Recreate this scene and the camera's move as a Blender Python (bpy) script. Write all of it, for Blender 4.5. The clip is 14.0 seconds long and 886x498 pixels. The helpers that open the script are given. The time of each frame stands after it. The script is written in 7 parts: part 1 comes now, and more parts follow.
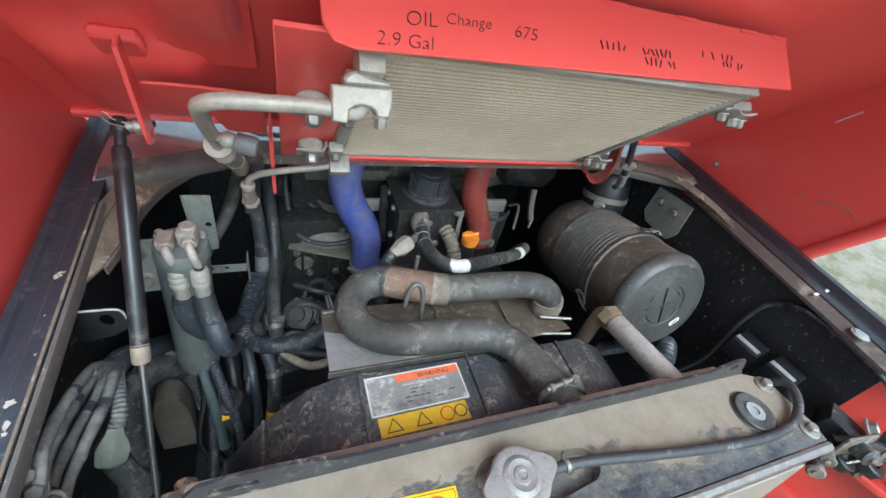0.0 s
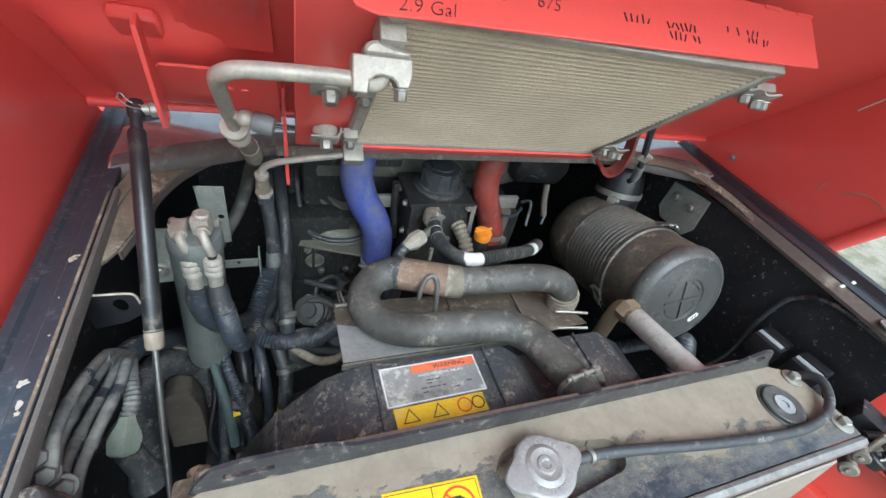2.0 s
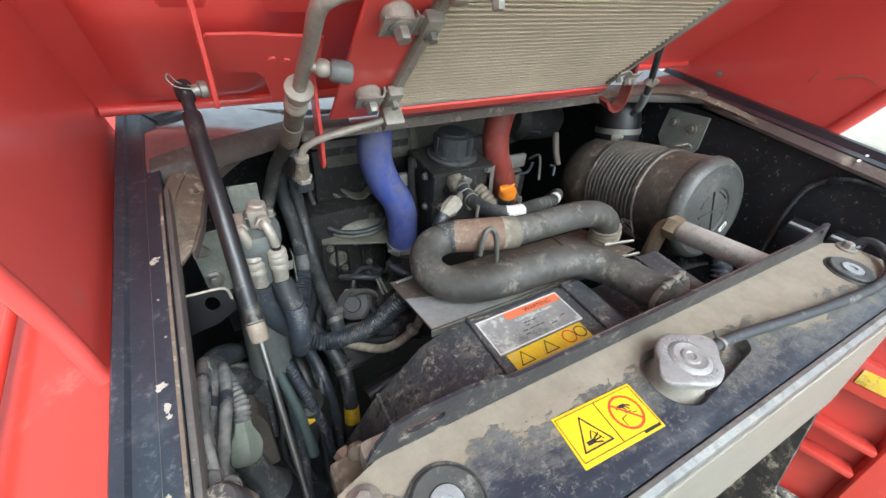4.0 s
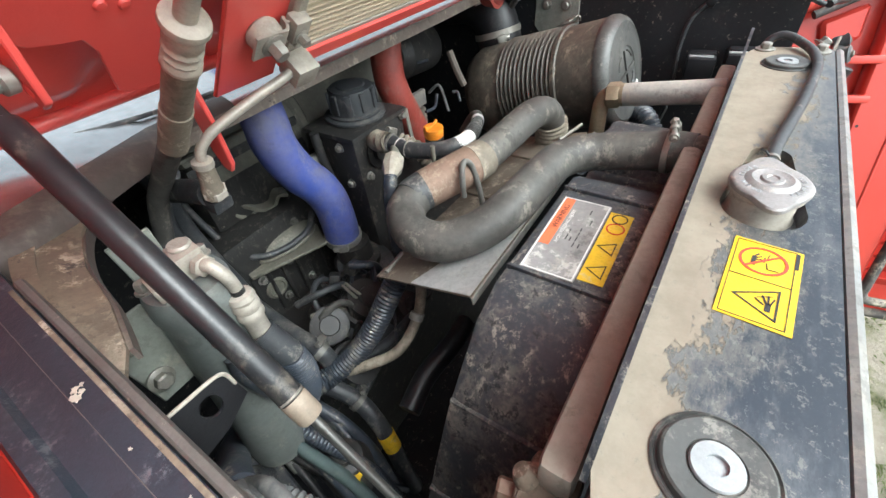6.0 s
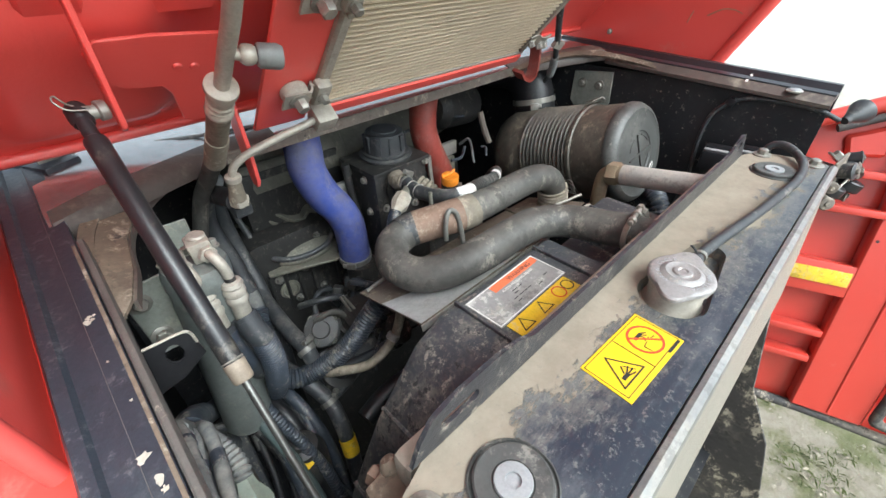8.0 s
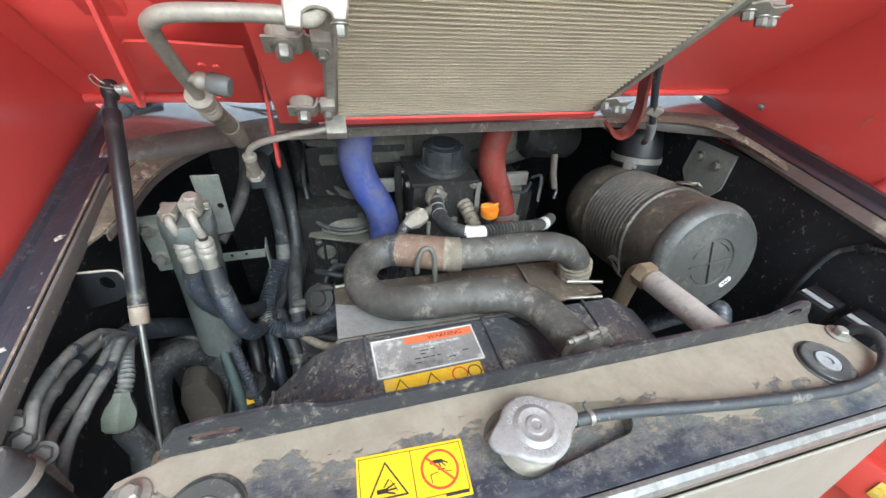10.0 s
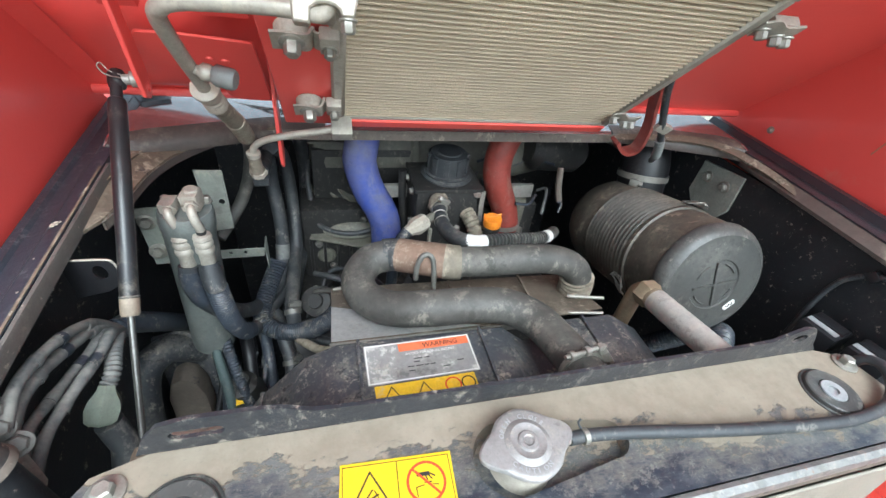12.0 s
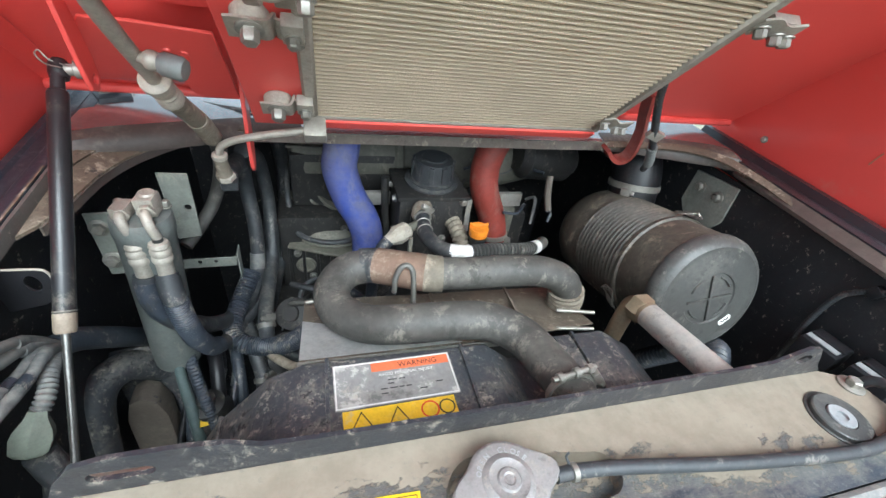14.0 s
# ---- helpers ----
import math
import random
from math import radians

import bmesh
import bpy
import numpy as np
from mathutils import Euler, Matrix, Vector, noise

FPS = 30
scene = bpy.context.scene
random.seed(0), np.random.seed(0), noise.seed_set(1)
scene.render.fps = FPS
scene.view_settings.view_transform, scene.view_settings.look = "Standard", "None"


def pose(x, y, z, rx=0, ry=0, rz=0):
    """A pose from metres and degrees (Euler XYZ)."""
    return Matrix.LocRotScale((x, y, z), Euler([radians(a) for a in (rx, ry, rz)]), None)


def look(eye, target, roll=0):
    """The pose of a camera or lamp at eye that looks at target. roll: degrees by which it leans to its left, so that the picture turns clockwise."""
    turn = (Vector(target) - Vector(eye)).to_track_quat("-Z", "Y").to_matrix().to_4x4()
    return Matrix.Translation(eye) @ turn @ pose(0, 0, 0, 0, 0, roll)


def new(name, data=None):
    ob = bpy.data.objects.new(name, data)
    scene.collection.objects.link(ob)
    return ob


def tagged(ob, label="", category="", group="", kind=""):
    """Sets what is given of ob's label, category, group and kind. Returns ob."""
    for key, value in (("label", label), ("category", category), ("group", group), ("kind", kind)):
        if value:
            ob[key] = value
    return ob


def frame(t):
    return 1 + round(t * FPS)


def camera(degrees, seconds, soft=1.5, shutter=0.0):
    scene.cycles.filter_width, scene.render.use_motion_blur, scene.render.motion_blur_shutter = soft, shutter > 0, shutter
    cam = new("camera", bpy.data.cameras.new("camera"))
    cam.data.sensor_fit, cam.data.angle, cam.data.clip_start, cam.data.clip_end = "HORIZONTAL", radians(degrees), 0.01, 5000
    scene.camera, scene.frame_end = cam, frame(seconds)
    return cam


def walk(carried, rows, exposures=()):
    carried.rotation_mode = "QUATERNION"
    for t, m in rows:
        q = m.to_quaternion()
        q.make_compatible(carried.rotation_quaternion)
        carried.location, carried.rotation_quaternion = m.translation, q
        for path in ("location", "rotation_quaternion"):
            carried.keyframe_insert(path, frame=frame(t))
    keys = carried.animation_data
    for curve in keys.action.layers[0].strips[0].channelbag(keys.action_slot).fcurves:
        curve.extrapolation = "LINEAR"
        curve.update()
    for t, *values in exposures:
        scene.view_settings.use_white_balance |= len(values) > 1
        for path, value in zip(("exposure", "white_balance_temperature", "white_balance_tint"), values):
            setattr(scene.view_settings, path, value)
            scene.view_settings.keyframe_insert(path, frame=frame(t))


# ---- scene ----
cam = camera(95.1, 14.0)
PATH = [
    (0, (-0.2244, -0.0876, 1.6236), (0.4897, 1.2761, 0.3468), 15.30),
    (0.5, (-0.2222, -0.0881, 1.6173), (0.4860, 1.2901, 0.3528), 15.02),
    (1, (-0.2203, -0.0903, 1.6133), (0.4849, 1.3020, 0.3626), 14.82),
    (1.5, (-0.2239, -0.0894, 1.6082), (0.4707, 1.3078, 0.3571), 14.54),
    (2, (-0.2327, -0.0935, 1.5987), (0.4543, 1.3052, 0.3451), 14.18),
    (2.5, (-0.2499, -0.0929, 1.5853), (0.4401, 1.3042, 0.3315), 13.53),
    (3, (-0.2874, -0.1080, 1.5701), (0.4379, 1.2919, 0.3396), 12.54),
    (3.2, (-0.3056, -0.1147, 1.5622), (0.4409, 1.2880, 0.3475), 11.80),
    (5.3, (-0.3580, 0.0215, 1.4896), (0.6395, 1.1426, 0.1675), -8.22),
    (5.5, (-0.3593, 0.0275, 1.4835), (0.6908, 1.0868, 0.1512), -8.38),
    (6, (-0.3911, 0.0462, 1.4577), (0.7731, 0.9837, 0.1289), -7.70),
    (6.5, (-0.4106, 0.0548, 1.4470), (0.8488, 0.9252, 0.1600), -6.33),
    (7, (-0.4241, 0.0243, 1.4550), (0.8674, 0.9289, 0.2247), -5.59),
    (7.5, (-0.4145, -0.0342, 1.4830), (0.8407, 0.9786, 0.3003), -4.02),
    (8, (-0.3748, -0.0546, 1.4942), (0.7286, 1.1309, 0.3207), -2.05),
    (8.2, (-0.3373, -0.0698, 1.5018), (0.6822, 1.1905, 0.3304), -1.15),
    (10.3, (-0.1751, -0.1285, 1.5609), (0.3149, 1.3435, 0.2987), 6.58),
    (10.5, (-0.1774, -0.1321, 1.5592), (0.3099, 1.3480, 0.3055), 6.90),
    (11, (-0.1734, -0.1311, 1.5604), (0.3139, 1.3566, 0.3158), 7.50),
    (11.5, (-0.1736, -0.1264, 1.5570), (0.3199, 1.3706, 0.3259), 7.96),
    (12, (-0.1726, -0.1209, 1.5519), (0.3306, 1.3810, 0.3308), 8.42),
    (12.5, (-0.1705, -0.1189, 1.5461), (0.3454, 1.3929, 0.3426), 8.88),
    (13, (-0.1622, -0.1128, 1.5442), (0.3628, 1.4028, 0.3495), 9.15),
    (13.5, (-0.1568, -0.1020, 1.5356), (0.3763, 1.4194, 0.3519), 9.35),
    (14, (-0.1510, -0.0982, 1.5337), (0.3927, 1.4243, 0.3563), 9.50),
]
walk(cam, [(t, look(eye, target, roll)) for t, eye, target, roll in PATH],
     [(0.0, 0.94, 5380, -1), (0.5, 1.02, 5430, -1), (3.0, 1.04, 5480, 0), (5.3, 1.37, 5950, 1), (6.5, 1.52, 5900, 1), (7.5, 1.37, 5850, 1), (8.2, 1.26, 5850, 1), (10.3, 1.27, 5600, 0), (14.0, 1.28, 5600, 0)])

# ---- daylight ----
SUN_ELEV, SUN_AZ = 50.0, 176.0
world = bpy.data.worlds.new("daylight")
scene.world = world
world.use_nodes = True
wn = world.node_tree.nodes
sky = wn.new("ShaderNodeTexSky")
sky.sky_type, sky.sun_disc = "NISHITA", False
sky.sun_elevation, sky.sun_rotation = radians(SUN_ELEV), radians(SUN_AZ)
sky.dust_density, sky.air_density, sky.ozone_density = 6.0, 1.0, 0.3
wn["Background"].inputs["Strength"].default_value = 0.15
haze = wn.new("ShaderNodeHueSaturation")
haze.inputs["Saturation"].default_value, haze.inputs["Value"].default_value = 0.2, 1.0
world.node_tree.links.new(sky.outputs["Color"], haze.inputs["Color"])
world.node_tree.links.new(haze.outputs["Color"], wn["Background"].inputs["Color"])
sun_data = bpy.data.lights.new("sun", "SUN")
sun_data.energy, sun_data.angle, sun_data.color = 0.6, radians(40), (1.0, 0.985, 0.965)
sun = new("sun", sun_data)
sun_dir = Vector((math.sin(radians(SUN_AZ)) * math.cos(radians(SUN_ELEV)), math.cos(radians(SUN_AZ)) * math.cos(radians(SUN_ELEV)), math.sin(radians(SUN_ELEV))))
sun.matrix_world = look(sun_dir * 30, (0, 0, 0))

# ---- materials ----
DUST = (0.44, 0.385, 0.30)


class Nodes:
    """A small wrapper that lays shader nodes in a row."""

    def __init__(self, name):
        self.mat = bpy.data.materials.new(name)
        self.mat.use_nodes = True
        self.tree = self.mat.node_tree
        self.bsdf = self.tree.nodes["Principled BSDF"]
        self.coord = self.add("ShaderNodeTexCoord").outputs["Object"]

    def add(self, kind, **values):
        node = self.tree.nodes.new(kind)
        for key, value in values.items():
            node.inputs[key].default_value = value
        return node

    def link(self, a, b):
        self.tree.links.new(a, b)

    def noise(self, scale, detail=4.0, rough=0.6, stretch=None):
        n = self.add("ShaderNodeTexNoise", Scale=scale, Detail=detail, Roughness=rough)
        if stretch:
            m = self.add("ShaderNodeMapping")
            m.inputs["Scale"].default_value = stretch
            self.link(self.coord, m.inputs["Vector"])
            self.link(m.outputs["Vector"], n.inputs["Vector"])
        else:
            self.link(self.coord, n.inputs["Vector"])
        return n.outputs["Fac"]

    def ramp(self, fac, lo, hi, a=0.0, b=1.0):
        r = self.add("ShaderNodeMapRange")
        r.interpolation_type = "SMOOTHSTEP"
        for key, value in (("From Min", lo), ("From Max", hi), ("To Min", a), ("To Max", b)):
            r.inputs[key].default_value = value
        self.link(fac, r.inputs["Value"])
        return r.outputs["Result"]

    def math(self, op, a, b):
        n = self.add("ShaderNodeMath")
        n.operation, n.use_clamp = op, False
        for k, v in enumerate((a, b)):
            if isinstance(v, (int, float)):
                n.inputs[k].default_value = v
            else:
                self.link(v, n.inputs[k])
        return n.outputs[0]

    def mix(self, fac, a, b):
        n = self.add("ShaderNodeMix")
        n.data_type = "RGBA"
        for key, v in ((0, fac), (6, a), (7, b)):
            if isinstance(v, (int, float)):
                n.inputs[key].default_value = v
            elif isinstance(v, tuple):
                n.inputs[key].default_value = (*v, 1)
            else:
                self.link(v, n.inputs[key])
        return n.outputs[2]

    def up(self):
        g = self.add("ShaderNodeNewGeometry")
        s = self.add("ShaderNodeSeparateXYZ")
        self.link(g.outputs["Normal"], s.inputs[0])
        return s.outputs["Z"]

    def axis(self, name):
        s = self.add("ShaderNodeSeparateXYZ")
        self.link(self.coord, s.inputs[0])
        return s.outputs[name]

    def done(self, colour, rough, metal=0.0, bump=None, depth=0.001, coat=0.0, spec=None):
        b = self.bsdf
        for key, v in (("Base Color", colour), ("Roughness", rough), ("Metallic", metal)):
            if isinstance(v, tuple):
                b.inputs[key].default_value = (*v, 1)
            elif isinstance(v, (int, float)):
                b.inputs[key].default_value = v
            else:
                self.link(v, b.inputs[key])
        b.inputs["Coat Weight"].default_value = coat
        if spec is not None:
            b.inputs["Specular IOR Level"].default_value = spec
        if bump is not None:
            n = self.add("ShaderNodeBump", Strength=1.0, Distance=depth)
            self.link(bump, n.inputs["Height"])
            self.link(n.outputs["Normal"], b.inputs["Normal"])
        return self.mat


def surface(name, colour, rough=0.5, metal=0.0, dust=0.3, vary=0.25, grain=90.0, bump=0.0004, chips=None, chip_at=0.68, dust_colour=DUST, spec=None, scuff=0.0):
    """A used surface: colour that varies at two scales, settled dust on what faces up, and chips or stains of another colour."""
    m = Nodes(name)
    big, fine = m.noise(grain / 9), m.noise(grain, 6.0, 0.7)
    dark = tuple(c * (1 - vary) for c in colour)
    light = tuple(min(1, c * (1 + vary)) for c in colour)
    c = m.mix(m.ramp(m.math("ADD", m.math("MULTIPLY", big, 0.6), m.math("MULTIPLY", fine, 0.4)), 0.3, 0.7), dark, light)
    c = m.mix(m.ramp(m.noise(grain * 4.5, 3.0, 0.7), 0.42, 0.66, 0.0, 0.24), c, tuple(v * 0.55 for v in colour))
    if chips:
        c = m.mix(m.ramp(m.noise(grain * 0.5, 8.0, 0.75), chip_at, chip_at + 0.05), c, chips)
    film = m.math("MULTIPLY", m.ramp(m.up(), -0.5, 0.9, 0.25, 1.0), m.ramp(m.math("ADD", m.math("MULTIPLY", m.noise(grain / 5, 6.0, 0.65), 0.7), m.math("MULTIPLY", m.noise(grain * 1.7, 4.0), 0.3)), 0.62 - 0.4 * dust, 0.86 - 0.4 * dust))
    film = m.math("MULTIPLY", film, min(1.0, 0.35 + dust))
    c = m.mix(film, c, dust_colour)
    if scuff:
        rub = m.math("MULTIPLY", m.ramp(m.noise(grain * 0.9, 10.0, 0.78, (1.0, 1.0, 0.6)), 0.52, 0.62), m.ramp(m.noise(grain / 4, 3.0), 0.42, 0.56))
        c = m.mix(m.math("MULTIPLY", rub, scuff), c, tuple(min(1.0, v * 1.25) for v in dust_colour))
        worn = m.math("MULTIPLY", m.ramp(m.noise(grain * 0.8, 9.0, 0.75), 0.53, 0.61), m.ramp(m.noise(grain / 5, 3.0), 0.40, 0.55))
        c = m.mix(m.math("MULTIPLY", worn, scuff), c, tuple(v * 0.45 for v in colour))
    r = m.math("ADD", m.math("MULTIPLY", film, 0.9 - rough), m.math("ADD", rough - 0.06, m.math("MULTIPLY", fine, 0.12)))
    metal_out = metal if metal == 0 else m.math("MULTIPLY", m.math("SUBTRACT", 1.0, film), metal)
    return m.done(c, r, metal_out, fine, bump, spec=spec)


def plate_paint():
    """Black paint under a caked tan film, rubbed away in ragged patches towards the front edge."""
    m = Nodes("dusty black radiator paint")
    patch = m.noise(15.0, 10.0, 0.70)
    ragged = m.noise(95.0, 10.0, 0.80, (0.6, 1.5, 1.0))
    lean = m.math("MULTIPLY", m.axis("Y"), 4.2)
    side = m.math("MULTIPLY", m.axis("X"), 0.32)
    cake = m.math("ADD", m.math("ADD", m.math("MULTIPLY", patch, 0.66), m.math("MULTIPLY", ragged, 0.52)), m.math("ADD", lean, side))
    caked = m.ramp(cake, 0.560, 0.592)
    thin = m.ramp(cake, 0.43, 0.56, 0.0, 0.45)
    smear = m.ramp(m.noise(26.0, 9.0, 0.74, (0.5, 1.3, 1.0)), 0.42, 0.66, 0.0, 0.6)
    flake = m.ramp(m.noise(150.0, 9.0, 0.8), 0.55, 0.585, 0.0, 0.5)
    black = m.mix(smear, (0.020, 0.026, 0.038), (0.115, 0.12, 0.13))
    black = m.mix(thin, black, (0.20, 0.185, 0.155))
    black = m.mix(flake, black, (0.20, 0.19, 0.17))
    tan = m.mix(m.ramp(m.noise(24.0, 7.0, 0.7), 0.3, 0.7), (0.196, 0.160, 0.119), (0.262, 0.222, 0.170))
    tan = m.mix(m.ramp(m.noise(120.0, 9.0, 0.8), 0.57, 0.62, 0.0, 0.45), tan, (0.16, 0.145, 0.12))
    c = m.mix(caked, black, tan)
    speck = m.ramp(m.noise(210.0, 4.0, 0.7), 0.70, 0.76, 0.0, 0.8)
    c = m.mix(speck, c, (0.06, 0.06, 0.062))
    r = m.math("ADD", m.math("MULTIPLY", caked, 0.48), m.math("ADD", 0.28, m.math("MULTIPLY", smear, 0.25)))
    h = m.math("ADD", m.math("MULTIPLY", caked, 0.6), m.math("MULTIPLY", m.noise(300.0), 0.3))
    return m.done(c, r, 0.0, h, 0.0006)


def red_paint(name, dust, low, high):
    m = Nodes(name)
    c = m.mix(m.noise(5.0), low, high)
    scuff = m.ramp(m.noise(40.0, 8.0, 0.7, (1.0, 0.25, 1.0)), 0.70, 0.78, 0.0, 0.5)
    c = m.mix(scuff, c, (0.45, 0.16, 0.12))
    film = m.math("MULTIPLY", m.ramp(m.up(), -0.7, 0.8, 0.3, 1.0), m.ramp(m.noise(14.0, 7.0, 0.65), 0.66 - 0.35 * dust, 0.95 - 0.35 * dust))
    c = m.mix(m.math("MULTIPLY", film, 0.75), c, (0.50, 0.40, 0.32))
    r = m.math("ADD", m.math("MULTIPLY", film, 0.4), 0.33)
    return m.done(c, r, 0.0, m.noise(260.0, 2.0), 0.00012, coat=0.25)


def ground_soil():
    m = Nodes("trampled grass and soil")
    bare = m.ramp(m.noise(5.0, 8.0, 0.68), 0.38, 0.58)
    soil = m.mix(m.noise(30.0, 8.0, 0.7), (0.26, 0.215, 0.16), (0.50, 0.445, 0.36))
    grass = m.mix(m.noise(45.0, 6.0, 0.7), (0.10, 0.11, 0.045), (0.27, 0.27, 0.13))
    c = m.mix(bare, grass, soil)
    far = m.ramp(m.axis("X"), 3.0, 9.0)
    c = m.mix(far, c, m.mix(m.noise(6.0, 6.0), (0.62, 0.58, 0.50), (0.78, 0.74, 0.66)))
    return m.done(c, 0.95, 0.0, m.noise(35.0, 8.0, 0.75), 0.03)


def tube_metal(name, tint, low):
    """Dusted aluminium of the condenser: fine grit and soft brown stains, no pattern."""
    m = Nodes(name)
    grit = m.noise(700.0, 3.0, 0.7)
    c = m.mix(m.ramp(m.noise(9.0, 5.0), 0.35, 0.65), tint, tuple(v * 0.8 for v in tint))
    c = m.mix(m.ramp(grit, 0.42, 0.62), c, low)
    return m.done(c, 0.6, 0.2, grit, 0.0002)


def core_metal(name, scale, stretch, tint):
    m = Nodes(name)
    w = m.add("ShaderNodeTexWave", Scale=scale, Distortion=0.0, Detail=0.0)
    mp = m.add("ShaderNodeMapping")
    mp.inputs["Scale"].default_value = stretch
    m.link(m.coord, mp.inputs["Vector"])
    m.link(mp.outputs["Vector"], w.inputs["Vector"])
    c = m.mix(m.noise(22.0, 6.0), tint, tuple(v * 0.72 for v in tint))
    c = m.mix(m.ramp(w.outputs["Fac"], 0.1, 0.9, 0.0, 0.45), c, tuple(v * 0.35 for v in tint))
    return m.done(c, 0.55, 0.25, w.outputs["Fac"], 0.0008)


PLATE = plate_paint()
# Hood red lifted towards pink for glare haze; the door's red toned down.
RED_HAZED = red_paint("red hood paint lifted for haze", 0.18, (0.76, 0.092, 0.078), (0.84, 0.115, 0.098))
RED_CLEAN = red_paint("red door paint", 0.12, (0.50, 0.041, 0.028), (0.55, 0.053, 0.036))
ORANGE = surface("orange plastic", (0.80, 0.26, 0.02), 0.45, dust=0.25)
BLACK_SHEET = surface("black painted sheet steel", (0.020, 0.021, 0.024), 0.45, dust=0.24, grain=170, chips=(0.25, 0.215, 0.175), chip_at=0.595, dust_colour=(0.15, 0.135, 0.115))
BLACK_RAIL = surface("scuffed black rail paint", (0.027, 0.034, 0.045), 0.33, dust=0.25, dust_colour=(0.16, 0.16, 0.17), grain=130, vary=0.12, spec=0.5, scuff=0.4)
BLACK_RAIL_DARK = surface("black satin rail paint", (0.022, 0.024, 0.029), 0.30, dust=0.18, dust_colour=(0.16, 0.15, 0.14), grain=120, vary=0.15)
# Black cowl paint with a grey metallic base that carries the sky's sheen.
BLACK_GLOSS = surface("black cowl paint greyed for sky sheen", (0.50, 0.50, 0.50), 0.22, metal=0.85, dust=0.10, grain=30, bump=0.00005)
RIM_EDGE = surface("worn pale rail edge", (0.095, 0.085, 0.077), 0.6, dust=0.2, grain=130, chips=(0.25, 0.215, 0.175), chip_at=0.60)
RUST_RIM = surface("dusty rusted rim steel", (0.14, 0.105, 0.075), 0.75, dust=0.28, grain=60, chips=(0.05, 0.04, 0.036), chip_at=0.60, scuff=0.6)
PLASTIC = surface("dusty black plastic", (0.050, 0.055, 0.064), 0.42, dust=0.42, grain=120, chips=(0.27, 0.245, 0.21), chip_at=0.615, dust_colour=(0.28, 0.255, 0.215), scuff=0.9)
CLEANER = surface("dusty grey-black air cleaner plastic", (0.075, 0.066, 0.053), 0.5, dust=0.36, grain=60, dust_colour=(0.27, 0.23, 0.175), scuff=0.6)
COVER = surface("dark grey plastic cover", (0.060, 0.060, 0.057), 0.45, dust=0.34, grain=50, dust_colour=(0.22, 0.205, 0.18), scuff=0.6)
RUBBER = surface("dusty black hose rubber", (0.074, 0.070, 0.063), 0.6, dust=0.32, grain=48, vary=0.55, dust_colour=(0.19, 0.172, 0.145), scuff=0.7)
HOSE_DARK = surface("dark rubber hose", (0.038, 0.041, 0.045), 0.48, dust=0.34, grain=60, dust_colour=(0.24, 0.222, 0.195), scuff=0.5)
LOOM = surface("black corrugated loom plastic", (0.035, 0.042, 0.055), 0.42, dust=0.2, grain=90, scuff=0.4)
WIRE_DUST = surface("grey dusted wire tape", (0.095, 0.10, 0.10), 0.7, dust=0.5, grain=70, vary=0.35, chips=(0.05, 0.053, 0.056), chip_at=0.58, dust_colour=(0.31, 0.30, 0.27))
# Engine castings in two tones: shade and light are put into the colour.
ENGINE_SHADE = surface("oily grey cast iron, shaded tone", (0.026, 0.025, 0.024), 0.5, dust=0.10, grain=90, scuff=0.15)
ENGINE_LIT = surface("grey-green casting, lit tone", (0.135, 0.130, 0.105), 0.6, dust=0.26, grain=70, scuff=0.2)
STEEL = surface("dull steel sheet", (0.36, 0.345, 0.31), 0.42, metal=0.45, dust=0.25, grain=60, chips=(0.22, 0.15, 0.10), chip_at=0.66, scuff=0.4)
BARE = surface("bare bright sheet steel", (0.50, 0.495, 0.48), 0.36, metal=0.5, dust=0.12, grain=45, scuff=0.25)
SHIELD = surface("brown dusted heat shield steel", (0.16, 0.13, 0.10), 0.6, metal=0.3, dust=0.34, grain=50, scuff=0.5)
ALU = surface("dull aluminium", (0.37, 0.34, 0.29), 0.45, metal=0.25, dust=0.28, grain=90, scuff=0.3)
ZINC = surface("zinc plated steel", (0.31, 0.295, 0.26), 0.36, metal=0.5, dust=0.22, grain=120)
HOSE_TAN = surface("tan dust-coated hose", (0.17, 0.145, 0.11), 0.75, dust=0.5, grain=70, scuff=0.5)
TANPIPE = surface("pale dusty painted pipe", (0.38, 0.345, 0.29), 0.6, dust=0.42, grain=70, scuff=0.4)
BRASS = surface("tarnished brass nut", (0.30, 0.235, 0.155), 0.5, metal=0.4, dust=0.35, grain=120)
RUST = surface("rusty steel tube", (0.22, 0.145, 0.105), 0.7, metal=0.2, dust=0.35, grain=60, scuff=0.3)
DRIER = surface("grey-green drier can paint", (0.27, 0.285, 0.25), 0.45, dust=0.22, grain=55, scuff=0.35)
DRIER_CAN = surface("dirty grey-green can paint", (0.150, 0.163, 0.155), 0.42, dust=0.2, grain=45, scuff=0.35)
BLUE = surface("blue silicone hose", (0.050, 0.082, 0.34), 0.55, dust=0.50, grain=28, vary=0.25, dust_colour=(0.25, 0.225, 0.20), scuff=0.25)
REDHOSE = surface("dusty red silicone hose", (0.24, 0.040, 0.028), 0.6, dust=0.30, grain=34, dust_colour=(0.25, 0.20, 0.165), scuff=0.25)
WHITE = surface("white tape", (0.72, 0.71, 0.68), 0.55, dust=0.12)
WASHER = surface("galvanised washer", (0.36, 0.37, 0.375), 0.45, metal=0.3, dust=0.10)
CAP = surface("stamped tinplate cap", (0.26, 0.245, 0.24), 0.5, metal=0.25, dust=0.28, grain=110, scuff=0.4)
YELLOW = surface("yellow warning vinyl", (0.76, 0.49, 0.01), 0.4, dust=0.05, vary=0.06)
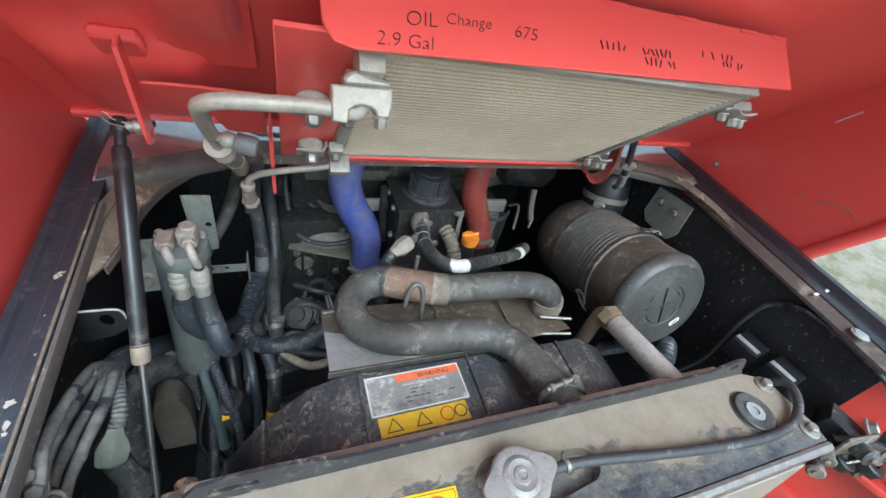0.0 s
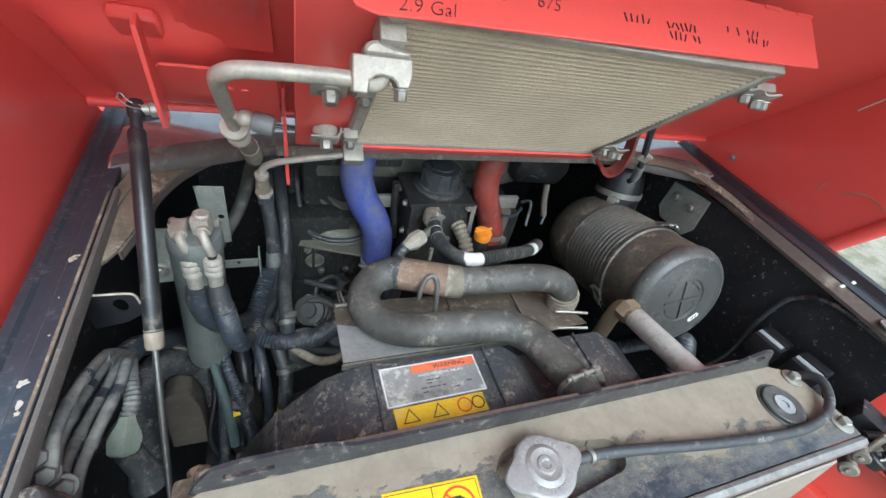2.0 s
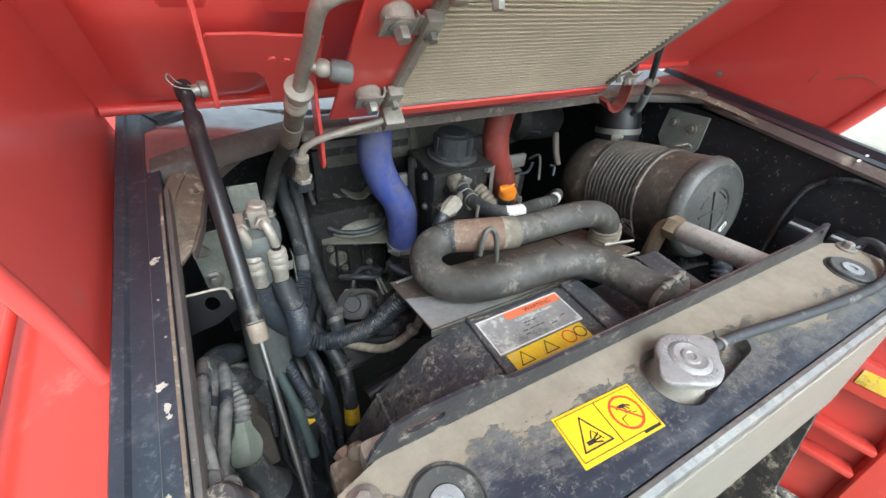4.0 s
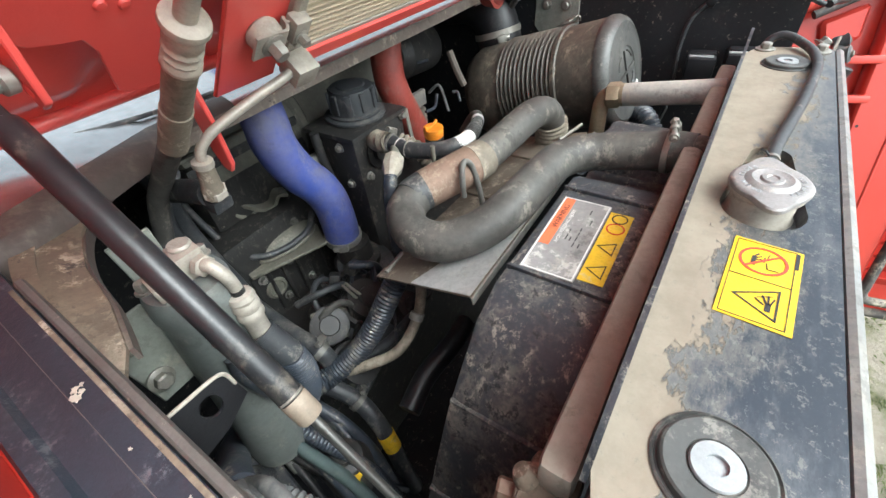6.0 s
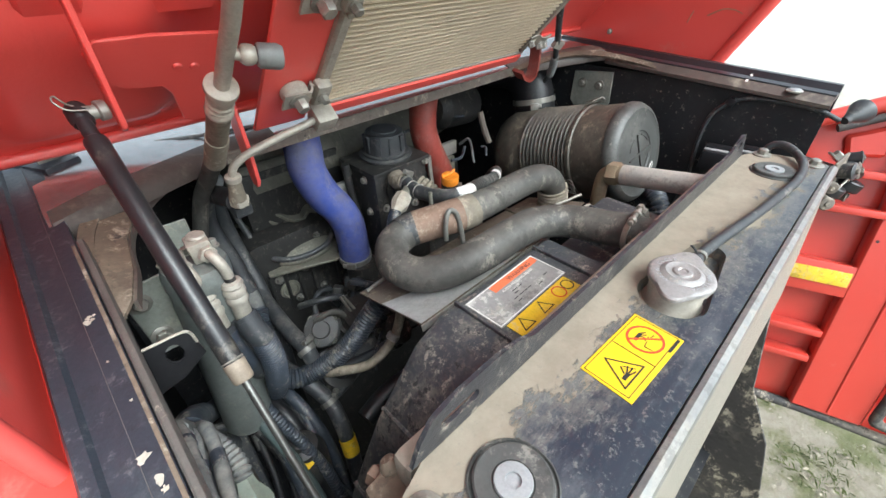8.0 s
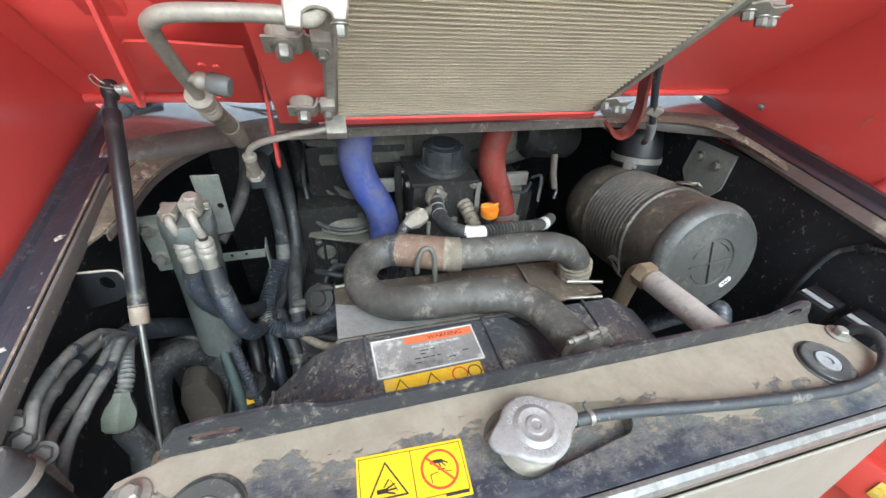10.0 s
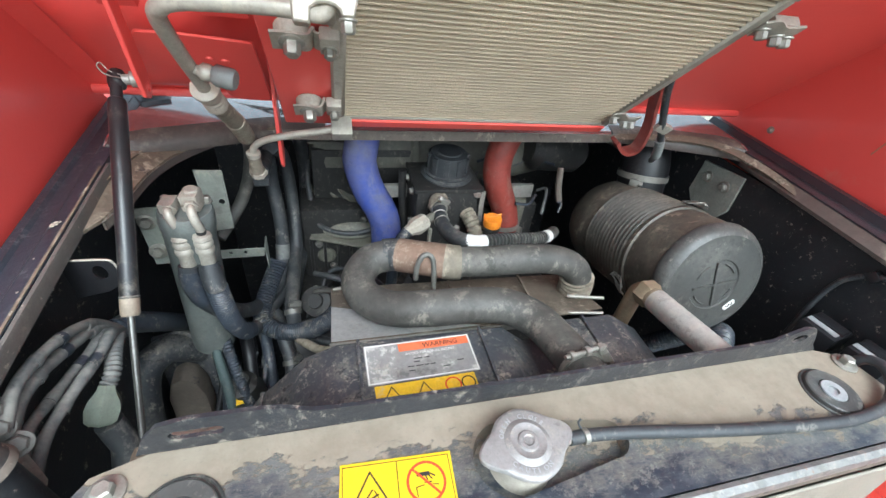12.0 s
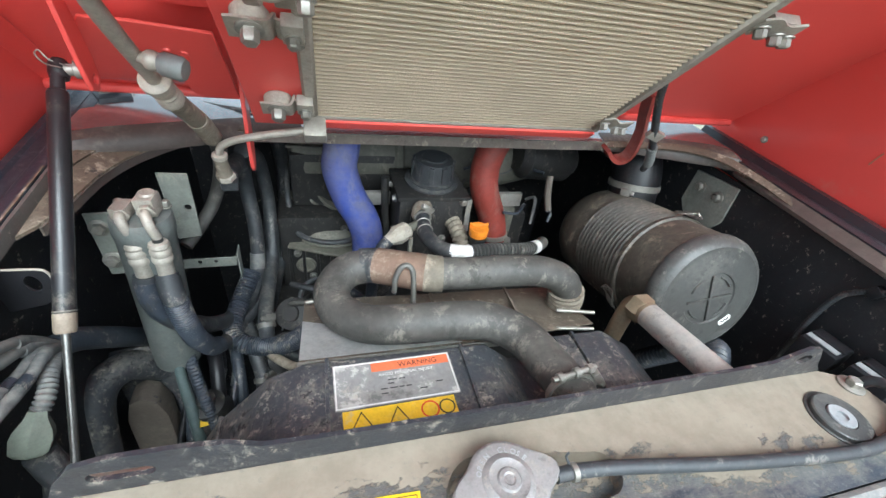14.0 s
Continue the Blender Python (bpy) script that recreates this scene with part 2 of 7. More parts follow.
YELLOW_DUST = surface("dusty yellow warning vinyl", (0.78, 0.50, 0.02), 0.5, dust=0.3, vary=0.15, scuff=0.6)
BARSTEEL = surface("dusty pale bar steel", (0.22, 0.22, 0.215), 0.4, metal=0.3, dust=0.3, grain=60, chips=(0.24, 0.15, 0.10), chip_at=0.60, dust_colour=(0.33, 0.30, 0.25), scuff=0.5)
SCUFF = surface("tan scuffed paint", (0.50, 0.20, 0.13), 0.6, dust=0.2)
INK = surface("black print", (0.02, 0.02, 0.02), 0.5, dust=0.03)
INK_RED = surface("red print", (0.62, 0.05, 0.02), 0.5, dust=0.05)
LABEL_GREY = surface("worn silver label", (0.24, 0.235, 0.23), 0.42, dust=0.42, grain=50, chips=(0.46, 0.445, 0.42), chip_at=0.55, dust_colour=(0.33, 0.30, 0.26), scuff=0.7)
LABEL_RED = surface("orange label bar", (0.72, 0.17, 0.07), 0.5, dust=0.15)
PEN = surface("black marker pen", (0.04, 0.02, 0.02), 0.6, dust=0.02)
RODSTEEL = surface("polished piston rod", (0.16, 0.155, 0.145), 0.30, metal=0.8, dust=0.05)
STRUT = surface("satin black gas spring tube", (0.02, 0.02, 0.022), 0.34, dust=0.08, grain=50, scuff=0.15)
STRUT_RUST = surface("rusted gas spring collar", (0.20, 0.16, 0.12), 0.6, dust=0.45, grain=90)
MUDRUBBER = surface("muddy rubber flap", (0.05, 0.045, 0.045), 0.7, dust=0.33, grain=40, scuff=0.8)
SOIL = ground_soil()
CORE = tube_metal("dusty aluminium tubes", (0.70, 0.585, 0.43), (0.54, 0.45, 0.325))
# Fin colour darkened to stand for shade in the gaps between tubes.
CORE_GAP_SHADE = tube_metal("brown dusted core fins, gap shade in tone", (0.16, 0.125, 0.085), (0.05, 0.038, 0.026))
REAR_DUST = surface("pinkish tan dusted tank steel", (0.36, 0.315, 0.255), 0.7, dust=0.35, grain=40, scuff=0.5, dust_colour=(0.36, 0.31, 0.24))
BOX_BLACK = surface("black relay box plastic", (0.012, 0.012, 0.014), 0.45, dust=0.14, grain=90, dust_colour=(0.2, 0.18, 0.15))
DULL_BOLT = surface("dull dirty bolt steel", (0.15, 0.145, 0.13), 0.5, metal=0.3, dust=0.25, grain=120)
CORE_RAD = core_metal("dusty radiator core fins", 180.0, (1.0, 0.05, 0.6), (0.50, 0.46, 0.39))
CHIP = surface("dry leaf litter", (0.42, 0.37, 0.285), 0.9, dust=0.1, vary=0.4)
LEDGE = surface("brown dusted ledge steel", (0.16, 0.135, 0.112), 0.65, dust=0.22, grain=60, chips=(0.05, 0.04, 0.038), chip_at=0.60, scuff=0.5)
MUD = surface("mud-dusted brown casting", (0.12, 0.10, 0.082), 0.75, dust=0.28, grain=60, chips=(0.045, 0.045, 0.05), chip_at=0.62)
PALEPIPE = surface("pale grey painted pipe", (0.47, 0.45, 0.41), 0.55, dust=0.25, grain=70, scuff=0.5)
COWL_LEDGE = surface("matte brown dusted cowl steel", (0.085, 0.068, 0.060), 0.45, dust=0.28, grain=60, chips=(0.30, 0.24, 0.18), chip_at=0.66)
GREY_LIP = surface("grey dusted lip steel", (0.10, 0.092, 0.088), 0.5, dust=0.33, grain=70)
CAPGREY = surface("grey plastic valve cap", (0.16, 0.165, 0.16), 0.5, dust=0.22, grain=90)
BOOT = surface("grey-green rubber boot", (0.17, 0.19, 0.155), 0.55, dust=0.25, grain=70)
FLANGE = surface("scuffed black flange paint", (0.026, 0.028, 0.034), 0.32, dust=0.26, grain=150, vary=0.2, chips=(0.22, 0.195, 0.16), chip_at=0.585, dust_colour=(0.20, 0.185, 0.16), scuff=0.6)
TEAL = surface("teal dusted sheathing", (0.085, 0.115, 0.112), 0.55, dust=0.25, grain=80)
BLADE = surface("grass blades", (0.17, 0.20, 0.075), 0.7, dust=0.05, vary=0.5)

# ---- mesh helpers ----
ORIGIN = {}


def thing(name, at, label, category, group="", kind=""):
    ob = new(name)
    ob.location = at
    ob.empty_display_size = 0.02
    ORIGIN[ob.name] = Vector(at)
    return tagged(ob, label, category, group, kind)


def part(name, bm, material, parent=None, label="", smooth=True):
    """Links a bmesh in world places as one mesh object, under a thing or a part."""
    mesh = bpy.data.meshes.new(name)
    bmesh.ops.recalc_face_normals(bm, faces=bm.faces)
    bm.to_mesh(mesh)
    bm.free()
    mesh.materials.append(material)
    if smooth:
        mesh.shade_smooth()
        mesh.set_sharp_from_angle(angle=radians(38))
    ob = new(name, mesh)
    if parent is not None:
        ob.parent = parent
        ob.matrix_parent_inverse = Matrix.Translation(-ORIGIN.get(parent.name, Vector()))
    if label:
        tagged(ob, label)
    return ob


def join(*parts):
    out = parts[0]
    for other in parts[1:]:
        mesh = bpy.data.meshes.new("tmp")
        other.to_mesh(mesh)
        other.free()
        out.from_mesh(mesh)
        bpy.data.meshes.remove(mesh)
    return out


def frame_of(axis, hint=(0, 0, 1)):
    z = Vector(axis).normalized()
    x = Vector(hint).cross(z)
    if x.length < 0.05:
        x = Vector((1, 0, 0)).cross(z)
        if x.length < 0.05:
            x = Vector((0, 1, 0)).cross(z)
    x.normalize()
    y = z.cross(x)
    return Matrix((x, y, z)).transposed()


def soften(bm, width, angle=35, segments=2):
    edges = [e for e in bm.edges if len(e.link_faces) == 2 and e.calc_face_angle(0) > radians(angle)]
    if width > 0 and edges:
        bmesh.ops.bevel(bm, geom=edges, offset=width, segments=segments, affect="EDGES", profile=0.6, clamp_overlap=True)
    return bm


def block(centre, size, turn=None, round_by=0.002):
    bm = bmesh.new()
    m = Matrix.Translation(centre) @ (turn.to_4x4() if turn else Matrix()) @ Matrix.Diagonal((*size, 1))
    bmesh.ops.create_cube(bm, size=1, matrix=m)
    return soften(bm, min(round_by, min(size) * 0.35))


def span(lo, hi, round_by=0.002):
    lo, hi = Vector(lo), Vector(hi)
    return block((lo + hi) / 2, hi - lo, None, round_by)


def slab(points, push, round_by=0.001, holes=()):
    """A plate: a flat outline with holes, pushed along a vector."""
    bm = bmesh.new()
    edges = []
    for loop in (points, *holes):
        vs = [bm.verts.new(p) for p in loop]
        edges += [bm.edges.new((vs[k], vs[(k + 1) % len(vs)])) for k in range(len(vs))]
    if holes:
        bmesh.ops.triangle_fill(bm, edges=edges, use_beauty=True)
    else:
        bm.faces.new(bm.verts[:])
    out = bmesh.ops.extrude_face_region(bm, geom=bm.faces[:])
    bmesh.ops.translate(bm, vec=Vector(push), verts=[v for v in out["geom"] if isinstance(v, bmesh.types.BMVert)])
    bmesh.ops.recalc_face_normals(bm, faces=bm.faces)
    return soften(bm, round_by, 50, 1) if round_by else bm


def ring_points(centre, axis, r, n=20, ry=None, hint=(0, 0, 1)):
    fr = frame_of(axis, hint)
    return [Vector(centre) + fr @ Vector((r * math.cos(2 * math.pi * k / n), (ry or r) * math.sin(2 * math.pi * k / n), 0)) for k in range(n)]


def lathe(base, axis, profile, n=28):
    """A turned body: profile rows of (height along the axis, radius)."""
    bm = bmesh.new()
    fr, base = frame_of(axis), Vector(base)
    rings = []
    for h, r in profile:
        if r < 1e-5:
            rings.append([bm.verts.new(base + fr @ Vector((0, 0, h)))])
        else:
            rings.append([bm.verts.new(base + fr @ Vector((r * math.cos(2 * math.pi * k / n), r * math.sin(2 * math.pi * k / n), h))) for k in range(n)])
    for a, b in zip(rings, rings[1:]):
        for k in range(n):
            j = (k + 1) % n
            if len(a) == 1 and len(b) == 1:
                continue
            if len(a) == 1:
                bm.faces.new((a[0], b[k], b[j]))
            elif len(b) == 1:
                bm.faces.new((a[k], a[j], b[0]))
            else:
                bm.faces.new((a[k], a[j], b[j], b[k]))
    for end in (rings[0], rings[-1]):
        if len(end) > 2:
            bm.faces.new(end)
    return bm


def disc(base, axis, r, h, bevel=0.001, n=28):
    return lathe(base, axis, [(0, r - bevel), (bevel, r), (h - bevel, r), (h, r - bevel)], n)


def curve_points(points, steps=8):
    p = [Vector(v) for v in points]
    p = [2 * p[0] - p[1]] + p + [2 * p[-1] - p[-2]]
    out = []
    for a, b, c, d in zip(p, p[1:], p[2:], p[3:]):
        for k in range(steps):
            t = k / steps
            out.append(0.5 * ((2 * b) + (c - a) * t + (2 * a - 5 * b + 4 * c - d) * t * t + (3 * b - a - 3 * c + d) * t ** 3))
    out.append(p[-2])
    return out


def tube(points, r, n=14, steps=8, rib=0.0, pitch=0.006, r_end=None, wobble=0.0):
    """A hose along a smooth line; rib and pitch make it corrugated."""
    line = curve_points(points, steps)
    if rib:
        fine, left = [line[0]], 0.0
        for a, b in zip(line, line[1:]):
            seg, d = b - a, (b - a).length
            pos = pitch / 4 - left
            while pos < d:
                fine.append(a + seg * (pos / d))
                pos += pitch / 4
            left = d - (pos - pitch / 4)
        line = fine
    bm = bmesh.new()
    rings = []
    fr = frame_of(line[1] - line[0])
    last = (line[1] - line[0]).normalized()
    for i, c in enumerate(line):
        d = (line[min(i + 1, len(line) - 1)] - line[max(i - 1, 0)]).normalized()
        fr = last.rotation_difference(d).to_matrix() @ fr
        last = d
        rad = r if r_end is None else r + (r_end - r) * i / (len(line) - 1)
        if rib:
            rad += rib * (1, 0.4, -1, 0.4)[i % 4] * 0.5
        if wobble:
            rad *= 1 + wobble * noise.noise(c * 60)
        rings.append([bm.verts.new(c + fr @ Vector((rad * math.cos(2 * math.pi * k / n), rad * math.sin(2 * math.pi * k / n), 0))) for k in range(n)])
    for a, b in zip(rings, rings[1:]):
        for k in range(n):
            bm.faces.new((a[k], a[(k + 1) % n], b[(k + 1) % n], b[k]))
    bm.faces.new(rings[0])
    bm.faces.new(rings[-1])
    return bm


def strip(points, width_dir, width, thick, steps=6):
    """A bent flat bar along a line of points."""
    line = curve_points(points, steps)
    w = Vector(width_dir).normalized()
    bm = bmesh.new()
    rings = []
    for i, c in enumerate(line):
        d = (line[min(i + 1, len(line) - 1)] - line[max(i - 1, 0)]).normalized()
        n = d.cross(w).normalized()
        rings.append([bm.verts.new(c + w * (a * width / 2) + n * (b * thick / 2)) for a, b in ((-1, -1), (1, -1), (1, 1), (-1, 1))])
    for a, b in zip(rings, rings[1:]):
        for k in range(4):
            bm.faces.new((a[k], a[(k + 1) % 4], b[(k + 1) % 4], b[k]))
    bm.faces.new(rings[0])
    bm.faces.new(rings[-1])
    return bm


def bolt(at, axis, r=0.008, washer=1.5, head=1.1):
    """A flanged hexagon bolt head, as one bmesh."""
    bm = lathe(at, axis, [(0, r * washer), (r * 0.22, r * washer), (r * 0.3, r * washer * 0.93)], 24)
    hexa = lathe(Vector(at), axis, [(r * 0.25, r), (r * (0.25 + head * 0.85), r), (r * (0.25 + head), r * 0.8)], 6)
    dimple = lathe(Vector(at), axis, [(r * (0.25 + head * 0.9), r * 0.72), (r * (0.27 + head), r * 0.7)], 16)
    return join(bm, hexa, dimple)


def hose_clamp(at, axis, r, width=0.009, screw=(0, 0, 1)):
    """A worm-drive band with its housing and screw."""
    a = Vector(axis).normalized()
    base = Vector(at) - a * width / 2
    bm = lathe(base, a, [(0, r + 0.0008), (0, r + 0.002), (width, r + 0.002), (width, r + 0.0008)], 28)
    s = Vector(screw).normalized()
    t = a.cross(s).normalized()
    fr = Matrix((a, t, s)).transposed()
    box = block(Vector(at) + s * (r + 0.0055), (width * 1.15, 0.016, 0.008), fr, 0.0015)
    head = lathe(Vector(at) + s * (r + 0.006) + t * 0.008, t, [(0, 0.0042), (0.006, 0.0042), (0.007, 0.0034)], 6)
    return join(bm, box, head)


def text_mesh(body, size, m, thick=0.0003, slant=0.0, thin=0.0):
    data = bpy.data.curves.new("lettering", "FONT")
    data.body, data.size, data.extrude, data.shear = body, size, thick, slant
    data.resolution_u = 3
    data.offset = -thin * size
    ob = bpy.data.objects.new("lettering", data)
    scene.collection.objects.link(ob)
    bpy.context.view_layer.update()
    mesh = bpy.data.meshes.new_from_object(ob.evaluated_get(bpy.context.evaluated_depsgraph_get()))
    bm = bmesh.new()
    bm.from_mesh(mesh)
    bm.transform(m)
    bpy.data.meshes.remove(mesh)
    bpy.data.objects.remove(ob)
    bpy.data.curves.remove(data)
    return bm

# ---- ground ----
gb = bmesh.new()
bmesh.ops.create_grid(gb, x_segments=2, y_segments=2, size=1500)
tagged(part("ground", gb, SOIL), "trampled grass and pale dry soil with litter", "ground", kind="structure")


def scatter(name, material, count, shape, label):
    rng = random.Random(5)
    bm = bmesh.new()
    for _ in range(count):
        x, y = 0.35 + 2.2 * rng.random() ** 1.3, -1.6 + 1.9 * rng.random()
        shape(bm, rng, x, y)
    ob = part(name, bm, material, smooth=False)
    return tagged(ob, label, name.replace("_", " "), kind="stuff")


def blade_shape(bm, rng, x, y):
    if noise.noise((x * 5.5, y * 5.5, 3.0)) < 0.0 + 0.3 * rng.random():
        return
    a, h, w = rng.random() * 6.3, 0.007 + 0.018 * rng.random(), 0.0009
    dx, dy = math.cos(a), math.sin(a)
    p = [(x - dy * w, y + dx * w, 0), (x + dy * w, y - dx * w, 0), (x + dx * h * 0.5 + dy * w * 0.6, y + dy * h * 0.5 - dx * w * 0.6, h * 0.7), (x + dx * h * 1.1, y + dy * h * 1.1, h * 0.75)]
    bm.faces.new([bm.verts.new(v) for v in p])


def litter_shape(bm, rng, x, y):
    a, r = rng.random() * 6.3, 0.003 + 0.010 * rng.random() ** 3
    dx, dy = math.cos(a) * r, math.sin(a) * r
    z = 0.004 + 0.01 * rng.random()
    p = [(x - dx, y - dy, z), (x - dy * 0.45, y + dx * 0.45, z + 0.004), (x + dx, y + dy, z + 0.003 * rng.random()), (x + dy * 0.4, y - dx * 0.4, z + 0.001)]
    bm.faces.new([bm.verts.new(v) for v in p])


scatter("grass_tufts", BLADE, 24000, blade_shape, "short dry green grass tufts on soil")
scatter("leaf_litter", CHIP, 2600, litter_shape, "pale dry leaf and wood litter on soil")

# ---- engine bay shell ----
def step(a, lo, hi):
    t = min(1.0, max(0.0, (a - lo) / (hi - lo)))
    return t * t * (3 - 2 * t)


def rail_z(y):
    return 1.270 + 0.13 * y


def sweep_y(profile, y0, y1, steps=14, zf=rail_z, xf=lambda y: 0.0):
    """A closed (x, z) profile carried along y."""
    bm = bmesh.new()
    rings = []
    for k in range(steps + 1):
        y = y0 + (y1 - y0) * k / steps
        rings.append([bm.verts.new((x + xf(y), y, zf(y) + z)) for x, z in profile])
    n = len(profile)
    for a, b in zip(rings, rings[1:]):
        for k in range(n):
            bm.faces.new((a[k], a[(k + 1) % n], b[(k + 1) % n], b[k]))
    bm.faces.new(rings[0])
    bm.faces.new(rings[-1])
    return bm


LEFT_RAIL = [(-0.4040, 0.002), (-0.4045, 0.0075), (-0.4175, 0.008), (-0.4215, 0.0056), (-0.4315, 0.0056), (-0.4340, 0.0088), (-0.4405, 0.0092), (-0.4425, 0.006), (-0.4425, -0.05), (-0.437, -0.05), (-0.437, -0.004), (-0.410, -0.004)]
rail = thing("side_rail", (-0.43, 0.2, 1.25), "scuffed black steel side rail with a folded edge", "body rail", kind="structure")
part("rail_top", soften(sweep_y(LEFT_RAIL, -0.16, 0.50), 0.0012, 30), BLACK_RAIL, rail)
part("rust_band", sweep_y([(-0.4050, 0.0078), (-0.4050, 0.0086), (-0.4072, 0.0087), (-0.4072, 0.0080)], -0.155, 0.33), RUST_RIM, rail, "rust-stained band along the edge")
part("worn_edge", sweep_y([(-0.4172, 0.0079), (-0.4172, 0.0083), (-0.4180, 0.0076), (-0.4180, 0.0072)], -0.158, 0.498), GREY_LIP, rail, "rubbed pale crease")


def flake(x, y, size, seed):
    """A ragged chip of bare primer lying on the rail."""
    r_ = random.Random(seed)
    pts = []
    for k in range(14):
        a = 2 * math.pi * k / 14
        q = size * (0.35 + 0.65 * r_.random())
        pts.append((x + q * math.cos(a), y + 1.2 * q * math.sin(a), rail_z(y + 1.2 * q * math.sin(a)) + 0.0082))
    return slab(pts, (0, 0, 0.0002), 0)


for x, y, size in ((-0.4155, 0.240, 0.0030), (-0.4140, 0.244, 0.0022), (-0.4125, 0.241, 0.0018), (-0.4110, 0.2445, 0.0014), (-0.4150, 0.128, 0.0044), (-0.4125, 0.112, 0.0032), (-0.4118, 0.106, 0.0020), (-0.4135, 0.200, 0.0012), (-0.4105, 0.165, 0.0011), (-0.4150, 0.060, 0.0025)):
    part("paint_chip", flake(x, y, size, int(y * 1000)), TANPIPE, rail, "pale chipped paint patch")
part("inner_rim", soften(sweep_y([(-0.3985, -0.006), (-0.3985, 0.007), (-0.3993, 0.0088), (-0.4022, 0.0088), (-0.4036, 0.0072), (-0.4028, -0.006)], -0.16, 0.335), 0.0008, 30), RIM_EDGE, rail, "rust-brown inner rim of the rail")
tagged(part("wall_left", slab([(-0.449, -0.16, 0.55), (-0.449, 0.9, 0.55), (-0.449, 0.9, 1.30), (-0.449, 0.50, 1.304), (-0.449, -0.16, 1.218)], (0.005, 0, 0), 0), BLACK_SHEET), "dark inner side wall of the engine bay", "wall", kind="structure")

RIGHT_RAIL = [(0.492, 0.0), (0.493, 0.008), (0.505, 0.010), (0.512, 0.004), (0.530, 0.004), (0.536, 0.014), (0.548, 0.014), (0.552, 0.010), (0.552, -0.04), (0.546, -0.04), (0.546, -0.002), (0.497, -0.004)]
rail2 = thing("side_rail", (0.52, 0.2, 1.25), "black steel side rail with dusty rim beside the air cleaner", "body rail", kind="structure")
right_z = lambda y: 1.297 + 0.055 * y
part("rail_top", soften(sweep_y(RIGHT_RAIL, -0.012, 0.50, zf=right_z), 0.0012, 30), BLACK_RAIL_DARK, rail2)
part("inner_rim", soften(sweep_y([(0.480, -0.010), (0.480, -0.005), (0.493, 0.006), (0.497, 0.006), (0.497, -0.004), (0.484, -0.012)], -0.012, 0.36, zf=right_z), 0.0008, 30), COWL_LEDGE, rail2, "dusty brown inner rim of the rail")
for x0, x1, up_ in ((0.485, 0.4955, 0.0066), (0.5065, 0.5115, 0.0110)):
    part("paint_tick", slab([(x0, 0.106, right_z(0.11) + up_ - 0.002), (x1, 0.107, right_z(0.11) + up_), (x1, 0.111, right_z(0.11) + up_), (x0, 0.110, right_z(0.11) + up_ - 0.002)], (0, 0, 0.0008), 0), WHITE, rail2, "white paint tick")
tagged(part("wall_right", span((0.493, -0.012, 0.55), (0.498, 0.9, 1.296), 0), BLACK_SHEET), "black side wall with splashed mud specks", "wall", kind="structure")

side_panel = thing("side_panel", (-0.60, 0.3, 0.6), "bright red rounded fender panel outside the side rail", "body panel", kind="structure")
pb_ = bmesh.new()
sp_rows = [[pb_.verts.new((-0.4442 - 0.26 * math.sin(0.5 * math.pi * j / 9), -0.30 + 1.2 * i / 14, rail_z(-0.30 + 1.2 * i / 14) - 0.022 - 0.30 * (1 - math.cos(0.5 * math.pi * j / 9)) - 0.03 * j / 9)) for i in range(15)] for j in range(10)]
for a, b in zip(sp_rows, sp_rows[1:]):
    for k in range(14):
        pb_.faces.new((a[k], a[k + 1], b[k + 1], b[k]))
ex_ = bmesh.ops.extrude_face_region(pb_, geom=pb_.faces[:])
bmesh.ops.translate(pb_, vec=(-0.002, 0, -0.004), verts=[v for v in ex_["geom"] if isinstance(v, bmesh.types.BMVert)])
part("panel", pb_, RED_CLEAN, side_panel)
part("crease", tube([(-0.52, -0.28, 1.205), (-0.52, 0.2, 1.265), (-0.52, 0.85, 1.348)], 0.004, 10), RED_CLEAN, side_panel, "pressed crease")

# rear cowl, with an arched glossy top and a rolled front edge
def cowl_profile(x):
    side = max(0.0, abs(x - 0.045) - 0.30)
    back = -0.62 * side
    lift = 0.012 * min(1.0, side * 8)
    return [(0.461 + back, 1.299 + lift), (0.460 + back, 1.306 + lift), (0.466 + back, 1.314 + lift), (0.480 + back, 1.319 + lift), (0.530, 1.330 + lift), (0.60, 1.343 + lift), (0.74, 1.352 + lift), (0.95, 1.34 + lift), (0.95, 1.30), (0.60, 1.30 + lift), (0.475 + back, 1.308 + lift), (0.470 + back, 1.299 + lift)]


cb = bmesh.new()
rings = []
for k in range(41):
    x = -0.415 + (0.50 + 0.415) * k / 40
    rings.append([cb.verts.new((x, y, z)) for y, z in cowl_profile(x)])
for a, b in zip(rings, rings[1:]):
    for k in range(len(a)):
        cb.faces.new((a[k], a[(k + 1) % len(a)], b[(k + 1) % len(a)], b[k]))
cb.faces.new(rings[0])
cb.faces.new(rings[-1])
cowl = thing("rear_cowl", (0.04, 0.6, 1.28), "glossy black rear cowl panel with dusty front edge", "cowl", kind="structure")
part("cowl_panel", cb, BLACK_GLOSS, cowl)
left_arc = [(-0.4035, 0.318, 1.3135), (-0.392, 0.372, 1.316), (-0.366, 0.430, 1.318), (-0.335, 0.455, 1.316), (-0.29, 0.463, 1.313), (-0.24, 0.462, 1.311)]
part("corner_rim", strip(left_arc, (0.5, -0.4, -0.25), 0.012, 0.003), RUST_RIM, cowl, "rust-brown curved corner rim")
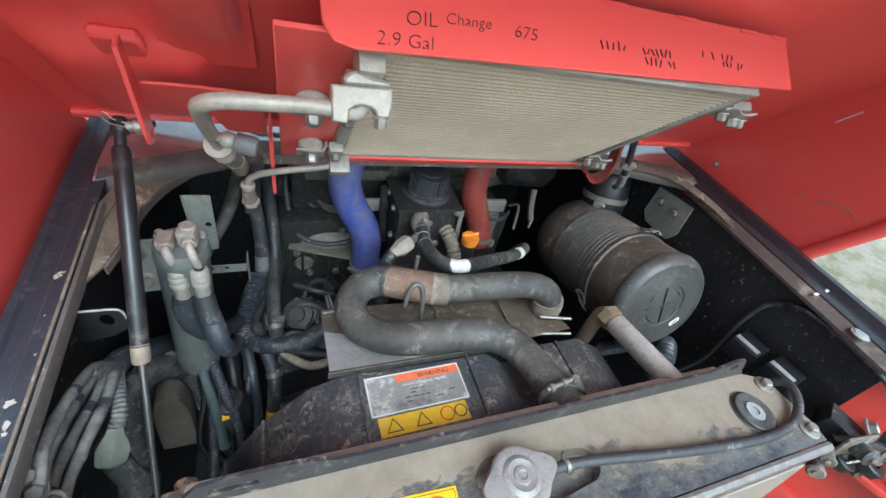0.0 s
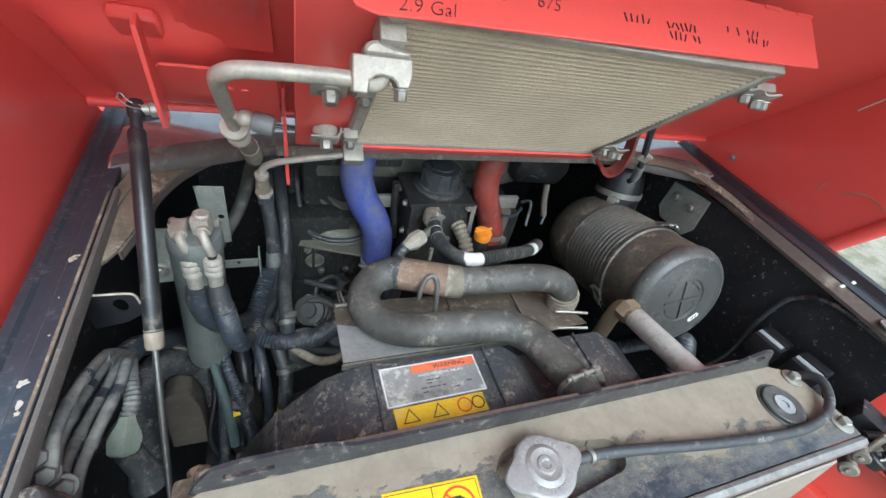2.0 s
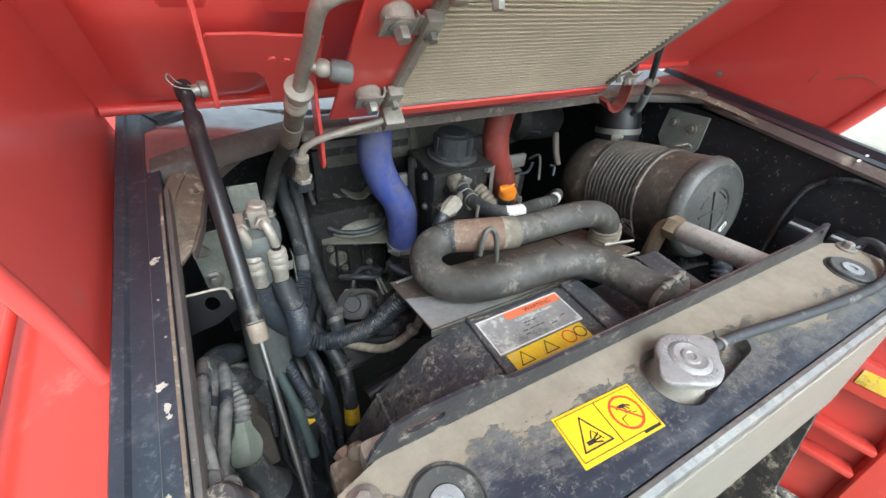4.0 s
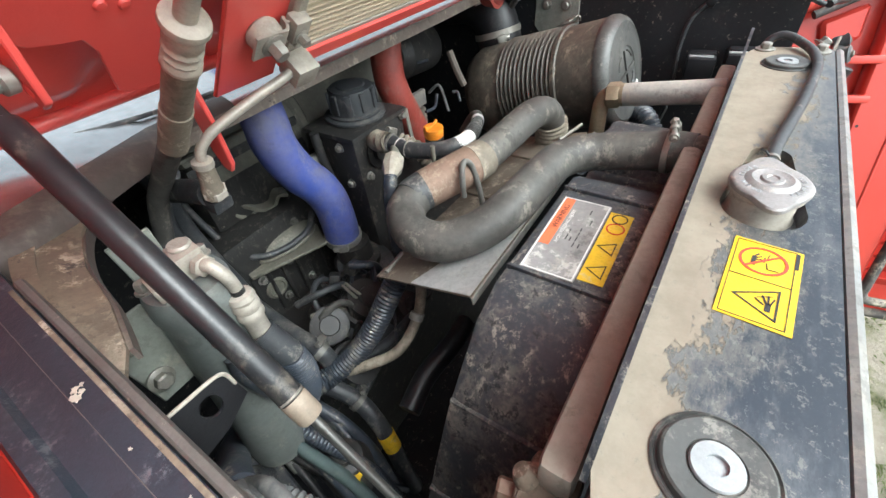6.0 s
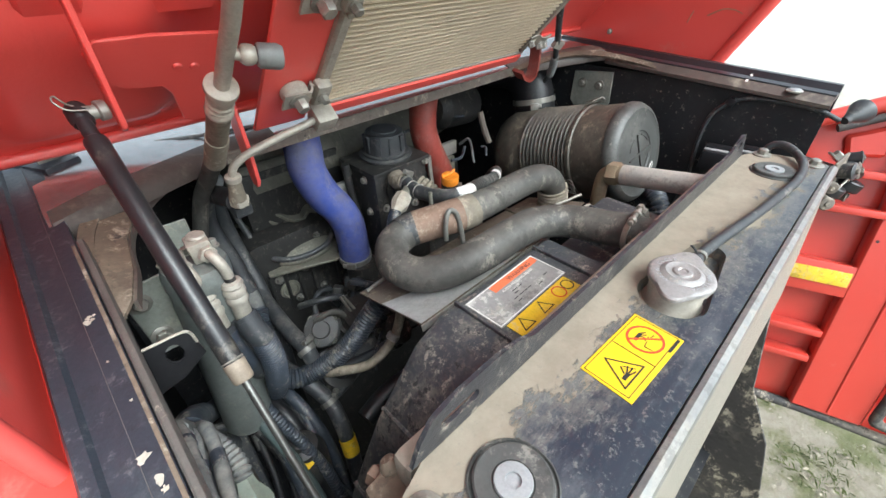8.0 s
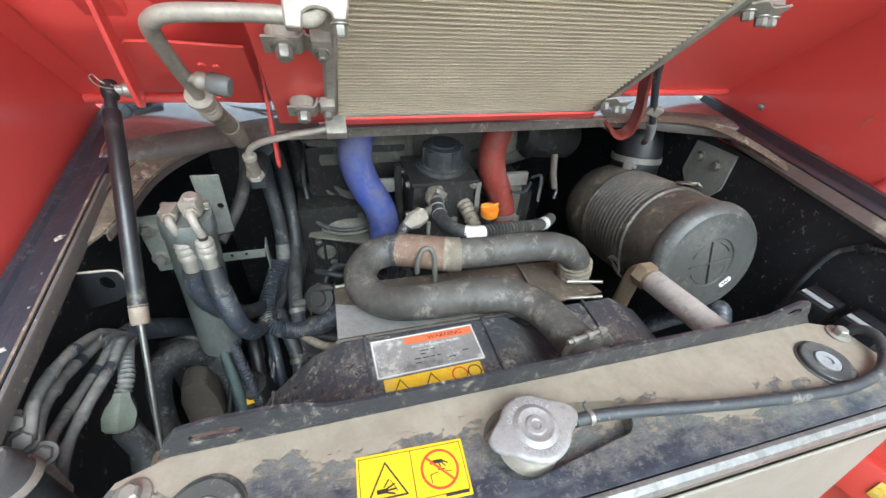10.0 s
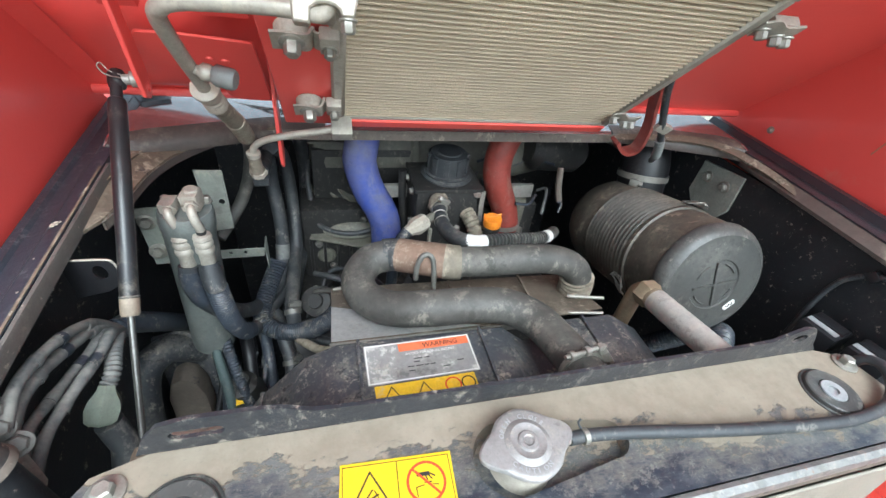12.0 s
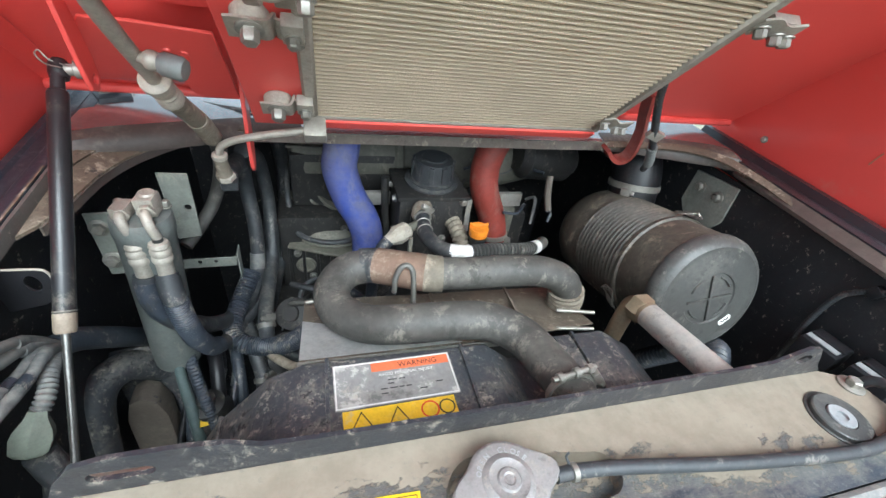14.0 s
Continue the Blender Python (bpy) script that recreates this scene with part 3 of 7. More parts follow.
part("corner_gusset", slab([(-0.404, 0.235, 1.298), (-0.404, 0.320, 1.311), (-0.393, 0.372, 1.314), (-0.367, 0.428, 1.315), (-0.337, 0.453, 1.313), (-0.305, 0.459, 1.310), (-0.316, 0.443, 1.3075), (-0.340, 0.418, 1.306), (-0.361, 0.385, 1.305), (-0.374, 0.345, 1.304), (-0.380, 0.300, 1.302), (-0.390, 0.262, 1.299)], (0, 0, -0.003), 0.0), RUST_RIM, cowl, "tan dusted corner gusset")
part("gusset_flange", strip([(-0.389, 0.262, 1.292), (-0.3795, 0.300, 1.295), (-0.3735, 0.345, 1.297), (-0.3605, 0.385, 1.298), (-0.3395, 0.418, 1.299), (-0.3155, 0.443, 1.3005)], (0, 0, 1), 0.009, 0.0025), COWL_LEDGE, cowl, "folded dark gusset edge")


def cowl_ledge(x0, x1, wide):
    """A matte band laid along the cowl's front edge."""
    bm = bmesh.new()
    rows = []
    for k in range(25):
        x = x0 + (x1 - x0) * k / 24
        pr = cowl_profile(x)
        (ya, za), (yb, zb) = pr[3], pr[4]
        w = min(0.95, wide(x) / max(0.01, yb - ya))
        rows.append([bm.verts.new((x, y, z + 0.0014)) for y, z in ((pr[0][0] - 0.0016, pr[0][1] - 0.003), (pr[1][0] - 0.0016, pr[1][1] - 0.0014), (pr[2][0] - 0.0012, pr[2][1]), pr[3], (ya + (yb - ya) * w, za + (zb - za) * w))])
    for a, b in zip(rows, rows[1:]):
        for k in range(4):
            bm.faces.new((a[k], a[k + 1], b[k + 1], b[k]))
    out = bmesh.ops.extrude_face_region(bm, geom=bm.faces[:])
    bmesh.ops.translate(bm, vec=(0, 0, -0.001), verts=[v for v in out["geom"] if isinstance(v, bmesh.types.BMVert)])
    return bm


part("cowl_ledge", cowl_ledge(-0.412, -0.18, lambda x: 0.001), COWL_LEDGE, cowl, "matte brown ledge along the cowl edge")
part("cowl_ledge", cowl_ledge(0.30, 0.495, lambda x: 0.003 + 0.012 * step((x - 0.30) / 0.2, 0, 1)), COWL_LEDGE, cowl, "matte brown ledge along the cowl edge")
part("front_lip", strip([(-0.25, 0.4575, 1.3035), (0.0, 0.4575, 1.3050), (0.2, 0.4575, 1.3055), (0.33, 0.4570, 1.3075)], (0, 0.12, 1), 0.012, 0.003), LEDGE, cowl, "grey dusted front lip")
part("lip_edge", tube([(-0.25, 0.4575, 1.3095), (0.0, 0.4585, 1.3110), (0.2, 0.4585, 1.3115), (0.33, 0.458, 1.3135)], 0.0022, 8), LEDGE, cowl, "rolled pale lip edge")
weld = part("corner_weld", block((-0.405, 0.500, 1.338), (0.035, 0.07, 0.012), Euler((0.05, 0, 0.55)).to_matrix(), 0.003), BLACK_RAIL, cowl, "bead-welded black corner bracket")
for k in range(6):
    part("weld_bead", block((-0.395 + 0.004 * k, 0.478 + 0.010 * k, 1.3455), (0.020, 0.004, 0.003), Euler((0, 0, 0.35)).to_matrix(), 0.001), ZINC, weld)
right_arc = [(0.30, 0.456, 1.311), (0.37, 0.440, 1.318), (0.425, 0.410, 1.326), (0.462, 0.372, 1.326), (0.484, 0.315, 1.3185), (0.488, 0.26, 1.311)]
part("corner_rim", strip(right_arc, (-0.5, -0.4, -0.35), 0.014, 0.003), RUST_RIM, cowl, "dusty brown curved corner rim")
part("cable", tube([(-0.14, 0.487, 1.3225), (-0.20, 0.490, 1.3235), (-0.28, 0.500, 1.3275), (-0.33, 0.515, 1.333), (-0.40, 0.545, 1.3475)], 0.0022, 8), HOSE_DARK, cowl, "thin black cable")
tagged(part("firewall", span((-0.463, 0.88, 0.55), (0.493, 0.9, 1.33), 0), BLACK_SHEET), "dark rear wall of the engine bay", "wall", kind="structure")
tagged(part("belly_pan", span((-0.463, -0.12, 0.54), (0.493, 0.9, 0.56), 0), BLACK_SHEET), "dark belly pan under the engine", "floor", kind="structure")

# ---- hood, propped open ----
HINGE_Y, HINGE_Z, Q = 0.50, 1.33, math.sqrt(0.5)


def hd(x, s, d):
    """A place in the hood: x across, s up from the hinge along the skin, d below the skin."""
    return Vector((x, HINGE_Y - Q * s - Q * d, HINGE_Z + Q * s - Q * d))


HOOD_N = Vector((0, -Q, -Q))
HOOD_U = Vector((0, -Q, Q))
hood = thing("hood", hd(0.04, 0.0, 0.0), "red steel hood propped open with folded inner frame", "hood")


def hood_grid(x0, x1, s0, s1, depth, nx=24, ns=20):
    """A pressed inner skin with a shallow relief, 2 mm thick."""
    bm = bmesh.new()
    rows = [[bm.verts.new(hd(x0 + (x1 - x0) * i / nx, s0 + (s1 - s0) * j / ns, depth(x0 + (x1 - x0) * i / nx, s0 + (s1 - s0) * j / ns))) for i in range(nx + 1)] for j in range(ns + 1)]
    for a, b in zip(rows, rows[1:]):
        for k in range(nx):
            bm.faces.new((a[k], a[k + 1], b[k + 1], b[k]))
    out = bmesh.ops.extrude_face_region(bm, geom=bm.faces[:])
    bmesh.ops.translate(bm, vec=HOOD_N * -0.004, verts=[v for v in out["geom"] if isinstance(v, bmesh.types.BMVert)])
    return bm


def skin_depth(x, s):
    rib = 0.018 * step(x, -0.42, -0.40) * (1 - step(x, -0.30, -0.27)) * (1 - step(s, 0.20, 0.24)) * step(s, 0.05, 0.085)
    return rib + 0.08 * step(s, 0.50, 0.63) ** 2


part("inner_skin", hood_grid(-0.456, 0.560, 0.038, 0.63, skin_depth, 60, 48), RED_HAZED, hood)
lower_bead = tube([hd(x, 0.038, 0.004) for x in (-0.45, -0.2, 0.1, 0.4, 0.55)], 0.006, 10)
part("hem", lower_bead, RED_HAZED, hood)
# folded stiffener with a scalloped free edge, left of the condenser
sc = [(-0.343, 0.200), (-0.340, 0.180), (-0.334, 0.167), (-0.325, 0.158), (-0.312, 0.155), (-0.298, 0.153), (-0.291, 0.140), (-0.287, 0.115), (-0.284, 0.098), (-0.277, 0.092), (-0.265, 0.090), (-0.240, 0.089), (-0.240, 0.205), (-0.30, 0.212), (-0.335, 0.212)]
part("stiffener", slab([hd(x, s, 0.034) for x, s in sc], HOOD_N * 0.003, 0.0008), RED_HAZED, hood, "scalloped red stiffener panel")
part("spot_pad", slab([hd(-0.358, 0.160, 0.004), hd(-0.330, 0.160, 0.004), hd(-0.325, 0.147, 0.004), hd(-0.330, 0.132, 0.004), hd(-0.358, 0.134, 0.004)], HOOD_N * 0.004, 0.001), RED_HAZED, hood, "raised pad")
channel = bmesh.new()
chan_rows = []
for k in range(13):
    s_ = 0.200 + 0.40 * k / 12
    dip = skin_depth(-0.28, s_)
    chan_rows.append([channel.verts.new(hd(x, s_, 0.002 + (d - 0.002) * step(k / 4, 0, 1) + dip)) for x, d in ((-0.318, 0.002), (-0.312, 0.003), (-0.305, 0.020), (-0.299, 0.0235), (-0.262, 0.0235), (-0.256, 0.020), (-0.249, 0.003), (-0.243, 0.002))])
for a, b in zip(chan_rows, chan_rows[1:]):
    for k in range(7):
        channel.faces.new((a[k], a[k + 1], b[k + 1], b[k]))
chan_out = bmesh.ops.extrude_face_region(channel, geom=channel.faces[:])
bmesh.ops.translate(channel, vec=HOOD_N * 0.002, verts=[v for v in chan_out["geom"] if isinstance(v, bmesh.types.BMVert)])
part("hat_channel", channel, RED_HAZED, hood, "pressed red hat channel")
for x, s in ((-0.285, 0.175), (-0.272, 0.172)):
    part("rivet", lathe(hd(x, s, 0.037), HOOD_N, [(0, 0.004), (0.0015, 0.003), (0.002, 0)], 12), RED_HAZED, hood)
# side skirts
left_skirt = [(-0.452, 0.175, 1.262), (-0.452, 0.160, 1.345), (-0.452, 0.125, 1.445), (-0.452, 0.045, 1.60), (-0.452, 0.015, 1.68), (-0.452, 0.025, 1.735), (-0.452, 0.105, 1.725), (-0.452, 0.47, 1.365), (-0.452, 0.52, 1.31), (-0.452, 0.50, 1.262)]
part("side_skirt", slab(left_skirt, (-0.004, 0, 0), 0.001), RED_HAZED, hood, "red hood side skirt")
right_skirt = [(0.560, 0.205, 1.26), (0.560, 0.17, 1.335), (0.560, 0.115, 1.445), (0.560, 0.035, 1.60), (0.560, 0.005, 1.68), (0.560, 0.015, 1.735), (0.560, 0.095, 1.735), (0.560, 0.52, 1.33), (0.560, 0.60, 1.22)]
part("side_skirt", slab(right_skirt, (0.004, 0, 0), 0.001), RED_HAZED, hood, "bright red hood side skirt with scratches")
part("skirt_roll", tube([(-0.457, 0.178, 1.25), (-0.457, 0.160, 1.348), (-0.457, 0.125, 1.45), (-0.457, 0.045, 1.605), (-0.457, 0.012, 1.69), (-0.457, 0.022, 1.735)], 0.006, 12), RED_HAZED, hood, "rolled front edge of the skirt")
part("skirt_roll", tube([(0.561, 0.215, 1.25), (0.561, 0.17, 1.338), (0.561, 0.112, 1.452), (0.561, 0.035, 1.605), (0.561, 0.003, 1.69), (0.561, 0.013, 1.735)], 0.011, 12), RED_HAZED, hood, "rolled lower edge of the skirt")
part("scratch", slab([(0.5592, 0.283, 1.495), (0.5592, 0.262, 1.522), (0.5592, 0.260, 1.521), (0.5592, 0.281, 1.494)], (-0.0004, 0, 0), 0), WHITE, hood, "pale scratch")
for pts in ([(0.559, 0.245, 1.397), (0.559, 0.248, 1.388), (0.559, 0.251, 1.378)], [(0.559, 0.22, 1.391), (0.559, 0.198, 1.402), (0.559, 0.179, 1.402), (0.559, 0.165, 1.397)]):
    part("scratch", strip([(0.5590, y, z) for x, y, z in pts], (0, 0.5, 0.8), 0.0028, 0.0006), SCUFF, hood, "pale curved scuff")
part("skirt_bolt", bolt((0.559, 0.40, 1.352), (-1, 0, 0), 0.004), ZINC, hood)
rng = random.Random(2)
# condenser cradle: a red lip with notes in marker pen, side cheek and lower bar
lip_s = 0.377
lip_outline = [(-0.180, 0.0745), (-0.192, 0.071), (-0.1985, 0.060), (-0.199, 0.040), (-0.199, 0.010), (0.246, 0.010), (0.248, 0.0625)]
lip = part("cradle_lip", slab([hd(x, lip_s, d) for x, d in lip_outline], HOOD_U * 0.003, 0.0008), RED_HAZED, hood, "red lip with handwritten service notes")
part("cradle_cheek", slab([hd(x, s, 0.058) for x, s in ((-0.226, 0.085), (-0.166, 0.085), (-0.166, 0.372), (-0.226, 0.372))], HOOD_N * 0.004, 0.001), RED_HAZED, hood, "red cradle cheek")
part("cradle_cheek", slab([hd(x, s, 0.040) for x, s in ((0.201, 0.098), (0.235, 0.105), (0.258, 0.372), (0.201, 0.372))], HOOD_N * 0.004, 0.001), RED_HAZED, hood, "red cradle cheek")
part("cradle_bar", slab([hd(x, s, 0.030) for x, s in ((-0.168, 0.100), (0.205, 0.100), (0.205, 0.1155), (-0.168, 0.1155))], HOOD_N * 0.042, 0.001), RED_HAZED, hood, "red lower cradle bar")
for x in (-0.07, 0.03, 0.11, 0.19, 0.235):
    part("weld_tab", block(hd(x, lip_s + 0.002, 0.012), (0.024, 0.004, 0.004), frame_of(HOOD_N), 0.0015), RED_HAZED, hood)
# handwriting
def lip_matrix(x, d, lean=0.0):
    m = Matrix((Vector((1, 0, 0)), HOOD_N * -1, HOOD_U)).transposed().to_4x4()
    return Matrix.Translation(hd(x, lip_s + 0.0034, d)) @ m @ pose(0, 0, 0, 0, 0, lean)


for body, size, x, d, lean in (("OIL", 0.0145, -0.147, 0.0555, 4.0), ("Change", 0.0115, -0.119, 0.0505, 2.0), ("2.9 Gal", 0.0135, -0.167, 0.0705, 1.0), ("675", 0.0135, -0.067, 0.0520, -3.0)):
    part("pen_note", text_mesh(body, size, lip_matrix(x, d, lean), 0.0002, 0.15, 0.022), PEN, lip, "handwritten marker note")
for x, d, w in ((0.001, 0.0475, 0.040), (0.056, 0.0475, 0.034), (0.058, 0.0560, 0.036), (0.125, 0.0415, 0.044), (0.146, 0.0480, 0.034)):
    n = 7
    for k in range(n):
        if rng.random() < 0.8:
            m = lip_matrix(x + w * k / n, d)
            part("pen_stroke", block(m @ Vector((0, 0.001 * rng.random(), 0)), (0.0012, 0.0045 + 0.003 * rng.random(), 0.0004), (m @ pose(0, 0, 0, 0, 0, rng.uniform(-30, 30))).to_3x3(), 0), PEN, lip)
# straps of the hood that carry the gas spring and a latch
part("spring_tab", slab([(-0.342, y, z) for y, z in ((0.300, 1.490), (0.314, 1.496), (0.336, 1.420), (0.337, 1.402), (0.328, 1.394), (0.318, 1.398), (0.312, 1.42))], (0.004, 0, 0), 0.0008, [ring_points((-0.342, 0.328, 1.405), (1, 0, 0), 0.004, 10)]), RED_HAZED, hood, "red strap that carries the gas spring")
part("pad", slab([hd(x, s, 0.002) for x, s in ((-0.364, 0.196), (-0.336, 0.194), (-0.328, 0.203), (-0.328, 0.238), (-0.364, 0.240))], HOOD_N * 0.012, 0.003), RED_HAZED, hood)
part("latch_strap", slab([(-0.239, y, z) for y, z in ((0.405, 1.412), (0.425, 1.412), (0.424, 1.36), (0.420, 1.30), (0.414, 1.284), (0.405, 1.281), (0.398, 1.29), (0.396, 1.33))], (0.0045, 0, 0), 0.0008), RED_HAZED, hood, "red latch strap")
part("hook_strap", strip([(0.300, 0.405, 1.41), (0.322, 0.425, 1.378), (0.3345, 0.430, 1.340), (0.330, 0.430, 1.306), (0.313, 0.430, 1.2965), (0.296, 0.430, 1.302), (0.282, 0.430, 1.316)], (0, 1, 0.15), 0.022, 0.006), REDHOSE, hood, "dull red curved hinge strap")

# ---- condenser in the hood ----
cond = thing("condenser", hd(0.018, 0.117, 0.05), "dusty aluminium air-conditioning condenser mounted under the hood", "condenser")
CX0, CX1, CS0, CS1, CD = -0.160, 0.199, 0.118, 0.369, 0.066
part("core", slab([hd(x, s, CD - 0.014) for x, s in ((CX0, CS0), (CX1, CS0), (CX1, CS1), (CX0, CS1))], HOOD_N * 0.0115, 0), CORE_GAP_SHADE, cond, "finned core darkened for gap shade")
fins = bmesh.new()
rows = 39
for k in range(rows):
    s = CS0 + 0.004 + (CS1 - CS0 - 0.008) * k / (rows - 1)
    h = 0.0012
    vs = [fins.verts.new(hd(x, s + a, CD - 0.005 + b)) for x in (CX0 + 0.004, CX1 - 0.004) for a, b in ((-h, 0), (-h * 0.8, 0.0062), (h * 0.8, 0.0062), (h, 0))]
    for j in range(3):
        fins.faces.new((vs[j], vs[j + 1], vs[j + 5], vs[j + 4]))
tagged(part("finned_face", fins, CORE, cond, "rows of flat tubes", smooth=False), kind="stuff")
for x0, x1 in ((CX0 - 0.010, CX0 + 0.004), (CX1 - 0.004, CX1 + 0.010)):
    part("header", slab([hd(x, s, CD - 0.018) for x, s in ((x0, CS0), (x1, CS0), (x1, CS1), (x0, CS1))], HOOD_N * 0.021, 0.003), ALU, cond)
for s0, s1 in ((CS0 - 0.004, CS0 + 0.002), (CS1 - 0.002, CS1 + 0.005)):
    part("side_plate", slab([hd(x, s, CD - 0.018) for x, s in ((CX0 - 0.01, s0), (CX1 + 0.01, s0), (CX1 + 0.01, s1), (CX0 - 0.01, s1))], HOOD_N * 0.021, 0.001), ALU, cond)


def cond_bracket(x, s, x2, s2, sign):
    """A rubber-bushed flange bolt on the cradle cheek and a Z strip to a stud on the condenser header."""
    d0 = 0.063
    b = part("mount_bracket", strip([hd(x + sign * 0.016, s, d0 + 0.012), hd(x, s, d0 + 0.012), hd(x - sign * 0.012, s, d0 + 0.0125), hd(x - sign * 0.0165, s2, d0 + 0.002), hd(x2 + sign * 0.010, s2, CD + 0.004), hd(x2 - sign * 0.008, s2, CD + 0.0045)], HOOD_U, 0.022, 0.0022, 4), ALU, cond, "bent zinc mounting bracket with bolts")
    part("bush", lathe(hd(x, s, d0 - 0.001), HOOD_N, [(0, 0.0125), (0.002, 0.0140), (0.009, 0.0135), (0.012, 0.0115)], 22), TANPIPE, b, "tan dusted rubber bush")
    part("bolt", bolt(hd(x, s, d0 + 0.0130), HOOD_N, 0.0068, 1.5, 1.5), ZINC, b)
    part("stud_block", block(hd(x2, s2 + 0.004, CD + 0.006), (0.016, 0.022, 0.012), frame_of(HOOD_N), 0.002), ALU, b)
    part("bolt", bolt(hd(x2, s2, CD + 0.0115), HOOD_N, 0.0048, 1.35, 1.4), ZINC, b)
    part("bolt", bolt(hd(x2 + 0.003, s2 - 0.013, CD + 0.004), HOOD_N, 0.0042, 1.3, 1.2), ZINC, b)


for x, s, x2, s2, sign in ((-0.199, 0.274, -0.170, 0.268, -1), (-0.194, 0.150, -0.168, 0.150, -1)):
    cond_bracket(x, s, x2, s2, sign)


def far_bracket(x, s):
    b = part("mount_bracket", strip([hd(x + 0.020, s + 0.004, CD + 0.010), hd(x + 0.004, s, CD + 0.010), hd(x - 0.002, s, CD + 0.004), hd(x - 0.016, s - 0.004, CD + 0.004)], HOOD_U, 0.018, 0.0022, 4), ALU, cond, "bent zinc mounting bracket with bolts")
    for dx, dd_ in ((-0.011, 0.005), (0.004, 0.010), (0.015, 0.011)):
        part("bolt", bolt(hd(x + dx, s - 0.003, CD + dd_), HOOD_N + Vector((0, 0.2, -0.5)), 0.0052, 1.4, 1.4), ZINC, b)


far_bracket(0.222, 0.338)
far_bracket(0.207, 0.150)
part("tie_bracket", block(hd(0.235, 0.336, CD - 0.002), (0.030, 0.012, 0.010), frame_of(HOOD_N), 0.002), ALU, cond)
# inlet block with its pipe, outlet block with the thin pipe
IN_C, IN_W, IN_T = Vector((-0.172, 0.181, 1.513)), Vector((0, 0.35, 0.937)), Vector((0, 0.937, -0.35))


def inlet_at(x, w, t=0.0):
    """A place on the upright inlet casting: x across, w up its face, t behind its face."""
    return IN_C + Vector((x, 0, 0)) + IN_W * w + IN_T * t


casting = [(-0.0205, 0.0085), (-0.0205, -0.0150), (-0.0100, -0.0155), (-0.0087, -0.0067), (-0.0045, -0.0040), (0.0, -0.0033), (0.0060, -0.0045), (0.0090, -0.0070), (0.0100, -0.0105), (0.0180, -0.0105), (0.0205, -0.0010), (0.0200, 0.0085)]
inlet = part("inlet_block", slab([inlet_at(x, w) for x, w in casting], IN_T * 0.016, 0.0012), ALU, cond, "cast aluminium inlet bracket")
cap_outline = [(-0.0125, 0.0088), (-0.0120, 0.0135), (-0.0080, 0.0172), (-0.0030, 0.0178), (0.0010, 0.0160), (0.0050, 0.0150), (0.0190, 0.0130), (0.0198, 0.0088)]
part("inlet_cap", slab([inlet_at(x, w, 0.002) for x, w in cap_outline], IN_T * 0.016, 0.002), ALU, inlet)
part("pipe_stub", tube([inlet_at(-0.014, -0.008, 0.008), inlet_at(-0.004, -0.009, 0.008), inlet_at(0.002, -0.004, 0.010), inlet_at(0.004, 0.004, 0.014)], 0.0052, 14), TANPIPE, inlet)
part("bolt", bolt(inlet_at(0.0140, -0.0105, 0.008), IN_W * -1, 0.0048, 1.3, 1.5), ZINC, inlet)
part("header_foot", block(hd(-0.172, 0.318, 0.072), (0.014, 0.030, 0.016), frame_of(HOOD_N), 0.002), ALU, inlet)
part("header_foot", block(hd(-0.166, 0.352, 0.070), (0.018, 0.026, 0.022), frame_of(HOOD_N), 0.002), ALU, inlet)
outlet = part("outlet_block", block(hd(-0.160, 0.112, CD + 0.014), (0.024, 0.020, 0.022), frame_of(HOOD_N), 0.002), ALU, cond, "outlet block")
part("bolt", bolt(hd(-0.153, 0.100, CD + 0.016), HOOD_U * -1, 0.0045, 1.3, 1.2), ZINC, outlet)

# ---- air-conditioning lines ----
ac = thing("suction_line", (-0.262, 0.42, 1.20), "dull aluminium air-conditioning pipe crimped to a dusty hose", "pipe")
A0 = inlet_at(-0.016, -0.0075, 0.008)
part("rigid_pipe", tube([A0, (-0.205, 0.1865, 1.5040), (-0.2327, 0.1875, 1.5035), (-0.258, 0.191, 1.5015), (-0.2695, 0.195, 1.497), (-0.2750, 0.204, 1.489), (-0.276, 0.228, 1.466), (-0.277, 0.256, 1.442), (-0.2775, 0.290, 1.413)], 0.0056, 18), ALU, ac)
part("crimp_collar", lathe((-0.2775, 0.278, 1.423), (0, 0.76, -0.65), [(0, 0.0095), (0.0015, 0.0118), (0.005, 0.0122), (0.0075, 0.0112), (0.008, 0.0098)], 26), TANPIPE, ac, "rolled ferrule collar")
part("crimp", lathe((-0.2775, 0.283, 1.4187), (0, 0.76, -0.65), [(0, 0.0098), (0.004, 0.0102), (0.010, 0.0102), (0.011, 0.0094), (0.014, 0.0094), (0.0155, 0.0104), (0.018, 0.0094), (0.021, 0.0094), (0.0225, 0.0104), (0.025, 0.0096), (0.028, 0.0108), (0.0315, 0.0108), (0.033, 0.0098)], 12), TANPIPE, ac, "crimped aluminium ferrule")
part("hose", tube([(-0.2773, 0.306, 1.399), (-0.276, 0.330, 1.3815), (-0.2745, 0.353, 1.364), (-0.274, 0.380, 1.342), (-0.2745, 0.400, 1.327)], 0.0094, 18), HOSE_TAN, ac, "dust-coated hose")
part("lower_hose", tube([(-0.274, 0.394, 1.331), (-0.275, 0.412, 1.318), (-0.280, 0.440, 1.292), (-0.288, 0.468, 1.262), (-0.298, 0.480, 1.225), (-0.312, 0.475, 1.190), (-0.330, 0.455, 1.165), (-0.345, 0.43, 1.150)], 0.0092, 18), RUBBER, ac, "dull dark lower hose")
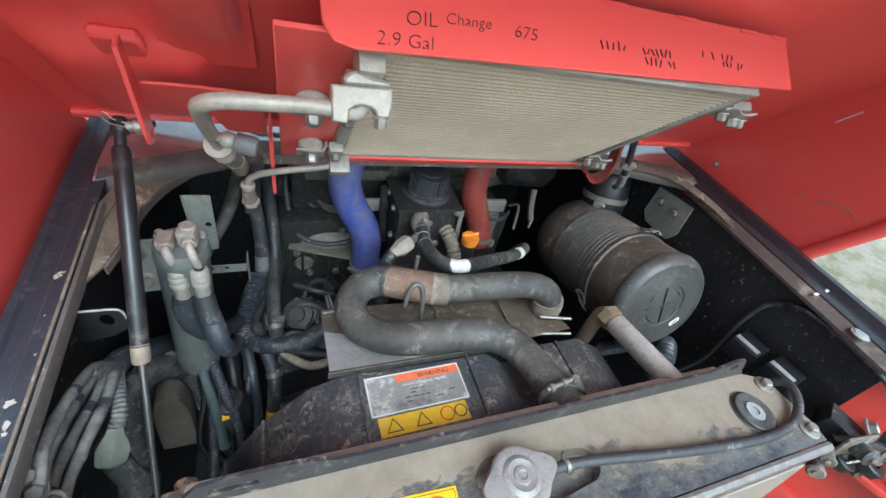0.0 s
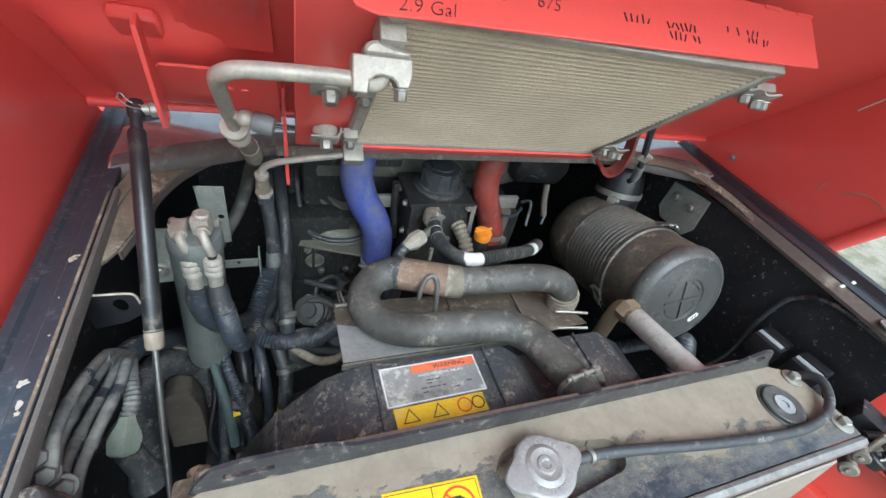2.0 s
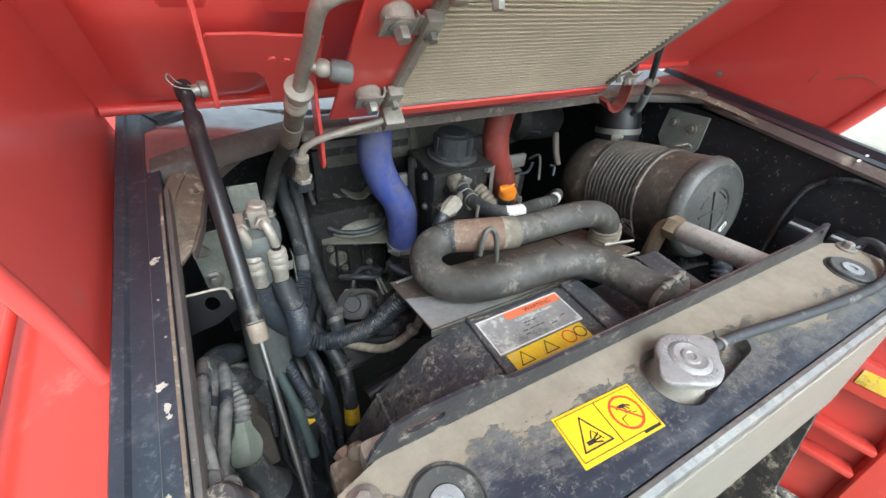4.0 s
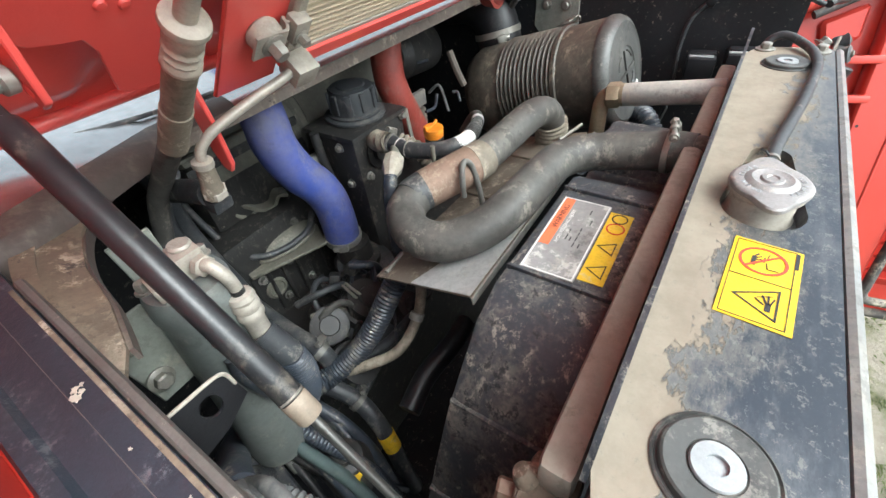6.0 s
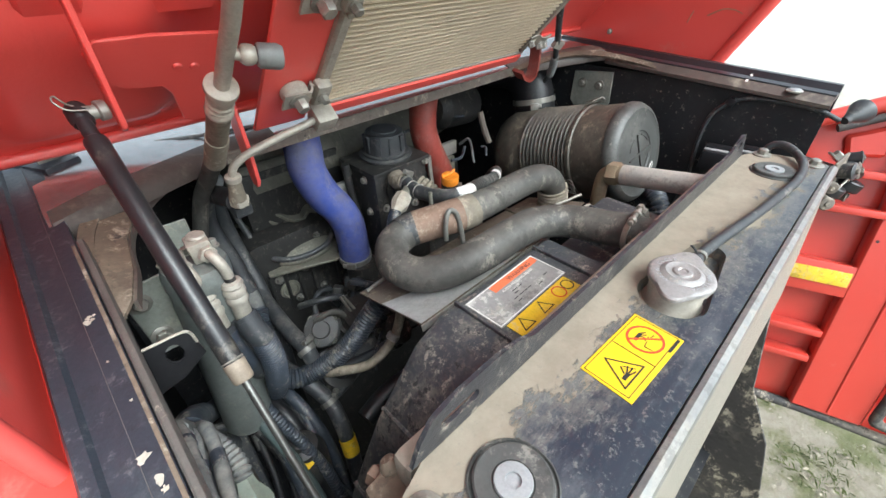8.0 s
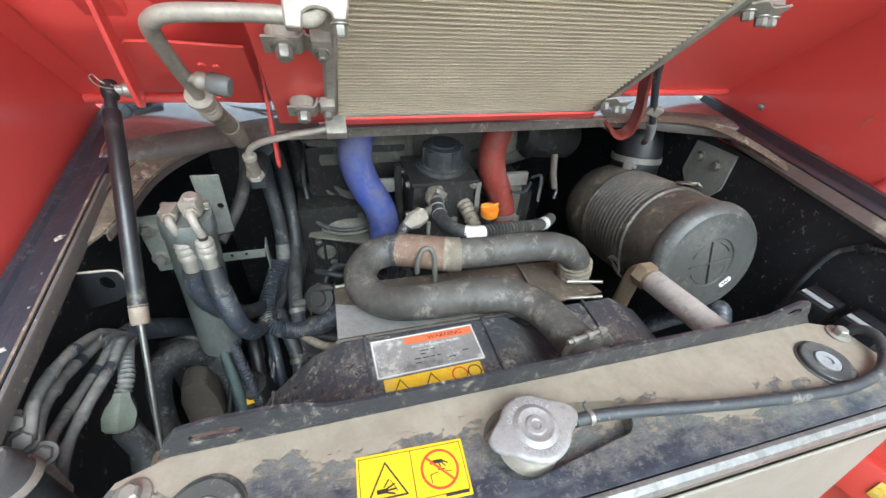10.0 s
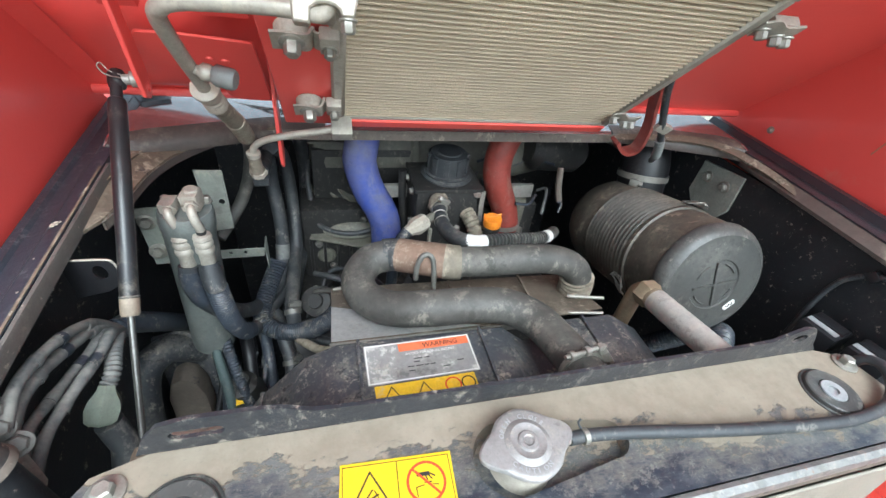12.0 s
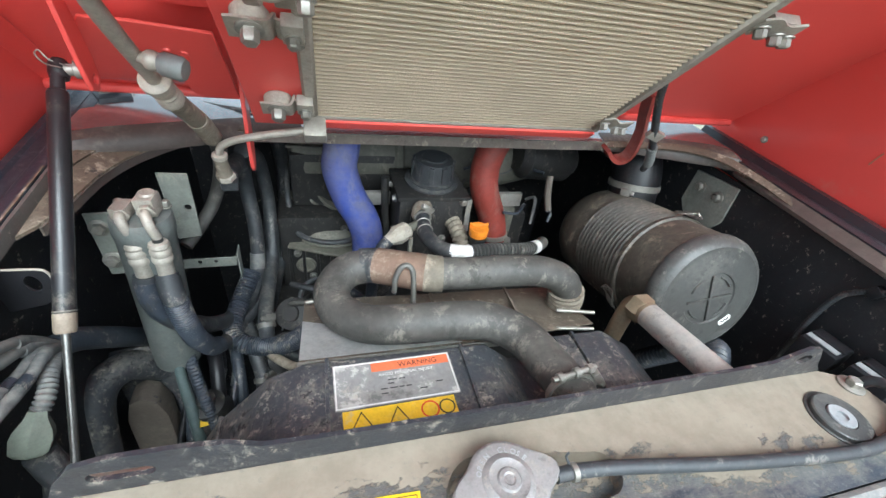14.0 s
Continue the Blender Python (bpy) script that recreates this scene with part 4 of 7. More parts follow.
part("sleeve", tube([(-0.2745, 0.353, 1.364), (-0.274, 0.366, 1.3535), (-0.274, 0.380, 1.342), (-0.274, 0.396, 1.327)], 0.0101, 18, 8, rib=0.0007, pitch=0.003), HOSE_TAN, ac, "finely ribbed sleeve")
port = part("service_port", tube([(-0.2765, 0.250, 1.447), (-0.266, 0.247, 1.4445), (-0.258, 0.2455, 1.443)], 0.0040, 14), ALU, ac, "service port")
part("port_ring", lathe((-0.2695, 0.248, 1.4455), (1, -0.22, -0.18), [(0, 0.0048), (0.002, 0.0066), (0.005, 0.0070), (0.008, 0.0064), (0.010, 0.0052)], 18), ALU, port)
part("port_cap", lathe((-0.2595, 0.2458, 1.4435), (1, -0.22, -0.18), [(0, 0.0072), (0.0015, 0.0084), (0.014, 0.0086), (0.0165, 0.0074), (0.017, 0.0)], 10), CAPGREY, port, "grey plastic valve cap")
liq = thing("liquid_line", (-0.262, 0.39, 1.25), "thin aluminium condenser line with a nut on a dusty hose", "pipe")
part("rigid_pipe", tube([hd(-0.168, 0.112, CD + 0.014), (-0.182, 0.3635, 1.350), (-0.205, 0.367, 1.345), (-0.236, 0.372, 1.337), (-0.254, 0.376, 1.330), (-0.2645, 0.379, 1.321), (-0.2665, 0.381, 1.308)], 0.0042, 14), ALU, liq)
part("nut", lathe((-0.2664, 0.3805, 1.3145), (-0.05, 0.2, -1), [(0, 0.0052), (0.001, 0.0082), (0.004, 0.0086), (0.0065, 0.0080)], 22), ALU, liq)
part("ferrule", lathe((-0.2665, 0.3815, 1.3085), (-0.02, 0.3, -1), [(0, 0.0070), (0.012, 0.0078), (0.020, 0.0082), (0.022, 0.0092), (0.030, 0.0092), (0.034, 0.0080)], 14), HOSE_TAN, liq, "dusty hexagon ferrule")
part("hex", lathe((-0.266, 0.3885, 1.2850), (-0.02, 0.3, -1), [(0, 0.0095), (0.001, 0.0108), (0.007, 0.0108), (0.008, 0.0095)], 6), TANPIPE, liq)
part("clamp_block", block((-0.2655, 0.398, 1.268), (0.020, 0.018, 0.014), Euler((0.3, 0, 0.1)).to_matrix(), 0.003), HOSE_DARK, liq, "dusty hose clamp block")

# ---- gas spring ----
spring = thing("gas_spring", (-0.352, 0.03, 1.05), "black gas spring with a rusty collar holding the hood open", "gas spring")
top, col, low = Vector((-0.361, 0.3215, 1.4095)), Vector((-0.3566, 0.1915, 1.2605)), Vector((-0.352, 0.045, 1.066))
ax = (top - col).normalized()
part("tube", lathe(col, ax, [(0, 0.0070), (0.002, 0.0075), ((top - col).length - 0.018, 0.0075), ((top - col).length - 0.015, 0.0066), ((top - col).length - 0.014, 0.0050), ((top - col).length, 0.0046)], 24), STRUT, spring)
part("collar", lathe(col - ax * 0.016, ax, [(0, 0.0064), (0.002, 0.0076), (0.014, 0.0079), (0.016, 0.0079)], 22), STRUT_RUST, spring, "rusty collar")
part("snap_ring", lathe(col + ax * 0.001, ax, [(0, 0.0078), (0.0006, 0.0081), (0.0013, 0.0078)], 24), ZINC, spring)
part("rod", tube([col - ax * 0.012, (col + low) / 2, low], 0.0030, 14), RODSTEEL, spring, "polished steel rod")
part("ball_socket", lathe(top - Vector((0, 0, 0.004)), ax, [(0, 0.0065), (0.004, 0.0075), (0.012, 0.0075), (0.016, 0.005), (0.017, 0)], 16), STRUT, spring)
part("clip_wire", tube([top + Vector((0.006, -0.004, 0.006)), top + Vector((-0.005, -0.002, 0.008)), top + Vector((-0.010, 0.0, 0.014)), top + Vector((-0.008, 0.003, 0.0165)), top + Vector((-0.003, 0.002, 0.010)), top + Vector((0.008, 0.002, 0.006))], 0.0006, 8), ZINC, spring)
part("ball_stud", lathe(top + Vector((0.002, 0.004, 0.002)), (1, 0.2, 0), [(0, 0.005), (0.008, 0.005), (0.009, 0.0072), (0.014, 0.0072), (0.015, 0.006)], 12), STEEL, spring)

# ---- radiator ----
ZT = 1.25
rad = thing("radiator", (0, 0, 0.56), "dust-caked black radiator with cap, rubber mounts and steel front bar", "radiator")


def stadium(x0, x1, yc, r, z, n=10, taper=1.0):
    r2 = r * taper
    pts = [(x0 + r + r * math.cos(math.pi / 2 + math.pi * k / n), yc + r * math.sin(math.pi / 2 + math.pi * k / n), z) for k in range(n + 1)]
    pts += [(x1 - r2 + r2 * math.cos(-math.pi / 2 + math.pi * k / n), yc + r2 * math.sin(-math.pi / 2 + math.pi * k / n), z) for k in range(n + 1)]
    return pts


outline = [(-0.347, -0.048, ZT), (0.347, -0.048, ZT), (0.350, -0.030, ZT), (0.343, 0.018, ZT), (0.338, 0.034, ZT), (0.310, 0.046, ZT), (-0.305, 0.046, ZT), (-0.335, 0.036, ZT), (-0.347, 0.016, ZT)]
pocket = stadium(-0.084, 0.046, -0.001, 0.0285, ZT, 12, 0.55)
part("top_plate", slab(outline, (0, 0, -0.0025), 0.0, [pocket]), PLATE, rad, "dusty black top plate")
pb = bmesh.new()
n = len(pocket)
up = [pb.verts.new(p) for p in pocket]
dn = [pb.verts.new((x * 0.96 - 0.0008, y * 0.92, ZT - 0.012)) for x, y, z in pocket]
for k in range(n):
    pb.faces.new((up[k], up[(k + 1) % n], dn[(k + 1) % n], dn[k]))
pb.faces.new(dn)
part("filler_pocket", pb, PLATE, rad)
part("tank", span((-0.335, -0.043, 1.175), (0.335, 0.044, ZT - 0.0125), 0.004), PLASTIC, rad, "black header tank")
bar_prof = [(-0.0485, -0.003), (-0.0495, 0.0), (-0.053, 0.0015), (-0.0575, -0.001), (-0.059, -0.006), (-0.058, -0.014), (-0.0545, -0.017), (-0.0485, -0.017)]
fb = bmesh.new()
rings = [[fb.verts.new((x, y, ZT + z)) for y, z in bar_prof] for x in (-0.346, -0.2, 0.0, 0.2, 0.347)]
for a, b in zip(rings, rings[1:]):
    for k in range(len(a)):
        fb.faces.new((a[k], a[(k + 1) % len(a)], b[(k + 1) % len(a)], b[k]))
fb.faces.new(rings[0]), fb.faces.new(rings[-1])
part("front_bar", fb, BARSTEEL, rad, "bare steel front edge bar")
part("lower_strip", span((-0.344, -0.0555, 1.212), (0.345, -0.049, 1.2325), 0.001), LEDGE, rad, "dusty brown strip")
part("core", span((-0.32, -0.052, 0.66), (0.32, 0.02, 1.2115), 0.001), CORE_RAD, rad, "dusty finned core")
part("front_screen", slab([(-0.338, -0.0562, 1.2115), (0.338, -0.0562, 1.2115), (0.338, -0.074, 1.04), (-0.338, -0.074, 1.04)], (0, -0.003, 0), 0.001), CORE_RAD, rad, "dust-clogged front screen")
for x in (-0.3345, 0.3345):
    part("side_channel", span((x - 0.0125, -0.055, 0.62), (x + 0.0125, 0.044, 1.2112), 0.002), BLACK_SHEET, rad)
# rear flange with raised ears and slots
fl = [(-0.312, 1.2505), (-0.304, 1.268), (-0.293, 1.281), (-0.275, 1.2855), (-0.235, 1.2855), (-0.215, 1.283), (-0.195, 1.274), (-0.16, 1.2725), (0.19, 1.2735), (0.235, 1.276), (0.255, 1.285), (0.268, 1.290), (0.283, 1.287), (0.293, 1.274), (0.300, 1.262), (0.312, 1.2505)]
slot1 = [(-0.271 + 0.0125 * math.copysign(1, math.cos(a)) * (abs(math.cos(a)) > 1e-6) + 0.0048 * math.cos(a), 0.0460, 1.268 + 0.0048 * math.sin(a)) for a in [2 * math.pi * (k + 0.5) / 16 for k in range(16)]]
slot2 = ring_points((0.270, 0.0460, 1.275), (0, 1, 0), 0.0095, 14, 0.0058)
part("rear_flange", slab([(x, 0.0460, z) for x, z in fl], (0, 0.0032, 0), 0.0, [slot1, slot2]), FLANGE, rad, "black rear flange with slotted ears")
part("rear_ledge", span((-0.312, 0.0497, 1.185), (0.300, 0.070, 1.238), 0.007), REAR_DUST, rad, "brown dusted rear ledge")


def rubber_mount(x):
    m = part("rubber_mount", lathe((x, 0, ZT - 0.001), (0, 0, 1), [(0, 0.0268), (0.002, 0.0270), (0.0028, 0.0258), (0.0014, 0.0248), (0.0014, 0.0240), (0.0050, 0.0232), (0.0058, 0.0220), (0.0050, 0.0125), (0.0040, 0.0118), (0.0040, 0.0045), (0.0010, 0.0044), (0.0010, 0)], 40), COVER, rad, "round black rubber mount with steel washer")
    part("washer", lathe((x, 0, ZT + 0.0032), (0, 0, 1), [(0, 0.0112), (0.0010, 0.0114), (0.0020, 0.0108), (0.0020, 0.0048), (-0.0015, 0.0046)], 32), WASHER, m, "galvanised washer")
    part("bore", disc((x, 0, ZT + 0.0001), (0, 0, 1), 0.0038, 0.0010, 0.0003, 16), BRASS, m)


rubber_mount(-0.2765)
rubber_mount(0.2765)
for x, y in ((-0.322, 0.024), (0.329, 0.026), (0.334, -0.033)):
    part("bolt", bolt((x, y, ZT + 0.0003), (0, 0, 1), 0.0064, 1.8, 1.1), ZINC, rad)
for x, z in ((0.349, 1.232), (0.349, 1.205)):
    part("bolt", bolt((x - 0.0015, -0.025, z), (1, 0, 0), 0.0068, 1.4, 1.1), ZINC, rad)
# filler neck and pressure cap
neck = part("filler_neck", lathe((-0.0455, 0.0, ZT - 0.013), (0, 0, 1), [(0, 0.0255), (0.004, 0.0225), (0.020, 0.0222), (0.0225, 0.0255), (0.0265, 0.0255)], 32), TANPIPE, rad, "dusty filler neck")
part("overflow_stub", tube([(-0.026, 0.0, 1.257), (-0.010, 0.0005, 1.2575), (0.0, 0.0005, 1.258)], 0.0036, 12), ALU, neck)
cap_b = bmesh.new()
lobes = []
N = 72
for prof in ((0.0, 1.0, 0.0), (0.0030, 1.0, 0.0), (0.0042, 0.965, 0.0), (0.0050, 0.88, 1), (0.0046, 0.66, 1), (0.0062, 0.58, 1), (0.0070, 0.50, 1), (0.0060, 0.40, 1), (0.0058, 0.30, 1), (0.0072, 0.26, 1), (0.0074, 0.16, 1), (0.0064, 0.12, 1), (0.0064, 0.0, 1)):
    h, k, rnd = prof
    row = []
    for i in range(N):
        a = 2 * math.pi * i / N
        ear = abs(math.cos(a - 0.13)) ** 14 * 0.0115
        rad_here = (0.0268 + ear + 0.0002 * math.cos(8 * a)) * k if not rnd else 0.0268 * k
        row.append(cap_b.verts.new((-0.0455 + rad_here * math.cos(a), rad_here * math.sin(a), ZT + 0.0135 + h)) if k > 0 else None)
    lobes.append(row)
for a, b in zip(lobes, lobes[1:]):
    if b[0] is None:
        cap_b.faces.new(a)
        continue
    for i in range(N):
        j = (i + 1) % N
        cap_b.faces.new((a[i], a[j], b[j], b[i]))
cap_b.faces.new(lobes[0])
part("pressure_cap", cap_b, CAP, rad, "stamped metal pressure cap with two ears")
cap_ob = bpy.data.objects["pressure_cap"]
part("centre_disc", lathe((-0.0455, 0, ZT + 0.0195), (0, 0, 1), [(0, 0.0074), (0.0006, 0.0074), (0.0010, 0.0066), (0.0010, 0.0042), (0.0003, 0.0036), (0.0003, 0)], 24), BRASS, cap_ob, "tan centre rivet")
for word, mid_deg, flip in (("CAUTION", -100, 1), ("OPEN", 140, -1), ("CLOSE", 62, -1)):
    letters = []
    for k, ch in enumerate(word):
        a = radians(mid_deg + flip * (k - (len(word) - 1) / 2) * 13)
        m = Matrix.Translation((-0.0455 + 0.0200 * math.cos(a), 0.0200 * math.sin(a), ZT + 0.0135 + 0.0046)) @ pose(0, 0, 0, 0, 0, math.degrees(a) + (90 if flip > 0 else -90)) @ pose(-0.0018, -0.002, 0)
        letters.append(text_mesh(ch, 0.0050, m, 0.0006))
    part("raised_lettering", join(*letters), WASHER, cap_ob)
# warning sticker
stick = part("warning_sticker", slab([(-0.179, 0.0150, ZT + 0.0004), (-0.100, 0.0115, ZT + 0.0004), (-0.1025, -0.028, ZT + 0.0004), (-0.1815, -0.0245, ZT + 0.0004)], (0, 0, 0.0004), 0), YELLOW, rad, "yellow warning sticker with two pictograms")
SM = Matrix.Translation((-0.1407, -0.0065, ZT + 0.001)) @ pose(0, 0, 0, 0, 0, -2.5)


def flat_ring(loop_out, loop_in, m, thick=0.0002):
    return slab([m @ Vector((x, y, 0)) for x, y in loop_out], m.to_3x3() @ Vector((0, 0, thick)), 0, [[m @ Vector((x, y, 0)) for x, y in loop_in]])


def tri(cx, cy, r):
    return [(cx + r * math.sin(a), cy + r * math.cos(a)) for a in (0, 2.0944, 4.1888)]


def circ(cx, cy, r, n=28):
    return [(cx + r * math.cos(2 * math.pi * k / n), cy + r * math.sin(2 * math.pi * k / n)) for k in range(n)]


def rect(x0, y0, x1, y1):
    return [(x0, y0), (x1, y0), (x1, y1), (x0, y1)]


def flat(loop, m, thick=0.0002):
    return slab([m @ Vector((x, y, 0)) for x, y in loop], m.to_3x3() @ Vector((0, 0, thick)), 0)


part("border", flat_ring(rect(-0.0378, -0.0163, 0.0378, 0.0178), rect(-0.0373, -0.0158, 0.0373, 0.0173), SM), INK, stick)
part("divider", flat(rect(-0.0004, -0.0158, 0.0002, 0.0173), SM), INK, stick)
part("triangle", flat_ring(tri(-0.0190, -0.003, 0.0165), tri(-0.0190, -0.003, 0.0142), SM), INK, stick)
def stroke(x0, y0, x1, y1, w, m):
    """A straight pen line on a sticker."""
    d = Vector((x1 - x0, y1 - y0)).normalized() * w / 2
    return flat([(x0 - d.y, y0 + d.x), (x0 + d.y, y0 - d.x), (x1 + d.y, y1 - d.x), (x1 - d.y, y1 + d.x)], m)


for x0, y0, x1, y1, w in ((-0.0265, -0.0062, -0.0190, -0.0062, 0.0030), (-0.0200, -0.0052, -0.0135, -0.0025, 0.0011), (-0.0200, -0.0062, -0.0125, -0.0058, 0.0011), (-0.0205, -0.0072, -0.0140, -0.0090, 0.0011), (-0.0215, -0.0040, -0.0175, 0.0010, 0.0010), (-0.0165, 0.0002, -0.0120, -0.0078, 0.0006)):
    part("pictogram", stroke(x0, y0, x1, y1, w, SM @ pose(0, 0, 0.00002)), INK, stick)
part("ban_ring", flat_ring(circ(0.0195, 0.001, 0.0140), circ(0.0195, 0.001, 0.0122), SM @ pose(0, 0, 0.00005)), INK_RED, stick)
part("ban_stroke", flat([(0.0100, 0.0098), (0.0111, 0.0109), (0.0291, -0.0075), (0.0280, -0.0086)], SM @ pose(0, 0, 0.00008)), INK_RED, stick)
for x0, y0, x1, y1, w in ((0.0130, 0.0062, 0.0225, 0.0062, 0.0026), (0.0225, 0.0062, 0.0262, 0.0040, 0.0011), (0.0215, 0.0050, 0.0240, 0.0022, 0.0009), (0.0195, 0.0050, 0.0205, 0.0020, 0.0009), (0.0120, -0.0020, 0.0125, -0.0080, 0.0006), (0.0120, -0.0020, 0.0180, -0.0010, 0.0006), (0.0235, -0.0010, 0.0280, -0.0020, 0.0006), (0.0180, 0.0005, 0.0235, 0.0005, 0.0008)):
    part("pictogram", stroke(x0, y0, x1, y1, w, SM @ pose(0, 0, 0.00002)), INK, stick)
part("print_bar", flat(rect(0.020, -0.0155, 0.037, -0.0138), SM @ pose(0, -0.0025, 0)), INK, stick)
# overflow hose along the top plate
over = thing("overflow_hose", (0.1, -0.01, 1.255), "thin black rubber overflow hose lying on the radiator", "hose")
part("hose", tube([(-0.008, 0.0005, 1.2578), (0.010, 0.0005, 1.2580), (0.05, -0.004, 1.2580), (0.13, -0.016, 1.2575), (0.20, -0.024, 1.2570), (0.26, -0.0285, 1.2570), (0.305, -0.024, 1.2575), (0.334, -0.012, 1.259), (0.346, 0.003, 1.263), (0.350, 0.016, 1.262), (0.348, 0.026, 1.252), (0.346, 0.028, 1.225)], 0.0051, 14), HOSE_DARK, over)
part("spring_clip", lathe((0.0035, 0.0005, 1.258), (1, 0, 0), [(0, 0.0053), (0, 0.0063), (0.004, 0.0063), (0.004, 0.0053)], 16), ZINC, over)
part("clip_ear", tube([(0.002, 0.004, 1.264), (0.000, 0.007, 1.268), (0.004, 0.010, 1.2665)], 0.0009, 8), HOSE_DARK, over)

# ---- fan shroud ----
shroud = thing("fan_shroud", (0, 0.11, 0.6), "dusty faceted black plastic fan shroud with warning labels", "fan shroud")
SH = [(-0.318, 0.66), (-0.340, 0.93), (-0.318, 1.030), (-0.292, 1.080), (-0.268, 1.122), (-0.213, 1.184), (-0.180, 1.1995), (-0.155, 1.2002), (-0.02, 1.2002), (0.008, 1.2002), (0.044, 1.170), (0.076, 1.170), (0.092, 1.2005), (0.155, 1.2020), (0.200, 1.172), (0.268, 1.095), (0.322, 0.95), (0.315, 0.66)]
sb = bmesh.new()
rings = []
for y, k, dz in ((0.071, 1.0, 0.0), (0.158, 1.0, 0.0), (0.165, 0.995, -0.003), (0.168, 0.96, -0.014), (0.160, 0.945, -0.018), (0.075, 0.965, -0.014)):
    rings.append([sb.verts.new((x * k, y, z + dz - (1 - k) * 0.12)) for x, z in SH])
for a, b in zip(rings, rings[1:] + rings[:1]):
    for k in range(len(SH) - 1):
        sb.faces.new((a[k], a[k + 1], b[k + 1], b[k]))
part("duct", sb, PLASTIC, shroud)
for x, z in ((-0.157, 1.2010), (-0.021, 1.2012), (0.113, 1.2020)):
    part("rib", block((x, 0.118, z), (0.0035, 0.092, 0.006), None, 0.001), PLASTIC, shroud)
for x, z in ((-0.262, 1.129), (-0.3105, 1.046)):
    part("side_rib", tube([(x, 0.074, z), (x, 0.12, z), (x + 0.001, 0.164, z - 0.001)], 0.0028, 8), PLASTIC, shroud)
# Added dark ring that puts shade around the hub inside the duct.
part("hub_shade_ring", lathe((0, 0.10, 0.95), (0, 1, 0), [(0, 0.20), (0.05, 0.20), (0.05, 0.195), (0.0, 0.195)], 40), HOSE_DARK, shroud, "dark ring added as shade around the fan hub")
LM = Matrix.Translation((-0.0935, 0.126, 1.2006)) @ pose(0, 0, 0, 0, 0, 1.2)
lab = part("warning_label", flat(rect(-0.058, -0.018, 0.058, 0.030), LM, 0.0004), LABEL_GREY, shroud, "worn silver warning label")
LT = LM @ pose(0, 0, 0.0006)
part("red_bar", flat(rect(-0.022, 0.0175, 0.0555, 0.0275), LT), LABEL_RED, lab, "orange warning bar")
part("lettering", text_mesh("WARNING", 0.0082, LT @ pose(0.004, 0.0195, 0.0003), 0.0001), INK, lab)
part("lettering", text_mesh("AVOID PERSONAL INJURY", 0.0046, LT @ pose(-0.016, 0.0118, 0.0002), 0.0001), WHITE, lab)
part("frame_line", flat_ring(rect(-0.0572, -0.0172, 0.0572, 0.0292), rect(-0.0558, -0.0158, 0.0558, 0.0278), LT), WHITE, lab)
for y, x0, x1 in ((0.006, -0.016, 0.046), (0.002, -0.016, 0.030), (-0.003, -0.016, 0.044), (-0.008, -0.016, 0.036)):
    x = x0
    while x < x1:
        w = rng.uniform(0.004, 0.010)
        if rng.random() < 0.4:
            part("print_bar", flat(rect(x, y, min(x + w, x1), y + 0.0011), LT), INK, lab)
        x += w + 0.002
lab2 = part("warning_label", flat(rect(-0.052, -0.041, 0.050, -0.0195), LM, 0.0004), YELLOW_DUST, shroud, "dusty yellow pictogram label")
for cx in (-0.036, -0.004):
    part("triangle", flat_ring(tri(cx, -0.032, 0.0105), tri(cx, -0.032, 0.0085), LT), INK, lab2)
part("ban_ring", flat_ring(circ(0.025, -0.030, 0.0085), circ(0.025, -0.030, 0.0070), LT), INK_RED, lab2)
part("ban_ring", flat_ring(circ(0.041, -0.030, 0.0075), circ(0.041, -0.030, 0.0062), LT), INK, lab2)
# left lower corner bolt and bracket of the shroud
part("corner_bracket", span((-0.334, 0.046, 1.10), (-0.292, 0.076, 1.214), 0.006), RUST_RIM, shroud, "rust-stained corner bracket")
part("bolt", bolt((-0.3178, 0.0765, 1.198), (-0.25, 1, 0.1), 0.0075, 1.7, 1.3), RUST, shroud)
part("corner_boss", lathe((-0.311, 0.073, 1.212), (0, 0.6, 0.8), [(0, 0.008), (0.004, 0.0075), (0.008, 0.005), (0.009, 0)], 16), RUST_RIM, shroud)

# ---- coolant hose over the heat shield ----
shield = thing("heat_shield", (0, 0.25, 1.14), "bent sheet-steel heat shield under the coolant hoses", "heat shield")
HS = [(-0.1855, 0.187, 1.1715), (-0.184, 0.314, 1.136), (0.178, 0.306, 1.136), (0.184, 0.205, 1.162), (0.060, 0.193, 1.167)]
part("plate", slab(HS, (0, 0.0005, 0.0018), 0.0), SHIELD, shield)
part("clean_corner", slab([(-0.1850, 0.1880, 1.1737), (-0.1845, 0.262, 1.1530), (-0.140, 0.245, 1.1578), (-0.09, 0.222, 1.1642), (-0.04, 0.203, 1.1695), (-0.005, 0.1905, 1.1728)], (0, 0.0002, 0.0006), 0), BARE, shield, "bare bright steel corner")
part("front_fold", slab([(-0.187, 0.1858, 1.1738), (0.06, 0.1915, 1.1678), (0.06, 0.1900, 1.1600), (-0.187, 0.1843, 1.1660)], (0, -0.0015, 0), 0), STEEL, shield)
for p, q in (((0.142, 0.232, 1.166), (0.190, 0.217, 1.171)), ((0.128, 0.203, 1.164), (0.174, 0.192, 1.169)), ((-0.182, 0.298, 1.150), (-0.150, 0.301, 1.151))):
    part("stud", tube([p, ((Vector(p) + Vector(q)) / 2), q], 0.0025, 10), ZINC, shield, "bright steel stud")
for x in (-0.02, 0.09):
    part("pressed_rib", block((x, 0.262, 1.157), (0.004, 0.060, 0.004), None, 0.001), SHIELD, shield)

